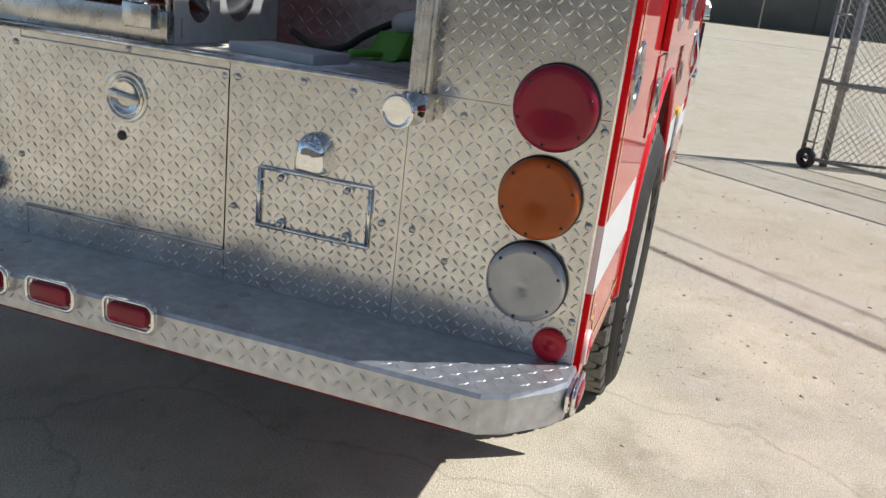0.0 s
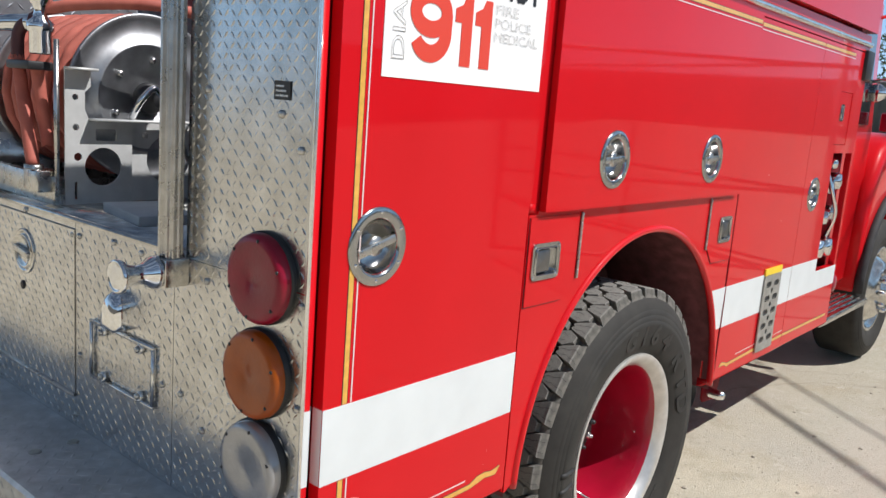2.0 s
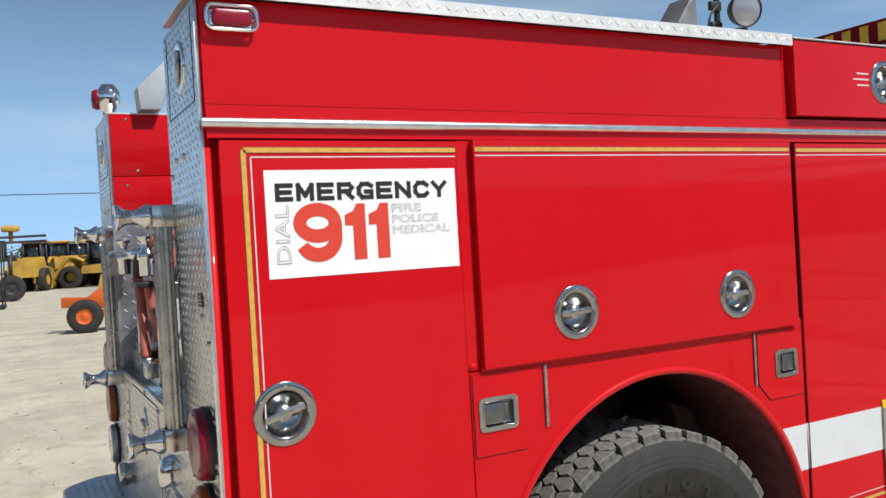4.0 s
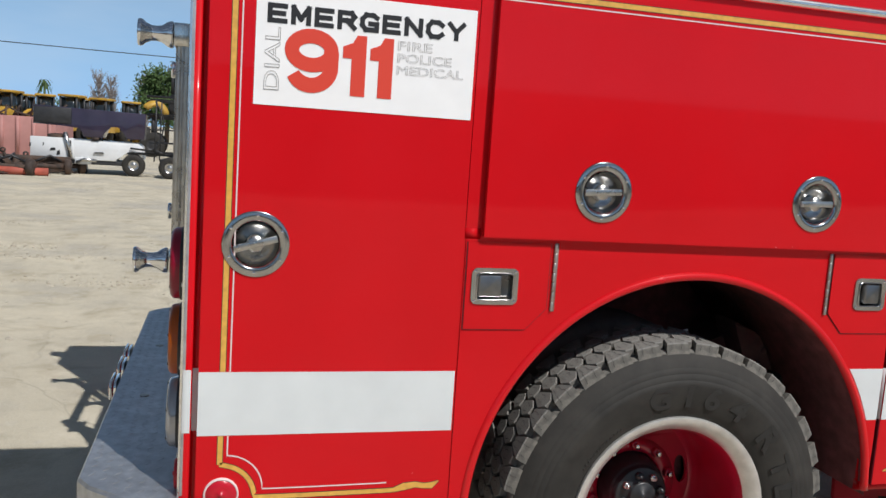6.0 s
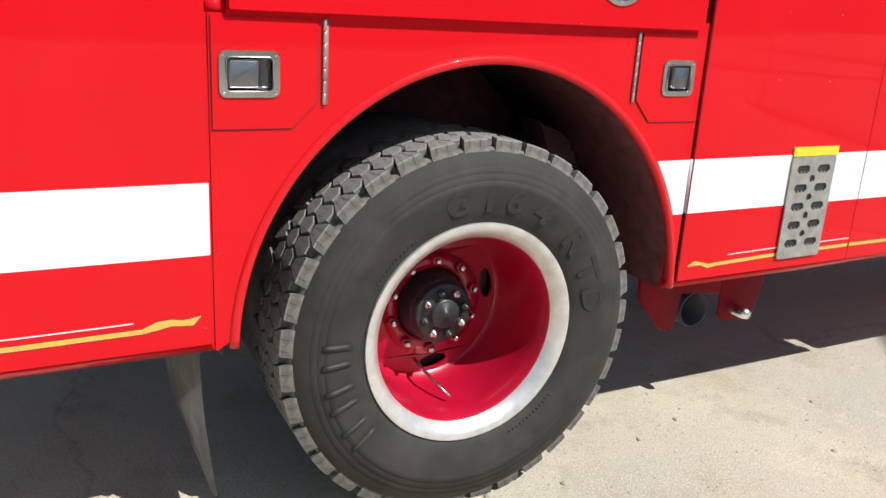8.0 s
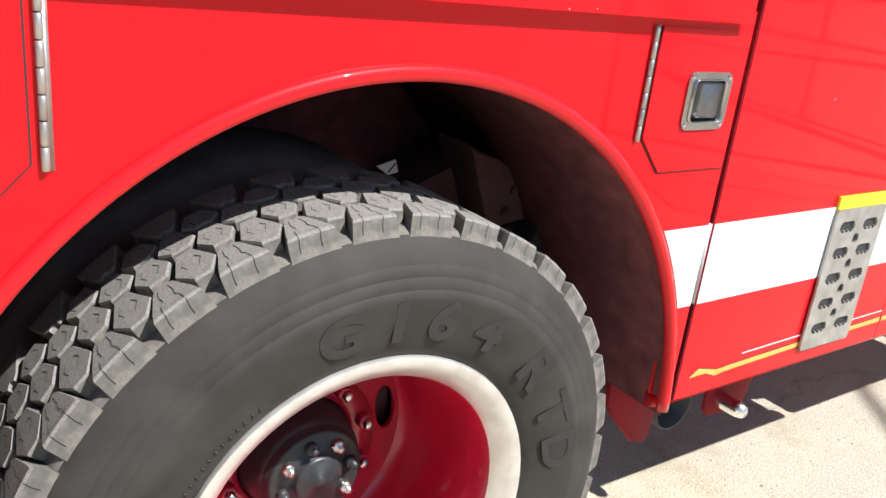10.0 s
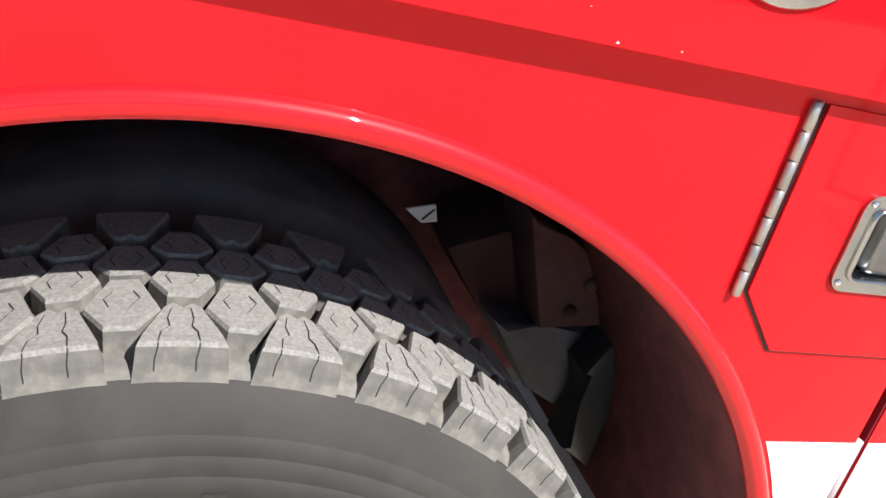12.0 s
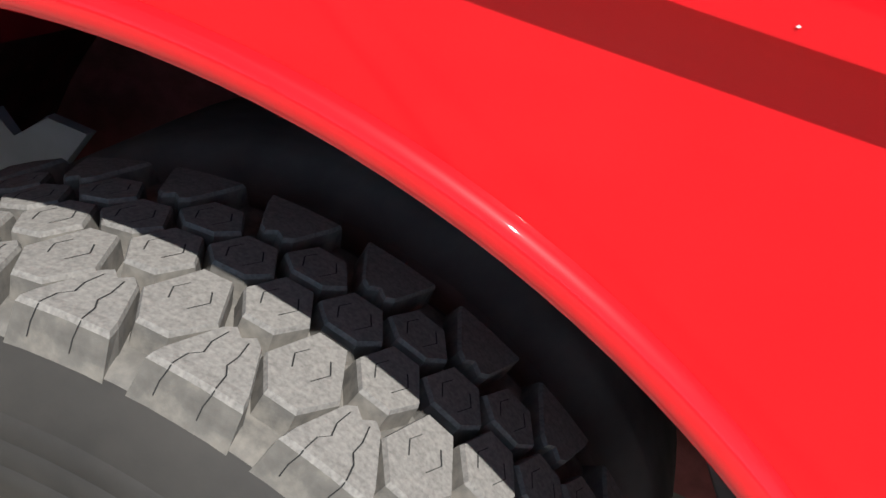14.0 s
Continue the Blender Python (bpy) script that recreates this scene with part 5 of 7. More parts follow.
def hub_face(m, parent_name="rim"):
    """Deep dished rear wheel: bare metal flange, red dish with hand holes, greasy hub and nuts."""
    bm = bmesh.new()
    lathe(bm, [(0.316, -0.012), (0.322, -0.004), (0.3235, 0.004), (0.3215, 0.009), (0.316, 0.0105), (0.300, 0.004), (0.288, -0.006), (0.280, -0.014), (0.275, -0.022)], m, 72, 0)
    D = -0.272
    lathe(bm, [(0.275, -0.022), (0.273, -0.026), (0.267, -0.040), (0.262, -0.080), (0.258, D + 0.05), (0.250, D + 0.012), (0.236, D)], m, 72, 1)
    # dish with four oval hand holes
    oval = []
    for k in range(4):
        c = radians(12 + 88 * k)
        pts = [(0.199 + 0.026 * math.cos(2 * math.pi * j / 20), 0.050 * math.sin(2 * math.pi * j / 20)) for j in range(20)]
        oval.append([(u * math.cos(c) - v * math.sin(c), u * math.sin(c) + v * math.cos(c)) for u, v in pts])
    dish = lambda u, v, w: m @ Vector((u, v, w + 0.020 * max(0.0, min(1.0, (0.236 - math.hypot(u, v)) / 0.076))))
    sheet(bm, circle(0, 0, 0.236, 72), [circle(0, 0, 0.160, 48)] + oval, D, D - 0.010, dish, 1)
    lathe(bm, [(0.160, D + 0.020), (0.164, D + 0.024), (0.118, D + 0.024), (0.114, D + 0.018), (0.114, D - 0.01)], m, 72, 1)
    lathe(bm, [(0.240, D - 0.05), (0.0, D - 0.05)], m, 40, 2)
    rim = part(parent_name, bm, [RIM_METAL, RIM_RED, WELL], truck, "red dished wheel with a bare metal flange")
    bm = bmesh.new()
    lathe(bm, [(0.116, D), (0.110, D + 0.03), (0.102, D + 0.075), (0.096, D + 0.082), (0.092, D + 0.084), (0.092, D + 0.100), (0.086, D + 0.104), (0.048, D + 0.105), (0.046, D + 0.114), (0.042, D + 0.118), (0.012, D + 0.119), (0.010, D + 0.124), (0, D + 0.124)], m, 40)
    o = finish("hub", bm, GREASE, None, "black greasy axle hub", 35)
    o.parent = rim
    for k in range(8):
        a = 2 * math.pi * (k + 0.3) / 8
        bm = bmesh.new()
        lathe(bm, [(0.0125, -0.002), (0.0125, 0.010), (0.009, 0.012), (0.007, 0.012), (0.007, 0.022), (0, 0.023)], m @ Matrix.Translation((0.068 * math.cos(a), 0.068 * math.sin(a), D + 0.104)), 6)
        o = finish("hub_bolt", bm, STEEL if k % 2 else GREASE, None, "", 40)
        o.parent = rim
    for k in range(10):
        a = 2 * math.pi * (k + 0.45) / 10
        bm = bmesh.new()
        c = m @ Matrix.Translation((0.141 * math.cos(a), 0.141 * math.sin(a), D + 0.024))
        lathe(bm, [(0.018, 0), (0.018, 0.014), (0.015, 0.018), (0.010, 0.018)], c, 6, 0)
        lathe(bm, [(0.010, 0.018), (0.010, 0.028), (0.007, 0.031), (0, 0.031)], c, 12, 1)
        o = finish("wheel_nut", bm, [RIM_RED, CHROME_WORN], None, "", 35)
        o.parent = rim
    return rim


W = Matrix.Translation(HUB) @ SIDE @ Matrix.Diagonal((WHEEL_SIZE, WHEEL_SIZE, 1, 1))
hub_face(W)
bm = bmesh.new()
tube(bm, [W @ Vector(p) for p in ((-0.045, -0.180, -0.26), (-0.038, -0.195, -0.20), (-0.02, -0.220, -0.14), (0.0, -0.24, -0.10))], 0.005, 8)
part("valve_stem", bm, STEEL, truck, "thin valve stem")
bm = bmesh.new()
lathe(bm, tyre_profile(), W, 140)
tyre = part("tyre", bm, RUBBER, truck, "dusty black truck tyre", smooth=32)
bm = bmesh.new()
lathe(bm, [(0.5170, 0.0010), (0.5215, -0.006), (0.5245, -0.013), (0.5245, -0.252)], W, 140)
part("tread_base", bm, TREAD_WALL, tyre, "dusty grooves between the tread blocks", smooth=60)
bm = bmesh.new()
lathe(bm, tyre_profile(), Matrix.Translation((0, 0.40, 0)) @ W, 80)
part("inner_tyre", bm, FLAP, truck, "dusty inner twin tyre in shade")
bm = bmesh.new()
tube(bm, [(HUB.x, 0.36, HUB.z), (HUB.x, 2.3, HUB.z)], 0.09, 20)
lathe(bm, [(0, 0.25), (0.16, 0.2), (0.22, 0), (0.16, -0.2), (0, -0.25)], Matrix.Translation((HUB.x, 1.2, HUB.z)), 24)
part("rear_axle", bm, GREASE, truck, "")

# raised letters on the sidewall
def sidewall_letters(name, body, start, r, size, label, step=11.0, parent=tyre, wide=1.05):
    """start: clock angle in degrees of the first letter, turning clockwise from the top."""
    for k, ch in enumerate(body):
        if ch == " ":
            continue
        me = text_mesh(ch, size, 0.003, extrude=0.0012)
        xs = [v.co.x for v in me.vertices]
        cx = (max(xs) + min(xs)) / 2
        a = radians(start + step * k)
        for v in me.vertices:
            x, rr, h = (v.co.x - cx) * wide, r + v.co.y, v.co.z
            b = a + x / (r + size * 0.35)
            base = 0.0335 - max(0.0, (rr - 0.43)) * 0.16 - max(0.0, 0.42 - rr) * 0.16
            v.co = W @ Vector((rr * math.sin(b), rr * math.cos(b), base + h * 0.9))
        me.materials.clear()
        me.materials.append(LETTER)
        ob = new(name, me)
        ob.parent = parent
        tagged(ob, label)


for ch, a, wide in zip("G164RTD", (-12.3, 1.7, 13.7, 28.2, 50.5, 66, 80), (1.1, 1.25, 1.2, 1.25, 1.25, 1.25, 1.2)):
    sidewall_letters("raised_letter", ch, a, 0.361, 0.092, "raised rubber letter", wide=wide)
# maker's mark as plain raised bars
for a in (-89, -106, -123):
    bm = bmesh.new()
    for du, lo, hi in ((-0.6, -0.04, 0.04), (0.6, -0.04, 0.04)):
        aa = radians(a) + du * 0.042 / 0.41
        c = []
        for k in range(5):
            rr = 0.408 + lo + (hi - lo) * k / 4
            base = 0.0330 - max(0.0, rr - 0.43) * 0.16 - max(0.0, 0.42 - rr) * 0.18
            c.append(W @ Vector((rr * math.sin(aa), rr * math.cos(aa), base)))
        tube(bm, c, 0.0085, 6)
    part("raised_bar", bm, LETTER, tyre)
for k in range(26):
    a = radians(-60 + 2.2 * (k % 13) + 190 * (k // 13))
    bm = bmesh.new()
    rr = 0.347
    base = 0.0175
    c = [W @ Vector(((rr + d) * math.sin(a), (rr + d) * math.cos(a), base + d * 0.2)) for d in (0, 0.007)]
    tube(bm, c, 0.0018, 5)
    part("raised_bar", bm, LETTER, tyre)

# tread blocks: six staggered rows, honeycomb packed
N_PITCH = 35
FLOOR, CROWN = 0.522, 0.547


def block_mesh(name, outline, sipes, skirt=0.0):
    """outline: (along, across) with across from the outer edge inward; skirt: +1 or -1 runs the outer wall down the sidewall."""
    bm = bmesh.new()
    cx = sum(p[0] for p in outline) / len(outline)
    cy = sum(p[1] for p in outline) / len(outline)
    edge = min(p[1] for p in outline) if skirt > 0 else max(p[1] for p in outline)
    levels = []
    for r, s, drop in ((FLOOR, 1.07, 1), (0.5432, 1.0, 0), (CROWN, 0.945, 0)):
        ring = []
        for x, y in outline:
            u, v, rr = cx + (x - cx) * s, cy + (y - cy) * s, r
            if skirt and abs(y - edge) < 1e-4:
                v = edge
                if drop:
                    rr, v = 0.5085, edge - skirt * 0.0095
                elif s < 1:
                    v = edge + skirt * 0.0025
            ring.append(bm.verts.new((u, v, rr - u * u / 1.09)))
        levels.append(ring)
    n = len(outline)
    for p, q in zip(levels, levels[1:]):
        for i in range(n):
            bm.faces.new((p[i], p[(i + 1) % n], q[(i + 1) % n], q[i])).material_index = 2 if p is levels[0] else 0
    bm.faces.new(levels[2])
    bmesh.ops.recalc_face_normals(bm, faces=bm.faces[:])
    for line in sipes:
        pts = [Vector(p) for p in line]
        a = [bm.verts.new((p.x - 0.0005, p.y, CROWN + 0.0003 - p.x * p.x / 1.09)) for p in pts]
        b = [bm.verts.new((p.x + 0.0005, p.y + 0.0006, CROWN + 0.0003 - p.x * p.x / 1.09)) for p in pts]
        for i in range(len(pts) - 1):
            bm.faces.new((a[i], b[i], b[i + 1], a[i + 1])).material_index = 1
        if skirt > 0:
            wall = [(pts[0].x, edge + 0.0018, 0.5462), (pts[0].x, edge - 0.0006, 0.5430), (pts[0].x - 0.002, edge - 0.0030, 0.534), (pts[0].x - 0.002, edge - 0.0060, 0.524)]
            a = [bm.verts.new((x - 0.0005, y, z - x * x / 1.09)) for x, y, z in wall]
            b = [bm.verts.new((x + 0.0005, y, z - x * x / 1.09)) for x, y, z in wall]
            for i in range(3):
                bm.faces.new((a[i], b[i], b[i + 1], a[i + 1])).material_index = 1
    me = bpy.data.meshes.new(name)
    bm.to_mesh(me)
    bm.free()
    me.materials.append(TREAD)
    me.materials.append(SIPE)
    me.materials.append(TREAD_WALL)
    return me


def lug(out, widest, end, half=0.0295, nose=0.0140):
    """Six-sided block: outer end, widest place and inner end, measured across the tread."""
    return [(-half, widest), (-nose, out), (nose, out), (half, widest), (nose, end), (-nose, end)]


def lug_sipes(c):
    return [[(-0.010, c - 0.013), (-0.015, c), (-0.009, c + 0.012)], [(0.006, c - 0.015), (0.014, c + 0.001), (0.008, c + 0.013)]]


SHOULDER = 0.270
shoulder_out = [(-0.0355, 0.012), (-0.004, 0.012), (0.004, 0.012), (0.0355, 0.012), (0.0330, 0.024), (0.0160, 0.068), (0.0085, 0.075), (0.0, 0.067), (-0.0085, 0.075), (-0.0160, 0.068), (-0.0330, 0.024)]
shoulder_in = [(x, SHOULDER - y) for x, y in shoulder_out]
zig = lambda x: [(x, 0.014), (x * 0.9, 0.028), (x * 0.55, 0.036), (x * 0.65, 0.048), (x * 0.5, 0.064)]
rows = [(block_mesh("tread_block", shoulder_out, [zig(-0.019), zig(0.013)], 1), 0.0),
        (block_mesh("tread_block", lug(0.036, 0.067, 0.116, 0.0310, 0.0125), lug_sipes(0.080)), 0.5),
        (block_mesh("tread_block", lug(0.089, 0.116, 0.152, 0.0285, 0.0130), lug_sipes(0.120)), 0.0),
        (block_mesh("tread_block", lug(0.128, 0.146, 0.180), lug_sipes(0.152)), 0.5),
        (block_mesh("tread_block", lug(0.163, 0.180, 0.210), lug_sipes(0.186)), 0.0),
        (block_mesh("tread_block", shoulder_in, [], -1), 0.5)]
TREAD_PHASE = 0.745
for me, phase in rows:
    for k in range(N_PITCH):
        ob = new("tread_block", me)
        ob.parent = tyre
        ob.matrix_parent_inverse = Matrix()
        ob.matrix_basis = Matrix.Translation(HUB + Vector((0, -0.007, 0))) @ Matrix.Rotation(2 * math.pi * (k + phase + TREAD_PHASE) / N_PITCH, 4, "Y") @ Matrix.Diagonal((WHEEL_SIZE, 1, WHEEL_SIZE, 1))
# small chips and scratches in the paint
for x, y, z, s in ((1.629, -0.021, 1.3545, 0.006), (1.683, -0.021, 1.3575, 0.004), (1.60, -0.021, 1.375, 0.0025), (0.59, -0.0012, 0.70, 0.004), (0.60, -0.0012, 0.735, 0.003), (0.675, -0.0012, 0.645, 0.004), (2.397, -0.0012, 1.415, 0.008), (2.626, -0.0012, 1.415, 0.007), (2.397, -0.0012, 1.219, 0.007), (2.625, -0.0012, 1.214, 0.008), (0.40, -0.0012, 0.632, 0.003)):
    bm = bmesh.new()
    s *= 0.24
    slab(bm, [(x - s, z - 0.4 * s), (x + 0.3 * s, z - 0.6 * s), (x + s, z + 0.1 * s), (x - 0.1 * s, z + 0.7 * s)], y, y + 0.0008, side)
    part("paint_chip", bm, WHITE_LINE, truck, "tiny pale chip in the paint", smooth=None)
# --- cab, bonnet and front wheel ---
FW = Vector((5.42, 0.175, 0.52))
bm = bmesh.new()
slab(bm, [(3.70, 0.62), (4.86, 0.62), (4.90, 1.62), (4.70, 2.42), (4.50, 2.50), (3.82, 2.50), (3.70, 2.42)], 0.23, 2.17, side, 0.05)
box(bm, 3.55, 3.72, 0.25, 2.15, 0.62, 2.36)
part("cab", bm, RED, truck, "red cab", smooth=50)
bm = bmesh.new()
slab(bm, [(4.02, 1.66), (4.70, 1.66), (4.56, 2.30), (4.02, 2.30)], 0.220, 0.235, side)
part("cab_window", bm, GLASS_DARK, truck, "dark side window", smooth=None)
bm = bmesh.new()
box(bm, 3.78, 4.62, 0.20, 2.20, 2.505, 2.66, 0.06)
part("cab_roof", bm, CAR_WHITE, truck, "white rounded cab roof")
bm = bmesh.new()
box(bm, 3.85, 4.25, 0.5, 1.9, 2.665, 2.80, 0.01)
bar = part("roof_box", bm, RED_DARK, truck, "dark red roof box")
for k in range(6):
    bm = bmesh.new()
    box(bm, 3.842, 3.85, 0.55 + k * 0.11, 0.60 + k * 0.11, 2.68, 2.78)
    o = finish("yellow_panel", bm, YELLOW_TAPE, None, "", None)
    o.parent = bar
bm = bmesh.new()
slab(bm, [(4.86, 0.90), (6.42, 0.90), (6.45, 1.35), (6.30, 1.60), (4.88, 1.72)], 0.52, 1.88, side, 0.10)
part("bonnet", bm, RED, truck, "red bonnet", smooth=60)
bm = bmesh.new()
arc = [(FW.x + 0.64 * math.cos(radians(a)), FW.z + 0.06 + 0.64 * math.sin(radians(a))) for a in range(0, 181, 10)]
slab(bm, [(6.22, 0.62), (6.24, 1.10), (6.08, 1.42), (5.80, 1.58), (5.30, 1.62), (4.98, 1.52), (4.80, 1.28), (4.74, 0.62)] + [p for p in arc[::-1]], 0.155, 0.62, side)
bmesh.ops.bevel(bm, geom=[e for e in bm.edges if abs(e.verts[0].co.y - 0.155) < 1e-4 and abs(e.verts[1].co.y - 0.155) < 1e-4 and min(v.co.z for v in e.verts) > 0.61 and (e.verts[0].co.xz - Vector((FW.x, FW.z + 0.06))).length > 0.66], offset=0.07, segments=4, profile=0.5, affect="EDGES")
part("front_wing", bm, RED, truck, "rounded red front wing", smooth=60)
bm = bmesh.new()
tube(bm, [(x, 0.140, z) for x, z in arc], 0.033, 10)
part("wing_flare", bm, BLACK_RUBBER, truck, "black rubber wheel arch flare")
bm = bmesh.new()
box(bm, 6.16, 6.19, 0.06, 0.25, 0.98, 1.42, 0.008)
part("wing_flap", bm, BLACK_RUBBER, truck, "black flap behind the bumper end")
bm = bmesh.new()
box(bm, 6.46, 6.62, 0.09, 2.31, 0.62, 0.92, 0.03)
box(bm, 6.18, 6.55, 0.05, 0.20, 0.86, 1.0, 0.02)
part("bumper", bm, CHROME, truck, "chrome front bumper")
bm = bmesh.new()
FWM = Matrix.Translation(FW) @ SIDE
lathe(bm, [(r * 0.955, h) for r, h in tyre_profile()], FWM, 72)
part("tyre", bm, RUBBER, truck, "dusty black front tyre", smooth=32)
bm = bmesh.new()
lathe(bm, [(0.305, -0.005), (0.310, 0.008), (0.300, 0.010), (0.280, 0.0), (0.262, -0.03), (0.24, -0.03), (0.20, 0.03), (0.15, 0.055), (0.10, 0.06), (0.095, 0.11), (0.06, 0.125), (0, 0.127)], FWM, 48)
frim = part("rim", bm, CHROME_WORN, truck, "bright front wheel with a chrome hub")
for k in range(10):
    a = 2 * math.pi * k / 10
    bm = bmesh.new()
    lathe(bm, [(0.017, 0), (0.017, 0.03), (0.013, 0.045), (0, 0.048)], FWM @ Matrix.Translation((0.142 * math.cos(a), 0.142 * math.sin(a), 0.052)), 12)
    o = finish("wheel_nut", bm, CHROME, None, "", 40)
    o.parent = frim
bm = bmesh.new()
box(bm, 3.64, 4.62, 0.035, 0.32, 0.555, 0.585, 0.006)
board = part("running_board", bm, CHROME_WORN, truck, "ribbed chrome running board")
for k in range(7):
    bm = bmesh.new()
    box(bm, 3.645, 4.615, 0.040 + k * 0.040, 0.060 + k * 0.040, 0.585, 0.592, 0.003)
    o = finish("rib", bm, CHROME_WORN, None)
    o.parent = board
# mirrors and lamps on the cab side
bm = bmesh.new()
tube(bm, [(4.62, 0.25, 2.30), (4.66, 0.08, 2.36), (4.68, 0.01, 2.34), (4.69, 0.0, 1.98), (4.66, 0.10, 1.95), (4.62, 0.25, 1.92)], 0.011, 8)
arm = part("mirror_arm", bm, CHROME, truck, "chrome mirror arm")
bm = bmesh.new()
lathe(bm, [(0.070, -0.004), (0.072, 0.004), (0.066, 0.007), (0.0, 0.012)], Matrix.Translation((4.67, 0.055, 2.06)) @ REAR, 28)
o = finish("round_mirror", bm, CHROME, None, "round convex mirror", 40)
o.parent = arm
bm = bmesh.new()
box(bm, 4.66, 4.70, -0.03, 0.11, 2.16, 2.33, 0.01)
o = finish("flat_mirror", bm, STEEL, None, "rectangular mirror", 40)
o.parent = arm
bm = bmesh.new()
lathe(bm, [(0.055, 0.0), (0.058, 0.02), (0.05, 0.035), (0.0, 0.04)], Matrix.Translation((4.66, 0.19, 1.86)) @ REAR, 24)
lathe(bm, [(0.0, -0.12), (0.03, -0.10), (0.055, 0.0)], Matrix.Translation((4.66, 0.19, 1.86)) @ REAR, 24)
tube(bm, [(4.66, 0.19, 1.86), (4.66, 0.27, 1.84)], 0.012, 8)
part("cowl_lamp", bm, CHROME, truck, "round chrome lamp on the cab side")
bm = bmesh.new()
box(bm, 4.80, 4.86, 0.07, 0.18, 1.63, 1.745, 0.012)
part("turn_lamp", bm, LENS_RED, truck, "red turn lamp on the wing")
bm = bmesh.new()
tube(bm, [(4.80, 0.32, 1.62), (4.62, 0.26, 2.42)], 0.016, 8)
part("windscreen_post", bm, CHROME_WORN, truck, "pale windscreen post")

# pump controls in their recess
bm = bmesh.new()
box(bm, 3.245, 3.575, 0.285, 0.295, 0.905, 1.515)
back = part("pump_recess", bm, BLACK_STEEL, truck, "dark pump recess", smooth=None)
for x, z, r in ((3.34, 1.02, 0.05), (3.48, 1.02, 0.05), (3.34, 1.18, 0.035), (3.47, 1.20, 0.04), (3.35, 1.33, 0.03), (3.47, 1.36, 0.045), (3.36, 1.45, 0.025)):
    bm = bmesh.new()
    lathe(bm, [(r * 0.7, -0.16), (r * 0.7, 0.05), (r, 0.06), (r, 0.12), (r * 0.8, 0.135), (0, 0.14)], on_side(x, z, 0.14), 18)
    o = finish("pump_outlet", bm, CHROME, None, "chrome pump fitting", 40)
    o.parent = back
bm = bmesh.new()
tube(bm, curve_points([(3.30, 0.03, 1.42), (3.31, -0.01, 1.30), (3.36, -0.02, 1.20), (3.40, 0.02, 1.08)]), 0.010, 8)
o = finish("pump_handle", bm, CHROME, None, "bent chrome handle", 40)
o.parent = back
bm = bmesh.new()
box(bm, 3.52, 3.64, -0.02, 0.05, 1.87, 2.02, 0.015)
part("work_lamp", bm, BLACK, truck, "black work lamp under the top deck")
bm = bmesh.new()
lathe(bm, [(0.05, -0.1), (0.05, 0.03), (0.042, 0.045), (0, 0.05)], on_side(3.70, 0.80, 0.06), 20)
part("suction_cap", bm, LENS_RED, truck, "red capped inlet")

# --- things on top ---
bm = bmesh.new()
m = Matrix.Translation((2.11, 0.20, 2.545)) @ Matrix.Rotation(radians(-14), 4, "Z") @ Matrix.Rotation(radians(8), 4, "X") @ SIDE
lathe(bm, [(0, -0.065), (0.030, -0.06), (0.054, -0.035), (0.066, 0.0), (0.069, 0.010), (0.065, 0.016), (0.061, 0.010)], m, 36)
box(bm, -0.020, 0.020, -0.156, -0.066, -0.045, -0.005, 0.004, 0, m)
spot = part("spotlight", bm, BLACK_STEEL, truck, "round spotlight on the top deck")
bm = bmesh.new()
lathe(bm, [(0.062, 0.010), (0.042, 0.017), (0, 0.020)], m, 36)
o = finish("lens", bm, LENS_CLEAR, None, "cloudy glass lens", 40)
o.parent = spot
bm = bmesh.new()
tube(bm, [(2.07, 0.30, 2.39), (2.065, 0.30, 2.85)], 0.012, 8)
for z in (2.48, 2.56, 2.64):
    box(bm, 2.02, 2.075, 0.28, 0.30, z, z + 0.035, 0.003)
tube(bm, curve_points([(2.06, 0.28, 2.42), (1.99, 0.27, 2.46), (2.0, 0.27, 2.53), (2.055, 0.28, 2.58)], 5), 0.005, 6)
part("aerial_mast", bm, BLACK_STEEL, truck, "dark aerial mast with a cable")
bm = bmesh.new()
slab(bm, [(1.72, 2.392), (1.88, 2.392), (1.88, 2.575), (1.86, 2.585)], 0.22, 0.34, side, 0.004)
part("folded_ladder_end", bm, GALV, truck, "grey wedge-shaped bracket on the deck")
bm = bmesh.new()
lathe(bm, [(0, 0.16), (0.03, 0.155), (0.052, 0.12), (0.055, 0.09), (0.045, 0.05), (0.03, 0.03), (0.03, 0.0)], Matrix.Translation((0.02, 2.12, 2.392)), 28)
part("beacon", bm, CHROME, truck, "chrome beacon housing")
bm = bmesh.new()
lathe(bm, [(0.045, 0.0), (0.05, 0.01), (0.04, 0.03), (0, 0.035)], Matrix.Translation((-0.02, 2.14, 2.48)) @ REAR, 24)
part("beacon_lens", bm, LENS_RED, truck, "red beacon lens")
bm = bmesh.new()
slab(bm, [(0.13, 2.40), (0.22, 2.40), (0.30, 2.60), (0.25, 2.63), (0.12, 2.50)], 1.90, 2.02, side, 0.006)
part("folded_lamp", bm, GREY_BOX, truck, "pale grey folded lamp head")
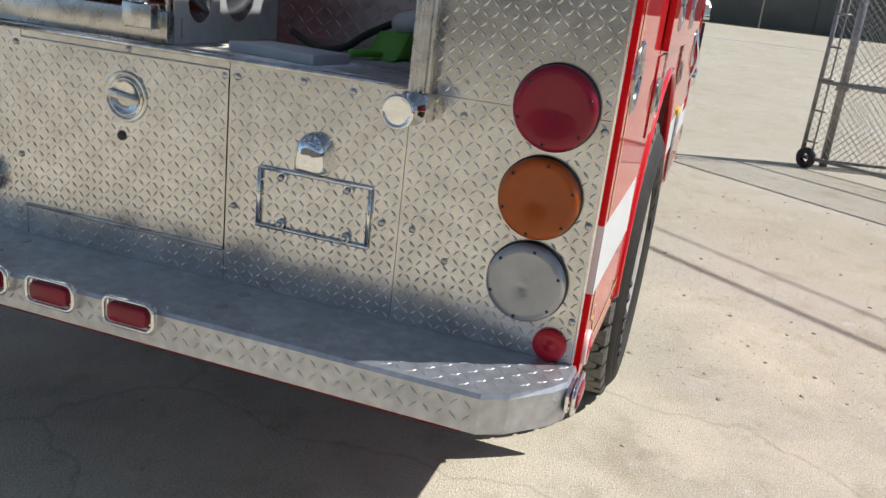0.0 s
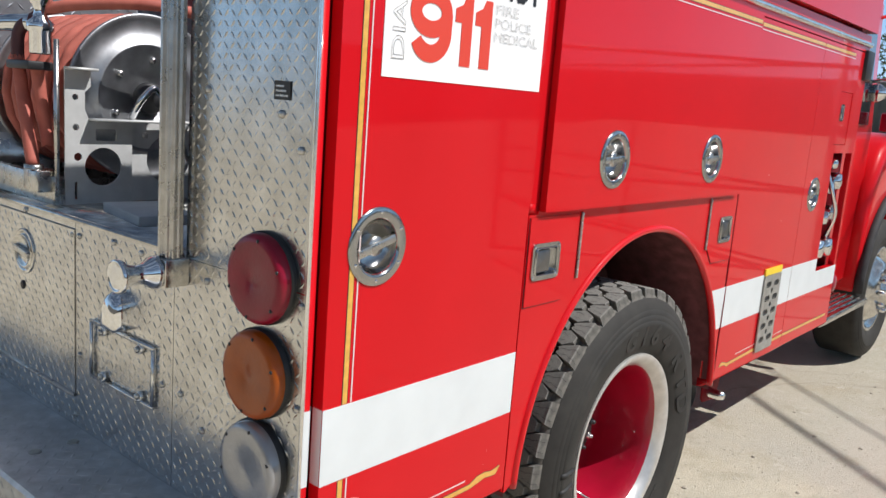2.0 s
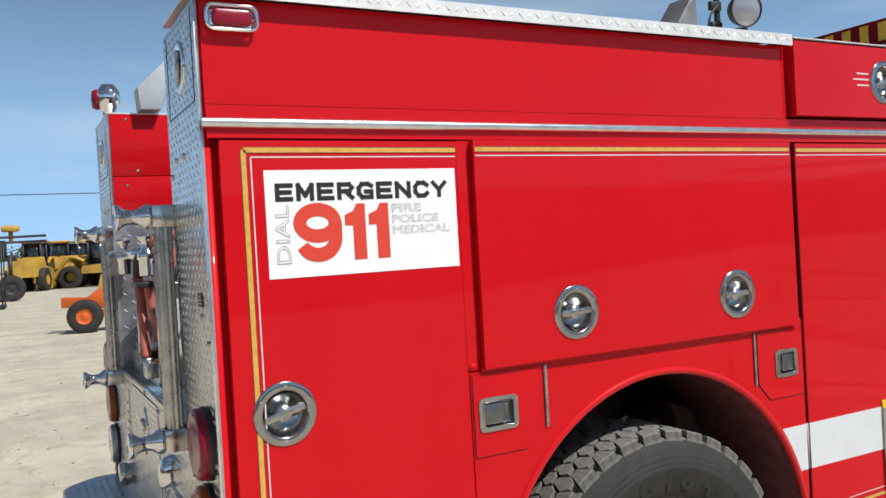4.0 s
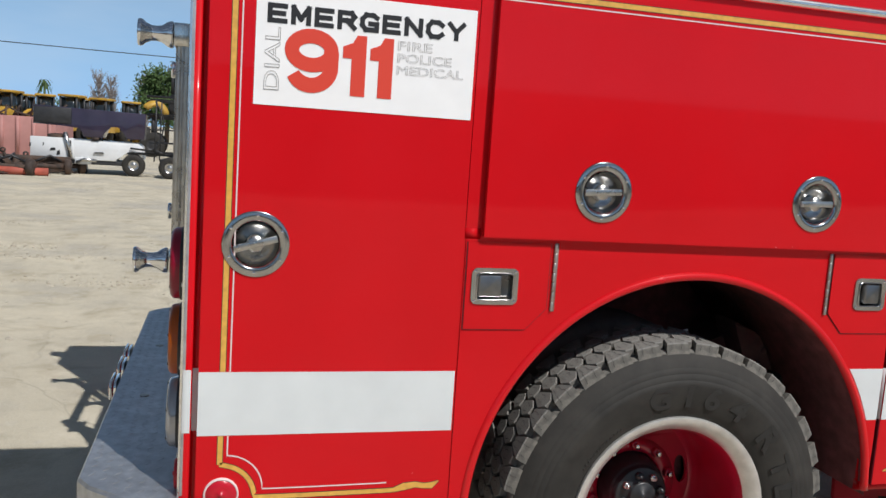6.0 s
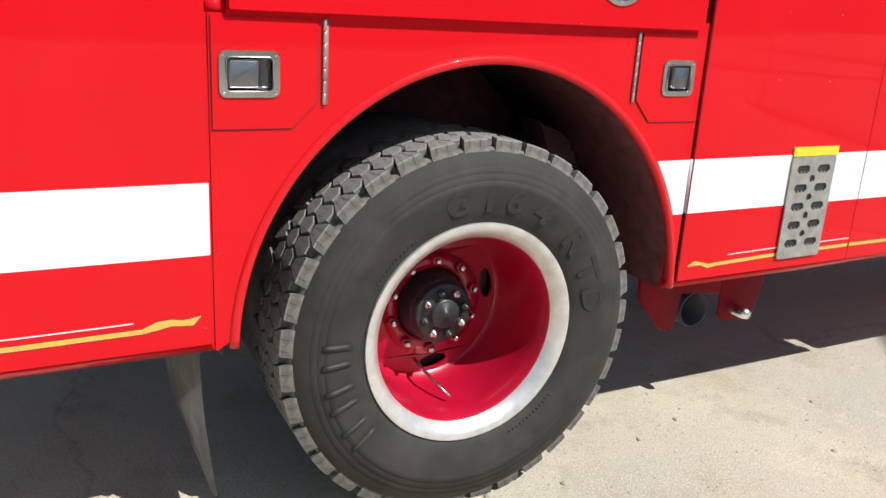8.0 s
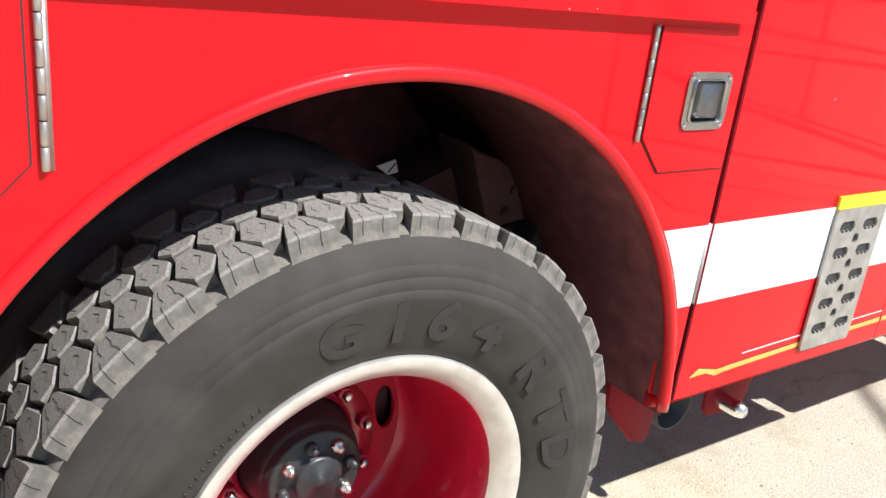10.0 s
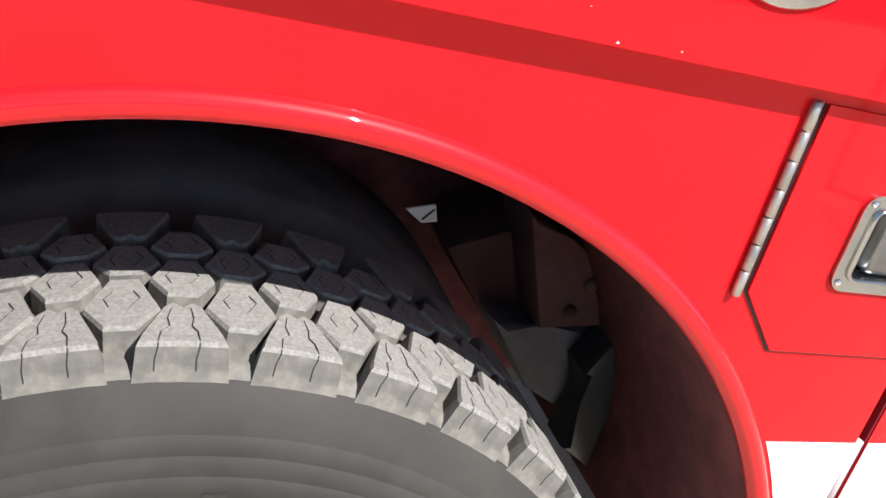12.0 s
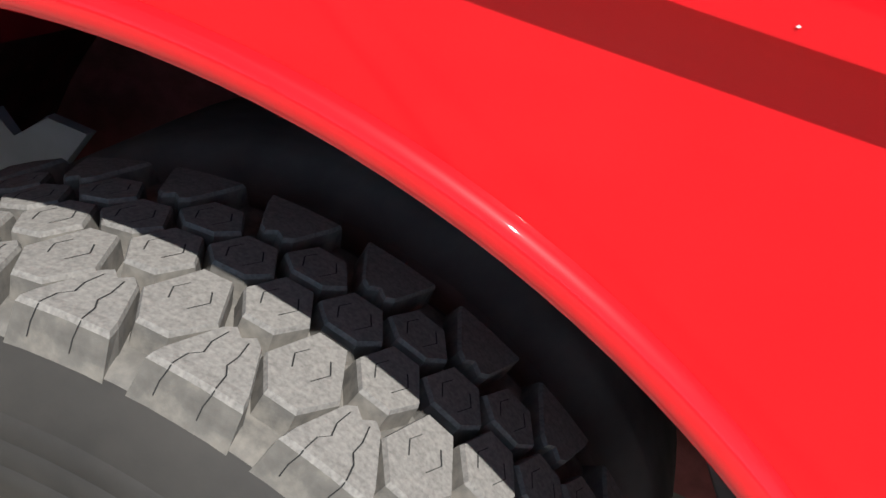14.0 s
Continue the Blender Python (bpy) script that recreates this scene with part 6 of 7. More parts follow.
for y in (0.215, 2.185):
    bm = bmesh.new()
    m = on_rear(y, 2.225)
    lathe(bm, [(0.070, 0), (0.070, 0.003), (0.062, 0.005), (0.052, 0.005), (0.048, 0.002), (0.040, 0.0008), (0, 0.0005)], m, 40)
    h = part("tower_handle", bm, CHROME, truck, "round chrome handle")
    bm = bmesh.new()
    box(bm, -0.045, 0.045, -0.008, 0.008, 0.001, 0.012, 0.003, 0, m @ Matrix.Rotation(radians(80), 4, "Z"))
    o = finish("handle_bar", bm, STEEL, None, "", 40)
    o.parent = h
    bm = bmesh.new()
    for a in ((y - 0.17, y + 0.17, 2.106, 2.109), (y - 0.17, y - 0.167, 2.109, 2.34), (y + 0.167, y + 0.17, 2.109, 2.34)):
        box(bm, REAR_X - 0.0012, REAR_X, *a)
    part("hatch_seam", bm, BLACK, truck, "thin dark seam of a small hatch", smooth=None)

# ================= hose reel in the bay =================
reel = thing("hose_reel", "steel hose reel wound with faded red rubber hose", "hose reel")
bm = bmesh.new()
sheet(bm, [(0.06, 1.237), (0.264, 1.237), (0.264, 1.487), (0.128, 1.487), (0.118, 1.510), (0.118, 1.560), (0.135, 1.575), (0.135, 1.628), (0.06, 1.628)],
      [circle(0.174, 1.346, 0.056, 28), rect(0.150, 0.214, 1.422, 1.456, 0.004, 2), rect(0.088, 0.096, 1.252, 1.302), circle(0.098, 1.375, 0.012, 12), circle(0.092, 1.46, 0.010, 12), circle(0.090, 1.545, 0.009, 12)], 1.168, 1.173, side)
sheet(bm, [(0.272, 1.237), (0.62, 1.237), (0.62, 1.480), (0.272, 1.480)], [circle(0.40, 1.365, 0.075, 28)], 1.190, 1.195, side)
box(bm, 0.06, 0.14, 1.13, 1.168, 1.620, 1.628)
box(bm, 0.13, 0.62, 1.12, 1.168, 1.480, 1.487)
part("side_plate", bm, ALU_DULL, reel, "bright pierced side plate", smooth=30)
AX = Vector((0.33, 0, 1.552))
for y in (1.205, 1.72):
    bm = bmesh.new()
    mm = Matrix.Translation((AX.x, y, AX.z)) @ SIDE
    lathe(bm, [(0, 0.006), (0.055, 0.006), (0.06, 0.012), (0.150, 0.012), (0.156, 0.016), (0.164, 0.016), (0.170, 0.004), (0.235, 0.004), (0.246, 0.010), (0.252, 0.006), (0.250, -0.004), (0, -0.004)], mm, 64)
    fl = part("flange", bm, BAY_PLATE, reel, "round dull steel reel flange", smooth=14)
    for k in range(6):
        a = 2 * math.pi * (k + 0.4) / 6
        bm = bmesh.new()
        lathe(bm, [(0.010, 0), (0.010, 0.006), (0.006, 0.010), (0, 0.011)], mm @ Matrix.Translation((0.115 * math.cos(a), 0.115 * math.sin(a), 0.012)), 10)
        o = finish("bolt", bm, STEEL, None, "", 50)
        o.parent = fl
bm = bmesh.new()
lathe(bm, [(0.0, 0.085), (0.024, 0.085), (0.028, 0.078), (0.028, 0.035), (0.044, 0.030), (0.048, 0.022), (0.048, 0.0)], Matrix.Translation((AX.x, 1.20, AX.z)) @ SIDE, 24)
part("swivel_joint", bm, BLACK_STEEL, reel, "dark swivel joint at the reel's centre")
bm = bmesh.new()
tube(bm, curve_points([(AX.x, 1.125, AX.z + 0.01), (AX.x - 0.03, 1.115, AX.z + 0.03), (AX.x - 0.065, 1.125, AX.z - 0.01), (AX.x - 0.075, 1.16, AX.z - 0.065)], 6), 0.011, 8)
part("crank_pipe", bm, CHROME, reel, "bent chrome feed pipe")
bm = bmesh.new()
pts = []
turns = 13
for k in range(turns * 20 + 1):
    a = 2 * math.pi * k / 20
    pts.append((AX.x + (0.205 + 0.004 * math.sin(3.1 * a)) * math.cos(a), 1.232 + 0.036 * k / 20 + 0.004 * math.sin(0.7 * a), AX.z + (0.205 + 0.004 * math.sin(3.1 * a)) * math.sin(a)))
tube(bm, pts, 0.0175, 8)
part("hose_coil", bm, HOSE, reel, "coils of faded red hose", smooth=80)
bm = bmesh.new()
pts = []
for k in range(6 * 20 + 1):
    a = 2 * math.pi * k / 20 + 1.0
    pts.append((AX.x + 0.236 * math.cos(a), 1.26 + 0.07 * k / 20, AX.z + 0.236 * math.sin(a)))
tube(bm, pts, 0.0165, 8)
part("hose_coil", bm, HOSE, reel, "outer coils of faded red hose", smooth=80)
bm = bmesh.new()
tube(bm, curve_points([(0.42, 1.0, 1.80), (0.25, 1.02, 1.815), (0.10, 1.15, 1.80), (0.03, 1.24, 1.775)], 8), 0.017, 10)
part("hose_lead", bm, HOSE, reel, "loose hose lead running over the roller", smooth=80)
bm = bmesh.new()
tube(bm, curve_points([(0.03, 1.26, 1.76), (0.00, 1.31, 1.72), (-0.005, 1.315, 1.64)], 6), 0.018, 10)
part("hose_wrap", bm, HOSE_DARK, reel, "dark wrapped hose end", smooth=80)
bm = bmesh.new()
tube(bm, curve_points([(-0.005, 1.315, 1.65), (0.0, 1.30, 1.55), (0.0, 1.265, 1.44), (0.0, 1.235, 1.345)], 6), 0.018, 10)
part("hose_end", bm, HOSE, reel, "hanging red hose end", smooth=80)
bm = bmesh.new()
tube(bm, curve_points([(0.02, 1.25, 1.63), (0.03, 1.255, 1.55), (0.045, 1.26, 1.46), (0.05, 1.25, 1.40)], 6), 0.018, 10)
part("hose_end", bm, HOSE, reel, "hanging red hose end", smooth=80)
bm = bmesh.new()
box(bm, -0.026, 0.045, 1.20, 1.345, 1.612, 1.636, 0.005)
part("hose_strap", bm, BLACK, reel, "black strap round the hose")
bm = bmesh.new()
box(bm, -0.012, 0.05, 1.185, 1.275, 1.272, 1.335, 0.006)
lathe(bm, [(0.026, 0), (0.026, 0.012), (0.022, 0.014)], Matrix.Translation((0.0, 1.232, 1.335)), 18)
part("hose_pocket", bm, STEEL, reel, "square steel hose pocket")
bm = bmesh.new()
box(bm, 0.03, 0.06, 1.168, 1.90, 1.237, 1.318, 0.004)
box(bm, 0.03, 0.60, 1.74, 1.745, 1.237, 1.40)
part("drip_tray", bm, STEEL, reel, "dull steel tray under the reel")
for y in (1.175, 1.70):
    bm = bmesh.new()
    tube(bm, [(0.04, y, 1.24), (0.04, y, 1.70)], 0.008, 8)
    part("upright_rod", bm, STEEL, reel, "thin steel upright rod")
bm = bmesh.new()
tube(bm, [(0.02, 1.27, 1.742), (0.02, 1.955, 1.742)], 0.024, 16)
part("roller_bar", bm, CHROME, reel, "chrome roller bar")
for y in (1.225, 1.90):
    bm = bmesh.new()
    m = Matrix.Translation((0.02, y, 1.655))
    lathe(bm, [(0.0, 0), (0.026, 0), (0.030, 0.004), (0.030, 0.06), (0.036, 0.065), (0.036, 0.085), (0.020, 0.10), (0.016, 0.12), (0.022, 0.135), (0.032, 0.145), (0.034, 0.155), (0.0, 0.162)], m, 24)
    part("roller_stand", bm, CHROME, reel, "chrome bell-shaped roller end")

board = thing("grey_board", "flat pale grey board lying on the bay floor", "board", at=(0.16, 0.89, 1.2365))
bm = bmesh.new()
box(bm, -0.078, 0.085, -0.135, 0.135, 0.0, 0.026, 0.003, 0, Matrix.Rotation(radians(-9), 4, "Z"))
part("panel", bm, GREY_BOX, board)
cable = thing("power_cable", "black power cable with a grey plug lying in the bay", "cable")
bm = bmesh.new()
tube(bm, curve_points([(0.54, 1.09, 1.275), (0.47, 1.0, 1.256), (0.39, 0.90, 1.250), (0.42, 0.85, 1.262), (0.48, 0.83, 1.29), (0.57, 0.815, 1.315), (0.66, 0.80, 1.335)], 8), 0.011, 8)
tube(bm, curve_points([(0.50, 0.86, 1.247), (0.58, 0.80, 1.246), (0.64, 0.70, 1.25), (0.70, 0.58, 1.246)], 8), 0.008, 8)
part("cord", bm, CABLE, cable)
bm = bmesh.new()
lathe(bm, [(0, 0.09), (0.03, 0.09), (0.034, 0.08), (0.034, 0.02), (0.02, 0.0), (0, 0.0)], Matrix.Translation((0.60, 0.78, 1.325)) @ Matrix.Rotation(radians(70), 4, "X"), 18)
part("plug", bm, GREY_BOX, cable, "grey plug")
jug = thing("green_scoop", "bright green plastic scoop lying in the bay", "scoop", at=(0.54, 0.76, 1.2365))
bm = bmesh.new()
slab(bm, [(-0.08, 0.0), (0.06, 0.0), (0.09, 0.07), (0.02, 0.075)], -0.05, 0.05, side, 0.012)
tube(bm, curve_points([(-0.08, 0, 0.015), (-0.14, 0.02, 0.018), (-0.18, 0.05, 0.014)], 5), 0.012, 8)
part("scoop_body", bm, GREEN, jug)

# ================= ground =================
def ground_height(x):
    """Level yard, then a gentle rise to the road."""
    for (x0, z0), (x1, z1) in zip(RISE, RISE[1:]):
        if x <= x1:
            return z0 + (z1 - z0) * max(0.0, (x - x0) / (x1 - x0))
    return RISE[-1][1]


RISE = [(10.0, 0.0), (28.0, 1.0), (34.0, 1.0), (37.0, 1.3)]
bm = bmesh.new()
xs = [-1500, -300, -100, -38, -12, -4, 0, 4, 8, 10, 13, 16, 19, 22, 25, 28, 34, 37, 60, 300, 1500]
ys = [-1500, -300, -100, -40, -20, -8, 0, 8, 20, 40, 100, 300, 1500]
net = [[bm.verts.new((x, y, ground_height(x))) for y in ys] for x in xs]
for i in range(len(xs) - 1):
    for j in range(len(ys) - 1):
        bm.faces.new((net[i][j], net[i + 1][j], net[i + 1][j + 1], net[i][j + 1]))
structure("ground", bm, GROUND, "pale sandy concrete yard with stains and cracks", "ground")

rng = random.Random(4)
verts, faces = [], []


def pebble(x, y, r):
    base = len(verts)
    n = 6
    for lev, (s, h) in enumerate(((1.0, 0.0), (0.85, 0.5), (0.35, 0.85))):
        for k in range(n):
            a = 2 * math.pi * k / n + rng.uniform(-0.3, 0.3)
            q = r * s * rng.uniform(0.75, 1.2)
            verts.append((x + q * math.cos(a), y + q * math.sin(a), h * r * 0.8 - 0.001))
    for lev in (0, 1):
        for k in range(n):
            faces.append((base + lev * n + k, base + lev * n + (k + 1) % n, base + (lev + 1) * n + (k + 1) % n, base + (lev + 1) * n + k))
    faces.append(tuple(base + 2 * n + k for k in range(n)))


for _ in range(900):
    pebble(rng.uniform(-2.5, 7.5), rng.uniform(-2.2, 5.0), 0.003 + 0.006 * rng.random() ** 3)
for _ in range(2600):
    pebble(rng.uniform(1.5, 5.0), rng.uniform(-1.4, 0.9), 0.002 + 0.004 * rng.random() ** 2)
for _ in range(120):
    pebble(rng.uniform(-1.0, 6.0), rng.uniform(-2.2, 0.2), rng.uniform(0.006, 0.014))
for _ in range(500):
    pebble(rng.uniform(-9, 2), rng.uniform(3, 22), 0.006 + 0.02 * rng.random() ** 3)
me = bpy.data.meshes.new("gravel")
me.from_pydata(verts, [], faces)
me.materials.append(STONE)
tagged(new("gravel", me), "scattered small stones on the sandy concrete", "gravel", "", "stuff")

# low heaps of loose dirt in the yard
verts, faces = [], []
for _ in range(420):
    cx, cy = rng.choice(((-2.6, 9.0), (-1.9, 8.2), (-3.4, 11.5), (-1.2, 6.6)))
    pebble(cx + rng.gauss(0, 0.5), cy + rng.gauss(0, 0.16), rng.uniform(0.006, 0.022))
me = bpy.data.meshes.new("loose_dirt")
me.from_pydata(verts, [], faces)
me.materials.append(DIRT)
tagged(new("loose_dirt", me), "crumbled dirt along old wheel tracks", "dirt", "", "stuff")

# ================= yard beyond the truck =================
def simple_wheel(parent, x, y, z, r, w, hub=CAR_WHITE, axis="y"):
    bm = bmesh.new()
    m = Matrix.Translation((x, y, z)) @ SIDE
    lathe(bm, [(r * 0.45, w / 2 - 0.01), (r * 0.56, w / 2 + 0.01), (r * 0.9, w / 2), (r, w / 2 - 0.03), (r, -w / 2 + 0.03), (r * 0.9, -w / 2), (r * 0.55, -w / 2)], m, 24)
    t = part("tyre", bm, RUBBER, parent, "")
    bm = bmesh.new()
    lathe(bm, [(r * 0.47, w / 2), (r * 0.42, w / 2 - 0.04), (r * 0.2, w / 2 - 0.02), (r * 0.12, w / 2), (0, w / 2)], m, 20)
    part("rim", bm, hub, parent, "")


# stacked pickup beds
bed = thing("white_pickup_bed", "white pickup bed trailer standing on two wheels", "trailer", at=(-3.92, 25.4, 0), turn=4)
bm = bmesh.new()
slab(bm, [(-1.52, 0.42), (0.80, 0.42), (0.88, 0.60), (1.06, 0.76), (1.28, 0.80), (1.46, 0.72), (1.54, 0.50), (1.60, 0.52), (1.55, 0.90), (1.40, 1.00), (-1.52, 1.02)], -0.85, 0.85, side, 0.05)
part("bed_body", bm, CAR_WHITE, bed)
bm = bmesh.new()
box(bm, -1.55, -0.38, -0.90, -0.86, 0.46, 1.05, 0.02)
box(bm, -0.35, 0.1, -0.92, -0.86, 0.30, 0.50, 0.02)
part("tailgate", bm, CAR_WHITE, bed, "dented white tailgate leaning on it")
for u, z, w, h in ((-1.55, 0.80, 0.05, 0.14), (-1.20, 0.84, 0.03, 0.12), (-0.95, 0.70, 0.16, 0.10), (-0.80, 0.60, 0.10, 0.16), (-0.48, 0.78, 0.06, 0.46), (0.30, 0.66, 0.30, 0.04)):
    bm = bmesh.new()
    slab(bm, [(u - w / 2, z - h / 2), (u + w / 2, z - h * 0.3), (u + w * 0.4, z + h / 2), (u - w * 0.3, z + h * 0.35)], -0.908, -0.86, side)
    part("dent", bm, BLACK_STEEL, bed, "dark scrape on the white panel", smooth=None)
bm = bmesh.new()
box(bm, -1.4, 1.0, -0.80, 0.80, 0.30, 0.42, 0.01)
part("underframe", bm, BLACK_STEEL, bed)
simple_wheel(bed, 1.28, -0.75, 0.34, 0.34, 0.22, STEEL)
bm = bmesh.new()
for p in ((-1.0, 0.35), (-0.2, 0.35)):
    box(bm, p[0], p[0] + 0.1, -0.5, 0.5, 0.0, 0.45)
part("stand", bm, BLACK_STEEL, bed)
bm = bmesh.new()
tube(bm, [(-0.45, -0.95, 0.5), (-0.62, -0.95, 1.22)], 0.06, 8)
tube(bm, [(-0.30, -0.95, 0.35), (-0.1, -0.98, 0.45), (0.25, -0.98, 0.42)], 0.05, 8)
part("bumper_piece", bm, STEEL, bed, "loose bumper pieces")
pur = thing("purple_pickup_bed", "dark purple pickup bed stacked on the white one", "pickup bed", at=(-3.82, 25.4, 1.02), turn=4)
bm = bmesh.new()
slab(bm, [(-1.58, 0.40), (-0.28, 0.38), (-0.24, 0.08), (0.30, 0.08), (0.38, 0.34), (0.52, 0.48), (0.76, 0.48), (0.90, 0.34), (0.95, 0.08), (1.48, 0.10), (1.52, 0.88), (-1.58, 0.94)], -0.9, 0.9, side, 0.05)
part("bed_body", bm, CAR_PURPLE, pur)
bm = bmesh.new()
box(bm, -1.56, -0.55, -0.93, -0.90, 0.44, 0.90, 0.02)
part("tailgate", bm, BLACK_STEEL, pur, "dull dark tailgate")
for x0, x1 in ((-1.2, -0.8), (0.0, 0.2)):
    bm = bmesh.new()
    box(bm, x0, x1, -0.88, 0.8, 0.0, 0.12)
    part("blocking", bm, RUST, pur)

# scrap axles on the ground
for k, (x, y, a, l) in enumerate(((-7.6, 23.4, 8, 2.6), (-6.2, 22.9, -12, 2.4), (-5.4, 23.8, 5, 2.2), (-7.1, 22.7, 38, 1.9), (-6.7, 23.7, -33, 2.1), (-4.9, 24.4, 24, 1.8), (-8.2, 23.2, 55, 2.0), (-5.9, 23.4, 62, 1.7))):
    axl = thing("scrap_axle", "rusty scrap axle with drums lying in the yard", "axle", "scrap axles", (x, y, 0.0), a)
    bm = bmesh.new()
    tube(bm, [(-l / 2, 0, 0.22), (l / 2, 0, 0.22)], 0.07, 10)
    lathe(bm, [(0, 0.18), (0.14, 0.12), (0.2, 0), (0.14, -0.12), (0, -0.18)], Matrix.Translation((0.1, 0, 0.24)) @ SIDE, 14)
    part("axle_beam", bm, RUST, axl)
    for s in (-1, 1):
        bm = bmesh.new()
        lathe(bm, [(0, 0.1), (0.2, 0.1), (0.22, 0.06), (0.22, -0.06), (0, -0.08)], Matrix.Translation((s * l / 2, 0, 0.22)) @ Matrix.Rotation(radians(90), 4, "Y"), 16)
        part("brake_drum", bm, RUST, axl)
    bm = bmesh.new()
    for i in range(5):
        box(bm, -0.75 + 0.09 * i, 0.7 - 0.09 * i, -0.31, -0.22, 0.04 + 0.028 * i, 0.062 + 0.028 * i)
    part("leaf_spring", bm, RUST, axl)
    bm = bmesh.new()
    tube(bm, [(-0.4, 0.1, 0.2), (-0.58, 0.12, 0.38 + 0.10 * (k % 4))], 0.045, 8)
    lathe(bm, [(0.035, 0.06), (0.07, 0.06), (0.08, 0.03), (0.08, -0.03), (0.07, -0.06), (0.035, -0.06), (0.035, 0.06)], Matrix.Translation((-0.59, 0.12, 0.42 + 0.10 * (k % 4))) @ SIDE, 10)
    part("shock_absorber", bm, RUST, axl)
    bm = bmesh.new()
    tube(bm, [(0.15, 0.0, 0.30), (0.62, 0.15, 0.52), (0.95, 0.28, 0.34)], 0.035, 8)
    part("drag_link", bm, BLACK_STEEL, axl)
roll = thing("steel_tube", "faded orange steel tube lying among scrap axles", "tube", "", (-5.35, 22.7, 0.11), 8)
bm = bmesh.new()
tube(bm, [(-0.75, 0, 0), (0.75, 0, 0)], 0.11, 16)
part("tube_body", bm, TUBE_RED, roll)
for k, (x, y, a) in enumerate(((-5.6, 24.1, 6), (-7.3, 23.9, -4))):
    rail = thing("steel_channel", "rusty steel channel lying across scrap axles", "channel", "scrap channels", (x, y, 0.30), a)
    bm = bmesh.new()
    box(bm, -1.35, 1.35, -0.10, 0.10, 0.0, 0.02)
    box(bm, -1.35, 1.35, -0.10, -0.085, 0.02, 0.20)
    part("channel_web", bm, RUST, rail)

bin_ = thing("pink_container", "faded pink steel scrap container", "container", at=(-8.5, 34.2, 0), turn=-6)
bm = bmesh.new()
box(bm, -2.6, 2.4, -1.2, 1.2, 0.0, 1.60, 0.02)
part("container_shell", bm, PINK, bin_)
for k in range(9):
    bm = bmesh.new()
    box(bm, -2.5 + k * 0.58, -2.38 + k * 0.58, -1.26, -1.19, 0.14, 1.58)
    part("rib", bm, PINK, bin_)
bm = bmesh.new()
for k in range(40):
    x, y, z = rng.uniform(-2.4, 2.2), rng.uniform(-1, 1), 1.60
    tube(bm, [(x, y, z), (x + rng.uniform(-0.8, 0.8), y + rng.uniform(-0.4, 0.4), z + rng.uniform(0.1, 0.6))], 0.04, 5)
tagged(part("scrap_heap", bm, RUST, bin_, "rusty scrap heaped on top"), "", "", "", "stuff")

frame_t = thing("trailer_rack", "black steel rack on a small trailer", "trailer", at=(-1.25, 25.0, 0), turn=-3)
bm = bmesh.new()
for x in (-0.70, 0.0, 0.70):
    tube(bm, [(x, -0.6, 0.5), (x + 0.04, -0.6, 2.35)], 0.022, 6)
    tube(bm, [(x, 0.6, 0.5), (x + 0.04, 0.6, 2.35)], 0.022, 6)
for z in (0.75, 1.05, 1.45, 1.9, 2.35):
    tube(bm, [(-0.85, -0.6, z), (0.85, -0.6, z + 0.03)], 0.020, 6)
    tube(bm, [(-0.85, 0.6, z), (0.85, 0.6, z + 0.03)], 0.020, 6)
tube(bm, curve_points([(-0.7, -0.6, 2.3), (-0.45, -0.6, 1.75), (-0.55, -0.6, 1.1), (-0.8, -0.6, 0.8)], 5), 0.022, 6)
tube(bm, [(-1.5, -0.4, 0.70), (0.9, -0.4, 0.74)], 0.04, 6)
tube(bm, [(-1.4, -0.5, 0.85), (-0.6, -0.5, 0.80), (-0.1, -0.55, 0.62)], 0.03, 6)
part("rack_frame", bm, BLACK_STEEL, frame_t)
bm = bmesh.new()
box(bm, -0.55, 0.75, -0.6, 0.6, 0.48, 0.58, 0.02)
part("trailer_deck", bm, BLACK_STEEL, frame_t)
simple_wheel(frame_t, -0.22, -0.72, 0.33, 0.33, 0.2, STEEL)

orange = thing("orange_machine", "orange towed machine with a square housing and black wheel", "machine", at=(2.98, 19.6, 0), turn=-12)
bm = bmesh.new()
box(bm, -0.30, 0.62, -0.5, 0.5, 0.10, 1.22, 0.03)
box(bm, -0.33, 0.65, -0.53, 0.53, 1.20, 1.27, 0.02)
part("housing", bm, ORANGE, orange)
bm = bmesh.new()
slab(bm, [(-2.3, 0.62), (-0.35, 0.48), (-0.35, 0.62), (-0.9, 0.78), (-1.35, 1.02), (-1.5, 1.0), (-1.75, 0.8), (-2.3, 0.86)], -0.30, -0.14, side, 0.02)
slab(bm, [(-2.3, 0.62), (-0.35, 0.48), (-0.35, 0.62), (-0.9, 0.78), (-1.35, 1.02), (-1.5, 1.0), (-1.75, 0.8), (-2.3, 0.86)], 0.14, 0.30, side, 0.02)
part("arm", bm, ORANGE, orange, "bent orange lifting arm")
bm = bmesh.new()
box(bm, -2.1, -0.3, -0.34, 0.34, 0.36, 0.50, 0.02)
part("frame", bm, ORANGE, orange)
bm = bmesh.new()
tube(bm, [(-1.9, 0.0, 0.5), (-1.3, 0.0, 0.95)], 0.04, 8)
tube(bm, [(-1.2, -0.05, 0.5), (-0.6, -0.05, 0.72)], 0.03, 8)
part("ram", bm, BLACK_STEEL, orange, "dark hydraulic rams")
simple_wheel(orange, -0.62, -0.5, 0.36, 0.36, 0.28, BLACK_STEEL)
simple_wheel(orange, -1.75, -0.5, 0.40, 0.40, 0.28, ORANGE)
bm = bmesh.new()
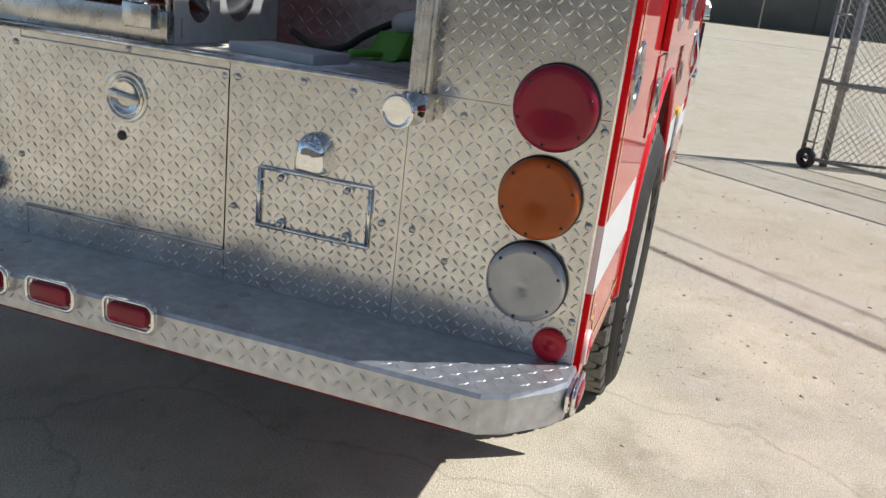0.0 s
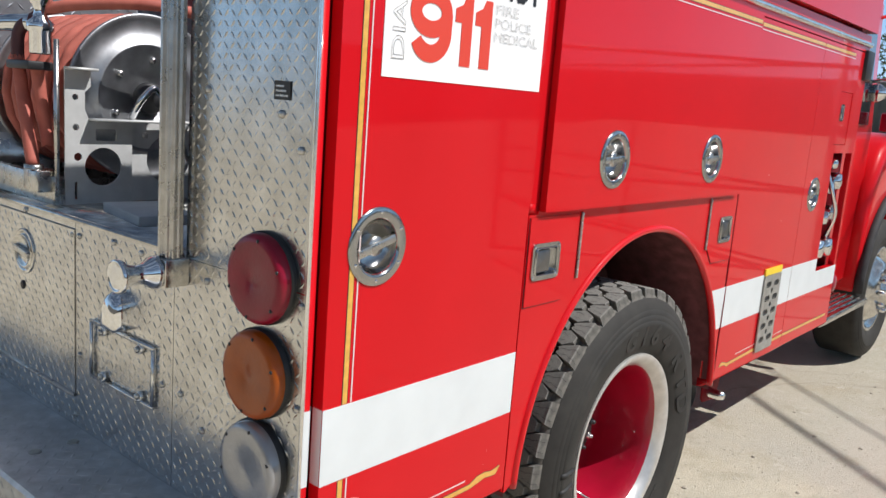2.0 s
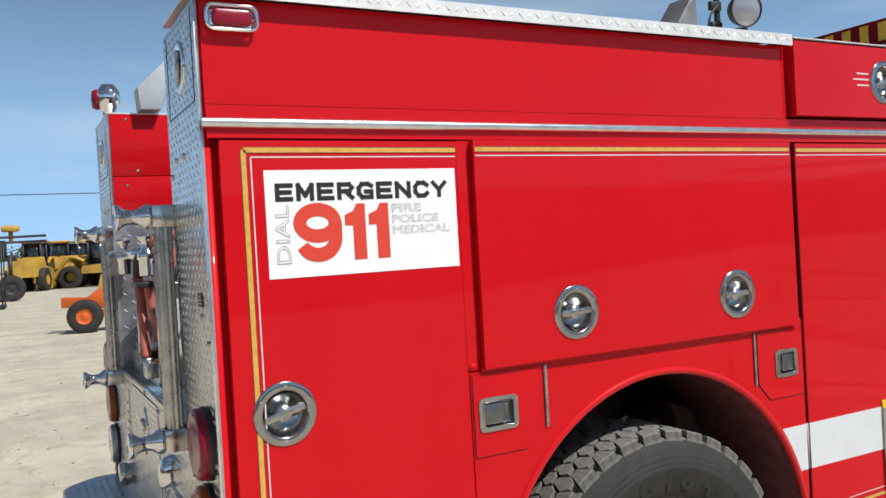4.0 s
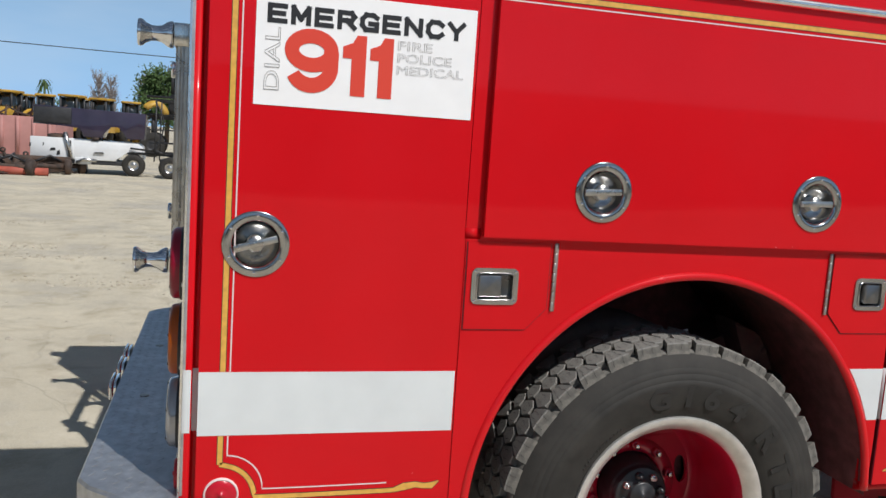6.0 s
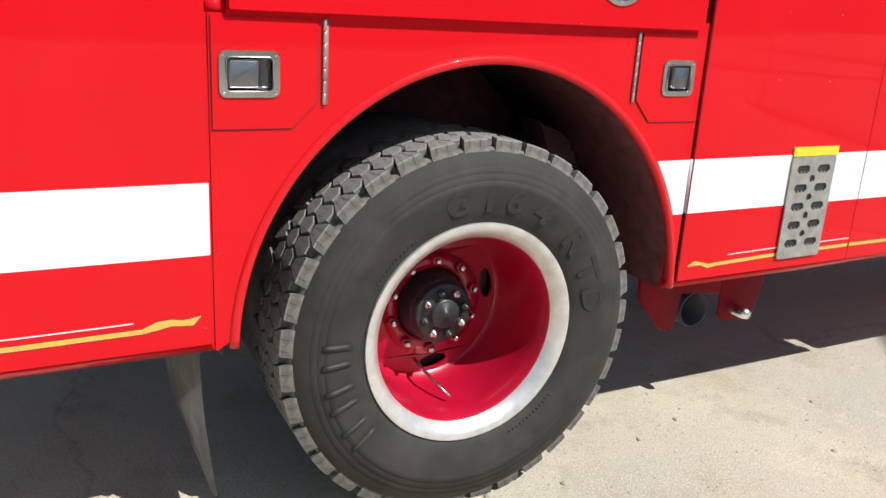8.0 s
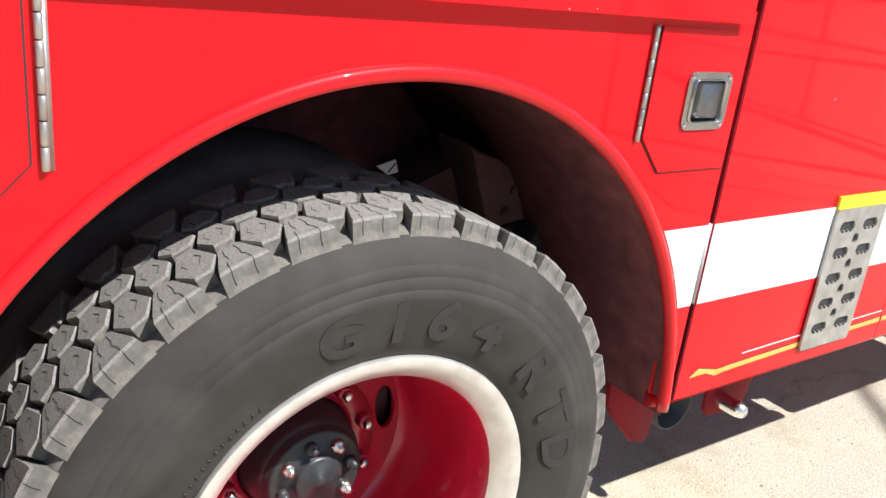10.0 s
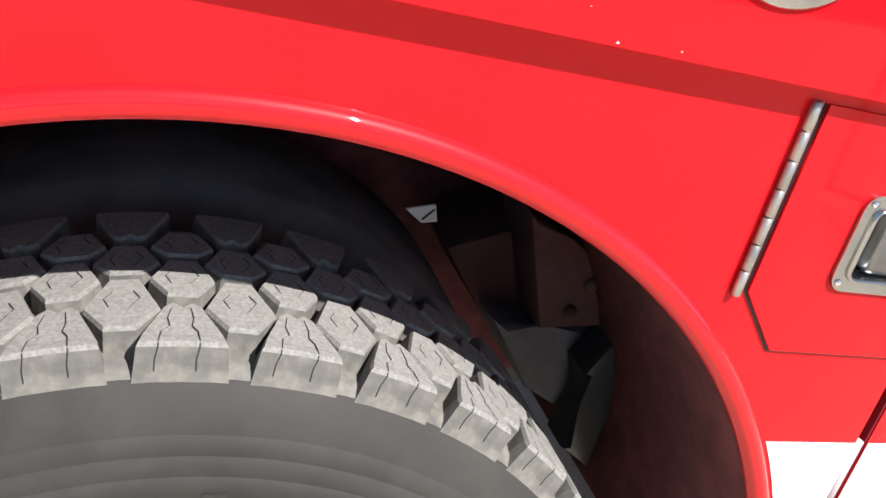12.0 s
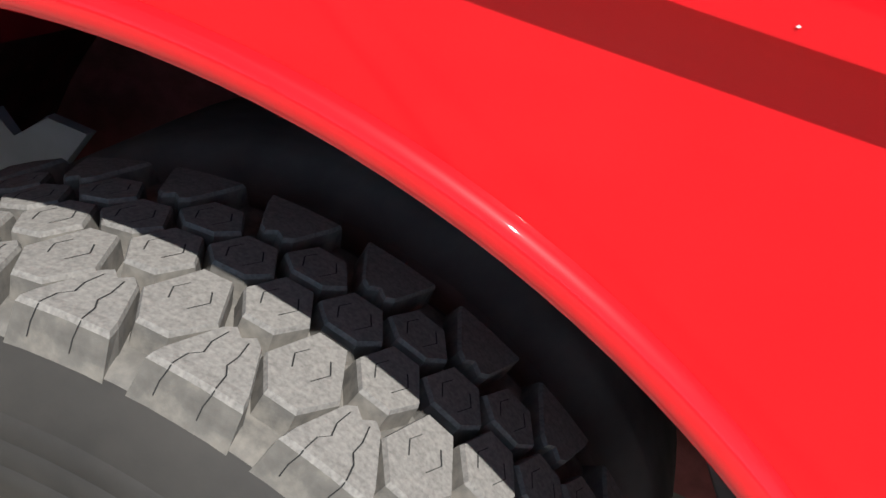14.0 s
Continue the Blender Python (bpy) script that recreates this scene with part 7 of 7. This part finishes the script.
lathe(bm, [(0.05, 0), (0.05, 0.02), (0, 0.03)], Matrix.Translation((-0.18, -0.5, 0.68)) @ SIDE, 12)
for k in range(4):
    box(bm, 0.28, 0.50, -0.52, -0.5, 0.22 + k * 0.07, 0.25 + k * 0.07)
part("fittings", bm, BLACK_STEEL, orange)


def loader(at, turn, size=1.0):
    t = thing("wheel_loader", "yellow wheel loader with a black-framed cab", "loader", "parked wheel loaders", at, turn)
    bm = bmesh.new()
    slab(bm, [(-2.6, 0.9), (-2.5, 2.0), (-0.9, 2.15), (-0.7, 1.5), (0.8, 1.4), (0.9, 0.9)], -0.85, 0.85, side, 0.06)
    part("engine_cover", bm, YELLOW_MACHINE, t)
    bm = bmesh.new()
    for x in (-0.60, 0.45):
        for y in (-0.52, 0.52):
            box(bm, x - 0.06, x + 0.06, y - 0.05, y + 0.05, 1.4, 3.1)
    box(bm, -0.80, 0.65, -0.75, 0.75, 1.3, 1.5)
    part("cab_frame", bm, BLACK_STEEL, t)
    bm = bmesh.new()
    box(bm, -0.56, 0.41, -0.50, 0.50, 1.5, 3.02)
    part("cab_glass", bm, GLASS_DARK, t)
    bm = bmesh.new()
    box(bm, -0.75, 0.60, -0.66, 0.66, 3.05, 3.20, 0.05)
    part("cab_roof", bm, YELLOW_MACHINE, t)
    bm = bmesh.new()
    for y in (-0.45, 0.45):
        tube(bm, curve_points([(0.7, y, 1.7), (1.6, y, 2.0), (2.3, y, 1.2), (2.7, y, 0.6)], 5), 0.13, 6)
    part("lift_arm", bm, YELLOW_MACHINE, t)
    bm = bmesh.new()
    slab(bm, [(2.6, 0.1), (3.5, 0.05), (3.3, 0.25), (2.95, 0.45), (2.75, 1.2), (2.6, 1.1)], -1.35, 1.35, side, 0.02)
    part("bucket", bm, YELLOW_MACHINE, t)
    for x in (-1.6, 1.5):
        for y in (-0.95, 0.95):
            simple_wheel(t, x, y, 0.72, 0.72, 0.5, YELLOW_MACHINE)
    bm = bmesh.new()
    tube(bm, [(-1.6, 0.3, 2.1), (-1.6, 0.3, 2.8)], 0.06, 8)
    part("exhaust", bm, BLACK_STEEL, t)
    return t


first = loader((5.6, 31.0, 0), 165)
for k in [*range(18), *range(24, 31)]:
    copy_thing(first, pose(-28.0 + 1.22 * k + 0.25 * (k % 3), 57 + 3.4 * (k % 3), 0, 0, 0, 70 + 31 * (k % 4)))

sprayer = thing("crop_sprayer", "tall crop sprayer with a black-framed cab and yellow roof", "machine", at=(-1.85, 43.0, 0))
x0, x1 = -0.72, 0.72
bm = bmesh.new()
for x in (x0, x1):
    for y in (-0.7, 0.7):
        box(bm, x - 0.06, x + 0.06, y - 0.06, y + 0.06, 3.1, 4.55)
box(bm, x0 - 0.08, x1 + 0.08, -0.8, 0.8, 2.98, 3.18)
box(bm, -0.04, 0.04, -0.76, -0.70, 3.18, 4.5)
part("cab_frame", bm, BLACK_STEEL, sprayer)
bm = bmesh.new()
box(bm, x0 + 0.1, x1 - 0.1, -0.66, 0.66, 3.2, 4.5)
part("cab_glass", bm, GLASS_DARK, sprayer)
bm = bmesh.new()
box(bm, x0 - 0.12, x1 + 0.12, -0.85, 0.85, 4.54, 4.70, 0.06)
part("cab_roof", bm, YELLOW_MACHINE, sprayer)
bm = bmesh.new()
box(bm, -0.9, 1.5, -0.6, 0.9, 2.2, 2.9, 0.08)
box(bm, -1.9, 1.9, -0.2, 0.2, 1.9, 2.2, 0.04)
for x in (-1.6, 1.6):
    box(bm, x - 0.09, x + 0.09, -0.75, -0.55, 0.9, 2.2)
    box(bm, x - 0.09, x + 0.09, 0.55, 0.75, 0.9, 2.2)
part("chassis_body", bm, BLACK_STEEL, sprayer, "dark high-clearance chassis")
bm = bmesh.new()
fen = [(-1.5 + 0.66 * math.cos(radians(a)), 2.15 + 0.66 * math.sin(radians(a))) for a in range(0, 151, 15)]
slab(bm, fen + [(-1.5 + 0.36 * math.cos(radians(a)), 2.15 + 0.36 * math.sin(radians(a))) for a in range(150, -1, -15)], -1.2, -0.5, side)
part("wheel_cover", bm, YELLOW_MACHINE, sprayer, "curved yellow wheel cover")
bm = bmesh.new()
box(bm, 1.3, 2.1, -1.0, -0.2, 3.3, 3.6, 0.12)
box(bm, 1.6, 1.8, -0.7, -0.5, 2.8, 3.3)
part("tank", bm, YELLOW_MACHINE, sprayer, "yellow tank end")
for z in (2.75, 3.0):
    bm = bmesh.new()
    tube(bm, [(-1.9, -1.1, z), (3.2, -1.1, z + 0.05)], 0.06, 6)
    part("boom", bm, BLACK_STEEL, sprayer, "long dark spray boom")
for x in (-1.6, 1.6):
    simple_wheel(sprayer, x, -0.9, 0.62, 0.62, 0.36, BLACK_STEEL)
    simple_wheel(sprayer, x, 0.9, 0.62, 0.62, 0.36, BLACK_STEEL)

# trees far behind
def tree(name, label, at, h, crown, leaf, seed, count=2600, spread=1.0, bare=False):
    r = random.Random(seed)
    t = thing(name, label, "tree", "", at)
    bm = bmesh.new()
    tube(bm, [(0, 0, 0), (0.05, 0.03, h * 0.3), (0.02, -0.05, h * 0.6), (0, 0, h * 0.92)], [h * 0.03, h * 0.024, h * 0.014, h * 0.004], 7)
    ends = []
    for k in range(20 if not bare else 90):
        z = h * r.uniform(0.25 if not bare else 0.1, 0.85)
        a = r.uniform(0, 6.28)
        l = crown * (r.uniform(0.5, 0.95) if not bare else r.uniform(0.3, 0.6)) * (1.1 - z / h * 0.5)
        rise = l * (0.5 if not bare else 1.6)
        e = Vector((l * math.cos(a), l * math.sin(a), z + rise))
        mid = Vector((0.5 * e.x, 0.5 * e.y, z + rise * 0.35))
        tube(bm, [(0, 0, z), mid, e], [h * 0.01, h * 0.006, h * 0.002], 5)
        ends.append((mid, e))
        for j in range(3 if not bare else 8):
            b = mid.lerp(e, r.random())
            tube(bm, [b, b + Vector((r.gauss(0, 0.14), r.gauss(0, 0.14), r.uniform(0.1, 0.35))) * crown], [h * 0.003, h * 0.001], 4)
    part("trunk", bm, TWIG if bare else BARK, t)
    if leaf:
        vs, fs = [], []
        for k in range(count):
            mid, e = r.choice(ends)
            c = mid.lerp(e, r.uniform(0.2, 1.1)) + Vector((r.gauss(0, 0.2), r.gauss(0, 0.2), r.gauss(0, 0.16))) * crown
            s = crown * r.uniform(0.03, 0.07)
            u = Vector((r.gauss(0, 1), r.gauss(0, 1), r.gauss(0, 1))).normalized() * s
            w = u.orthogonal().normalized() * s * 0.6
            b = len(vs)
            vs += [c - u, c + w, c + u, c - w]
            fs.append((b, b + 1, b + 2, b + 3))
        me = bpy.data.meshes.new("crown")
        me.from_pydata([tuple(v) for v in vs], [], fs)
        me.materials.append(leaf)
        ob = new("crown", me)
        ob.parent = t
    return t


tree("leafy_tree", "dense green tree behind the parked machines", (-5.1, 78, 0), 7.6, 2.6, LEAF, 3, count=9000)
for k, (x, y, h) in enumerate(((-12.6, 90, 6.9), (-11.4, 90, 6.6), (-8.3, 90, 7.0), (-24, 92, 5.2))):
    tree("bare_poplar", "bare upright poplar in the distance", (x, y, 0), h, 1.7, None, 20 + k, bare=True)
palm = thing("palm_tree", "thin tall palm in the distance", "tree", "", (-17.7, 90, 0))
bm = bmesh.new()
tube(bm, [(0, 0, 0), (0.1, 0, 2.6), (0, 0, 5.3)], [0.16, 0.12, 0.10], 8)
part("trunk", bm, BARK, palm)
bm = bmesh.new()
for k in range(26):
    a = 2.4 * k
    up = 0.9 - 0.07 * k
    pts = [Vector((0.2 * j * math.cos(a), 0.2 * j * math.sin(a), 5.3 + up * 0.24 * j - 0.065 * j * j)) for j in range(5)]
    for p, q in zip(pts, pts[1:]):
        d = Vector((-math.sin(a), math.cos(a), 0)) * 0.07
        bm.faces.new([bm.verts.new(v) for v in (p - d, p + d, q + d * 0.7, q - d * 0.7)])
part("fronds", bm, LEAF, palm)
hedge = [(-40 + 7 * k, 100 + 4 * (k % 3), 2.1 + 0.5 * (k % 4)) for k in range(12)]
for k, (x, y, h) in enumerate(hedge):
    tree("shrub_tree", "low green tree on the horizon", (x, y, 0), h, 2.8, LEAF, 60 + k, count=900)

line = thing("power_line", "thin black overhead power line", "cable")
bm = bmesh.new()
tube(bm, [(-70 + 10 * k, 66 + 0.3 * k, 7.9 - 0.9 * math.sin(math.pi * k / 14)) for k in range(15)], 0.035, 5)
part("wire", bm, CABLE, line)
def utility_pole(x, y, h):
    p = thing("utility_pole", "brown wooden utility pole carrying a cable", "pole", "utility poles", (x, y, 0))
    bm = bmesh.new()
    tube(bm, [(0, 0, 0), (0, 0, h * 0.5), (0, 0, h)], [0.15, 0.13, 0.11], 12)
    part("shaft", bm, BARK, p)
    bm = bmesh.new()
    box(bm, -0.9, 0.9, -0.06, 0.06, h - 0.5, h - 0.36, 0.01)
    part("crossarm", bm, BARK, p)


utility_pole(-70, 66, 8.0)
utility_pole(70, 70.2, 8.0)
# overhead service cables whose shadows cross the yard
for dx, r in ((0.0, 0.022), (0.55, 0.012)):
    over = thing("service_cable", "black overhead cable above the yard", "cable")
    bm = bmesh.new()
    o = Vector((3.04 + dx, -0.57, 0)) + Vector((0.39, -0.70, 1.0)) * 6.0
    d = Vector((0.64, 0.765, 0.0))
    tube(bm, [o + d * s for s in (-16, -8, 0, 8, 16)], r, 6)
    part("wire", bm, CABLE, over)
    for s in (-16, 16) if dx == 0 else ():
        utility_pole(o.x + d.x * s + 0.07, o.y + d.y * s + 0.1, o.z + 0.12)

# ================= beyond the front of the truck =================
bm = bmesh.new()
box(bm, 40, 40.3, -40, 60, 0, 3.80)
box(bm, 39.94, 40.36, -40, 60, 3.80, 3.90)
for k in range(25):
    box(bm, 39.93, 40.0, -40 + 4 * k, -39.6 + 4 * k, 1.2, 3.80)
structure("wall_far", bm, WALL_FAR, "long dark grey boundary wall behind the road", "wall", smooth=None)
bm = bmesh.new()
for k in range(-40, 60):
    z = 1.33 + 0.03 * ((k * 7) % 5) / 5
    box(bm, 38.3, 39.9, k, k + 1.0, 1.2, z)
structure("verge", bm, GRASS, "narrow grass strip along the wall", "grass", smooth=None)
bm = bmesh.new()
for k in range(10):
    z = ground_height(26.4)
    box(bm, 26.35, 26.49, -40 + 10 * k, -30 + 10 * k, z - 0.02, z + 0.008)
structure("road_line", bm, CAR_WHITE, "faded white line painted across the road", "road marking", smooth=None)
for k, (y, h) in enumerate(((-3, 6.5), (9, 7.2), (17, 6.0), (26, 7.5))):
    tree("street_tree", "thinly leaved tree behind the wall", (44, y, 1.3), h * 0.75, 1.8, LEAF, 40 + k, count=1200)
pole = thing("street_pole", "thin grey steel pole behind the wall", "pole", "", (38.0, -1.2, 1.3))
bm = bmesh.new()
tube(bm, [(0, 0, 0), (0, 0, 5)], 0.04, 8)
part("shaft", bm, GALV, pole)


def pickup(name, label, at, turn, paint):
    t = thing(name, label, "pickup", "", at, turn)
    bm = bmesh.new()
    arc1 = [(-1.55 + 0.42 * math.cos(radians(a)), 0.36 + 0.42 * math.sin(radians(a))) for a in range(20, 165, 18)]
    arc2 = [(1.65 + 0.42 * math.cos(radians(a)), 0.36 + 0.42 * math.sin(radians(a))) for a in range(20, 165, 18)]
    slab(bm, [(-2.6, 0.45)] + arc1[::-1] + arc2[::-1] + [(2.6, 0.45), (2.62, 0.85), (2.45, 1.05), (1.25, 1.18), (-2.55, 1.18)], -0.9, 0.9, side, 0.06)
    part("body", bm, paint, t)
    bm = bmesh.new()
    slab(bm, [(-1.05, 1.15), (1.2, 1.15), (0.55, 1.75), (-0.85, 1.78)], -0.78, 0.78, side, 0.06)
    part("cabin", bm, GLASS_DARK, t)
    bm = bmesh.new()
    slab(bm, [(-0.9, 1.74), (0.55, 1.72), (0.5, 1.80), (-0.85, 1.82)], -0.76, 0.76, side, 0.02)
    for x in (-0.95, -0.1):
        box(bm, x, x + 0.09, -0.80, -0.77, 1.15, 1.76)
    part("roof", bm, paint, t)
    for x in (-1.55, 1.65):
        for y in (-0.82, 0.82):
            simple_wheel(t, x, y, 0.36, 0.36, 0.24, CHROME_WORN)
    bm = bmesh.new()
    box(bm, 2.58, 2.68, -0.88, 0.88, 0.42, 0.62, 0.02)
    part("bumper", bm, CHROME_WORN, t)
    for y in (-0.65, 0.65):
        bm = bmesh.new()
        box(bm, 2.55, 2.63, y - 0.17, y + 0.17, 0.78, 0.95, 0.02)
        part("headlamp", bm, LENS_CLEAR, t)
    bm = bmesh.new()
    box(bm, 2.58, 2.63, -0.42, 0.42, 0.74, 0.95, 0.01)
    part("grille", bm, BLACK, t)
    return t


pickup("silver_pickup", "silver pickup parked by the boundary wall", (31.5, 3.1, 1.0), -139, CAR_SILVER)
tan = pickup("work_pickup", "pale pickup with a pipe rack parked on the road", (32.4, 8.4, 1.0), -172, CAR_SILVER)
bm = bmesh.new()
for x in (-2.3, -1.2):
    for y in (-0.75, 0.75):
        tube(bm, [(x, y, 1.15), (x, y, 2.15)], 0.03, 6)
for y in (-0.75, 0.75):
    tube(bm, [(-2.5, y, 2.15), (0.9, y, 2.15)], 0.03, 6)
tube(bm, [(-2.3, -0.75, 1.2), (-1.2, -0.75, 2.1)], 0.025, 6)
part("pipe_rack", bm, GALV, tan, "steel pipe rack")

# ================= chain-link gate =================
def chain_panel(o, along, length, height, parent, cell=0.075, r=0.0022):
    bm = bmesh.new()
    up = Vector((0, 0, 1))
    n = int((length + height) / cell)
    for k in range(n + 1):
        for s in (1, -1):
            u0 = k * cell - (height if s > 0 else 0)
            a, b = (u0, 0.0), (u0 + height, height)
            if s < 0:
                a, b = (u0, 0.0), (u0 - height, height)
            lo = max(0.0, (0 - a[0]) / (b[0] - a[0])) if b[0] > a[0] else max(0.0, (length - a[0]) / (b[0] - a[0]))
            hi = min(1.0, (length - a[0]) / (b[0] - a[0])) if b[0] > a[0] else min(1.0, (0 - a[0]) / (b[0] - a[0]))
            if hi <= lo:
                continue
            p = [o + along * (a[0] + (b[0] - a[0]) * f) + up * (a[1] + (b[1] - a[1]) * f) for f in (lo, hi)]
            tube(bm, p, r, 3, cap=False)
    ob = finish("chain_link", bm, WIRE, parent, "galvanised chain-link mesh", None)
    ob["kind"] = "stuff"


gate = thing("chain_link_gate", "rolling chain-link gate with galvanised pipe frame", "gate")
g0, gd = Vector((8.2, -1.18, 0)), Vector((-0.62, -0.785, 0)).normalized()
bm = bmesh.new()
lean = Vector((0.02, -0.02, 0))
H = 2.25
tube(bm, [g0 + Vector((0, 0, 0.10)), g0 + lean + Vector((0, 0, H))], 0.024, 10)
tube(bm, [g0 + gd * 3.6 + Vector((0, 0, 0.10)), g0 + gd * 3.6 + Vector((0, 0, H))], 0.024, 10)
for z in (0.12, 0.95, H):
    tube(bm, [g0 + Vector((0, 0, z)), g0 + gd * 3.6 + Vector((0, 0, z))], 0.021, 10)
tube(bm, [g0 + gd * 0.12 + Vector((0, 0, 0.12)), g0 + gd * 0.12 + Vector((0, 0, H))], 0.010, 8)
part("gate_frame", bm, GALV, gate)
for k in range(6):
    bm = bmesh.new()
    tube(bm, [g0 + Vector((-0.03, 0, 0.3 + 0.34 * k)), g0 + gd * 0.16 + Vector((0, 0, 0.3 + 0.34 * k))], 0.012, 6)
    part("tension_band", bm, GALV, gate)
bm = bmesh.new()
lathe(bm, [(0.05, 0.03), (0.10, 0.03), (0.115, 0.015), (0.115, -0.015), (0.10, -0.03), (0.05, -0.03)], Matrix.Translation(g0 + gd * 0.06 + Vector((0, 0, 0.115))) @ Matrix.Rotation(math.atan2(gd.y, gd.x), 4, "Z") @ SIDE, 20)
part("gate_wheel", bm, BLACK_RUBBER, gate, "black rubber gate wheel")
chain_panel(g0 + Vector((0, 0, 0.12)), gd, 3.6, H - 0.12, gate)
post = thing("gate_post", "galvanised gate post with a latch collar", "fence post", "", (0, 0, 0))
p0 = Vector((8.50, -1.46, 0))
bm = bmesh.new()
tube(bm, [p0, p0 + Vector((0, 0, 2.6))], 0.045, 12)
part("shaft", bm, GALV, post)
bm = bmesh.new()
tube(bm, [p0 + Vector((-0.10, 0.02, 0.92)), p0 + Vector((0.05, 0.02, 0.92))], 0.03, 8)
lathe(bm, [(0.07, 0.04), (0.07, -0.04), (0.05, -0.04)], Matrix.Translation(p0 + Vector((0, 0, 0.9))), 14)
part("latch_collar", bm, GALV, post)
fence = thing("chain_link_fence", "chain-link fence running away from the gate post", "fence")
fd = Vector((0.35, -0.94, 0)).normalized()
bm = bmesh.new()
tube(bm, [p0 + Vector((0, 0, 0.93)), p0 + fd * 7 + Vector((0, 0, 0.93))], 0.024, 8)
tube(bm, [p0 + Vector((0, 0, 2.3)), p0 + fd * 7 + Vector((0, 0, 2.3))], 0.022, 8)
tube(bm, [p0 + Vector((0, 0, 0.06)), p0 + fd * 7 + Vector((0, 0, 0.06))], 0.018, 8)
part("rail", bm, GALV, fence)
for k in (1, 2):
    bm = bmesh.new()
    tube(bm, [p0 + fd * 3.2 * k, p0 + fd * 3.2 * k + Vector((0, 0, 2.4))], 0.03, 10)
    part("post", bm, GALV, fence)
chain_panel(p0 + Vector((0, 0, 0.06)), fd, 7.0, 2.24, fence, 0.09, 0.0026)

# unseen plain walls, added behind the camera to darken reflections and low sky light
bm = bmesh.new()
box(bm, -45, 40, -22.4, -22.0, 0, 3.4)
structure("unseen_wall_south", bm, WALL_FAR, "unseen dark wall added for reflections", "wall", smooth=None)
bm = bmesh.new()
box(bm, -14.4, -14.0, -22, 16, 0, 4.2)
structure("unseen_wall_west", bm, WALL_FAR, "unseen dark wall added for reflections", "wall", smooth=None)
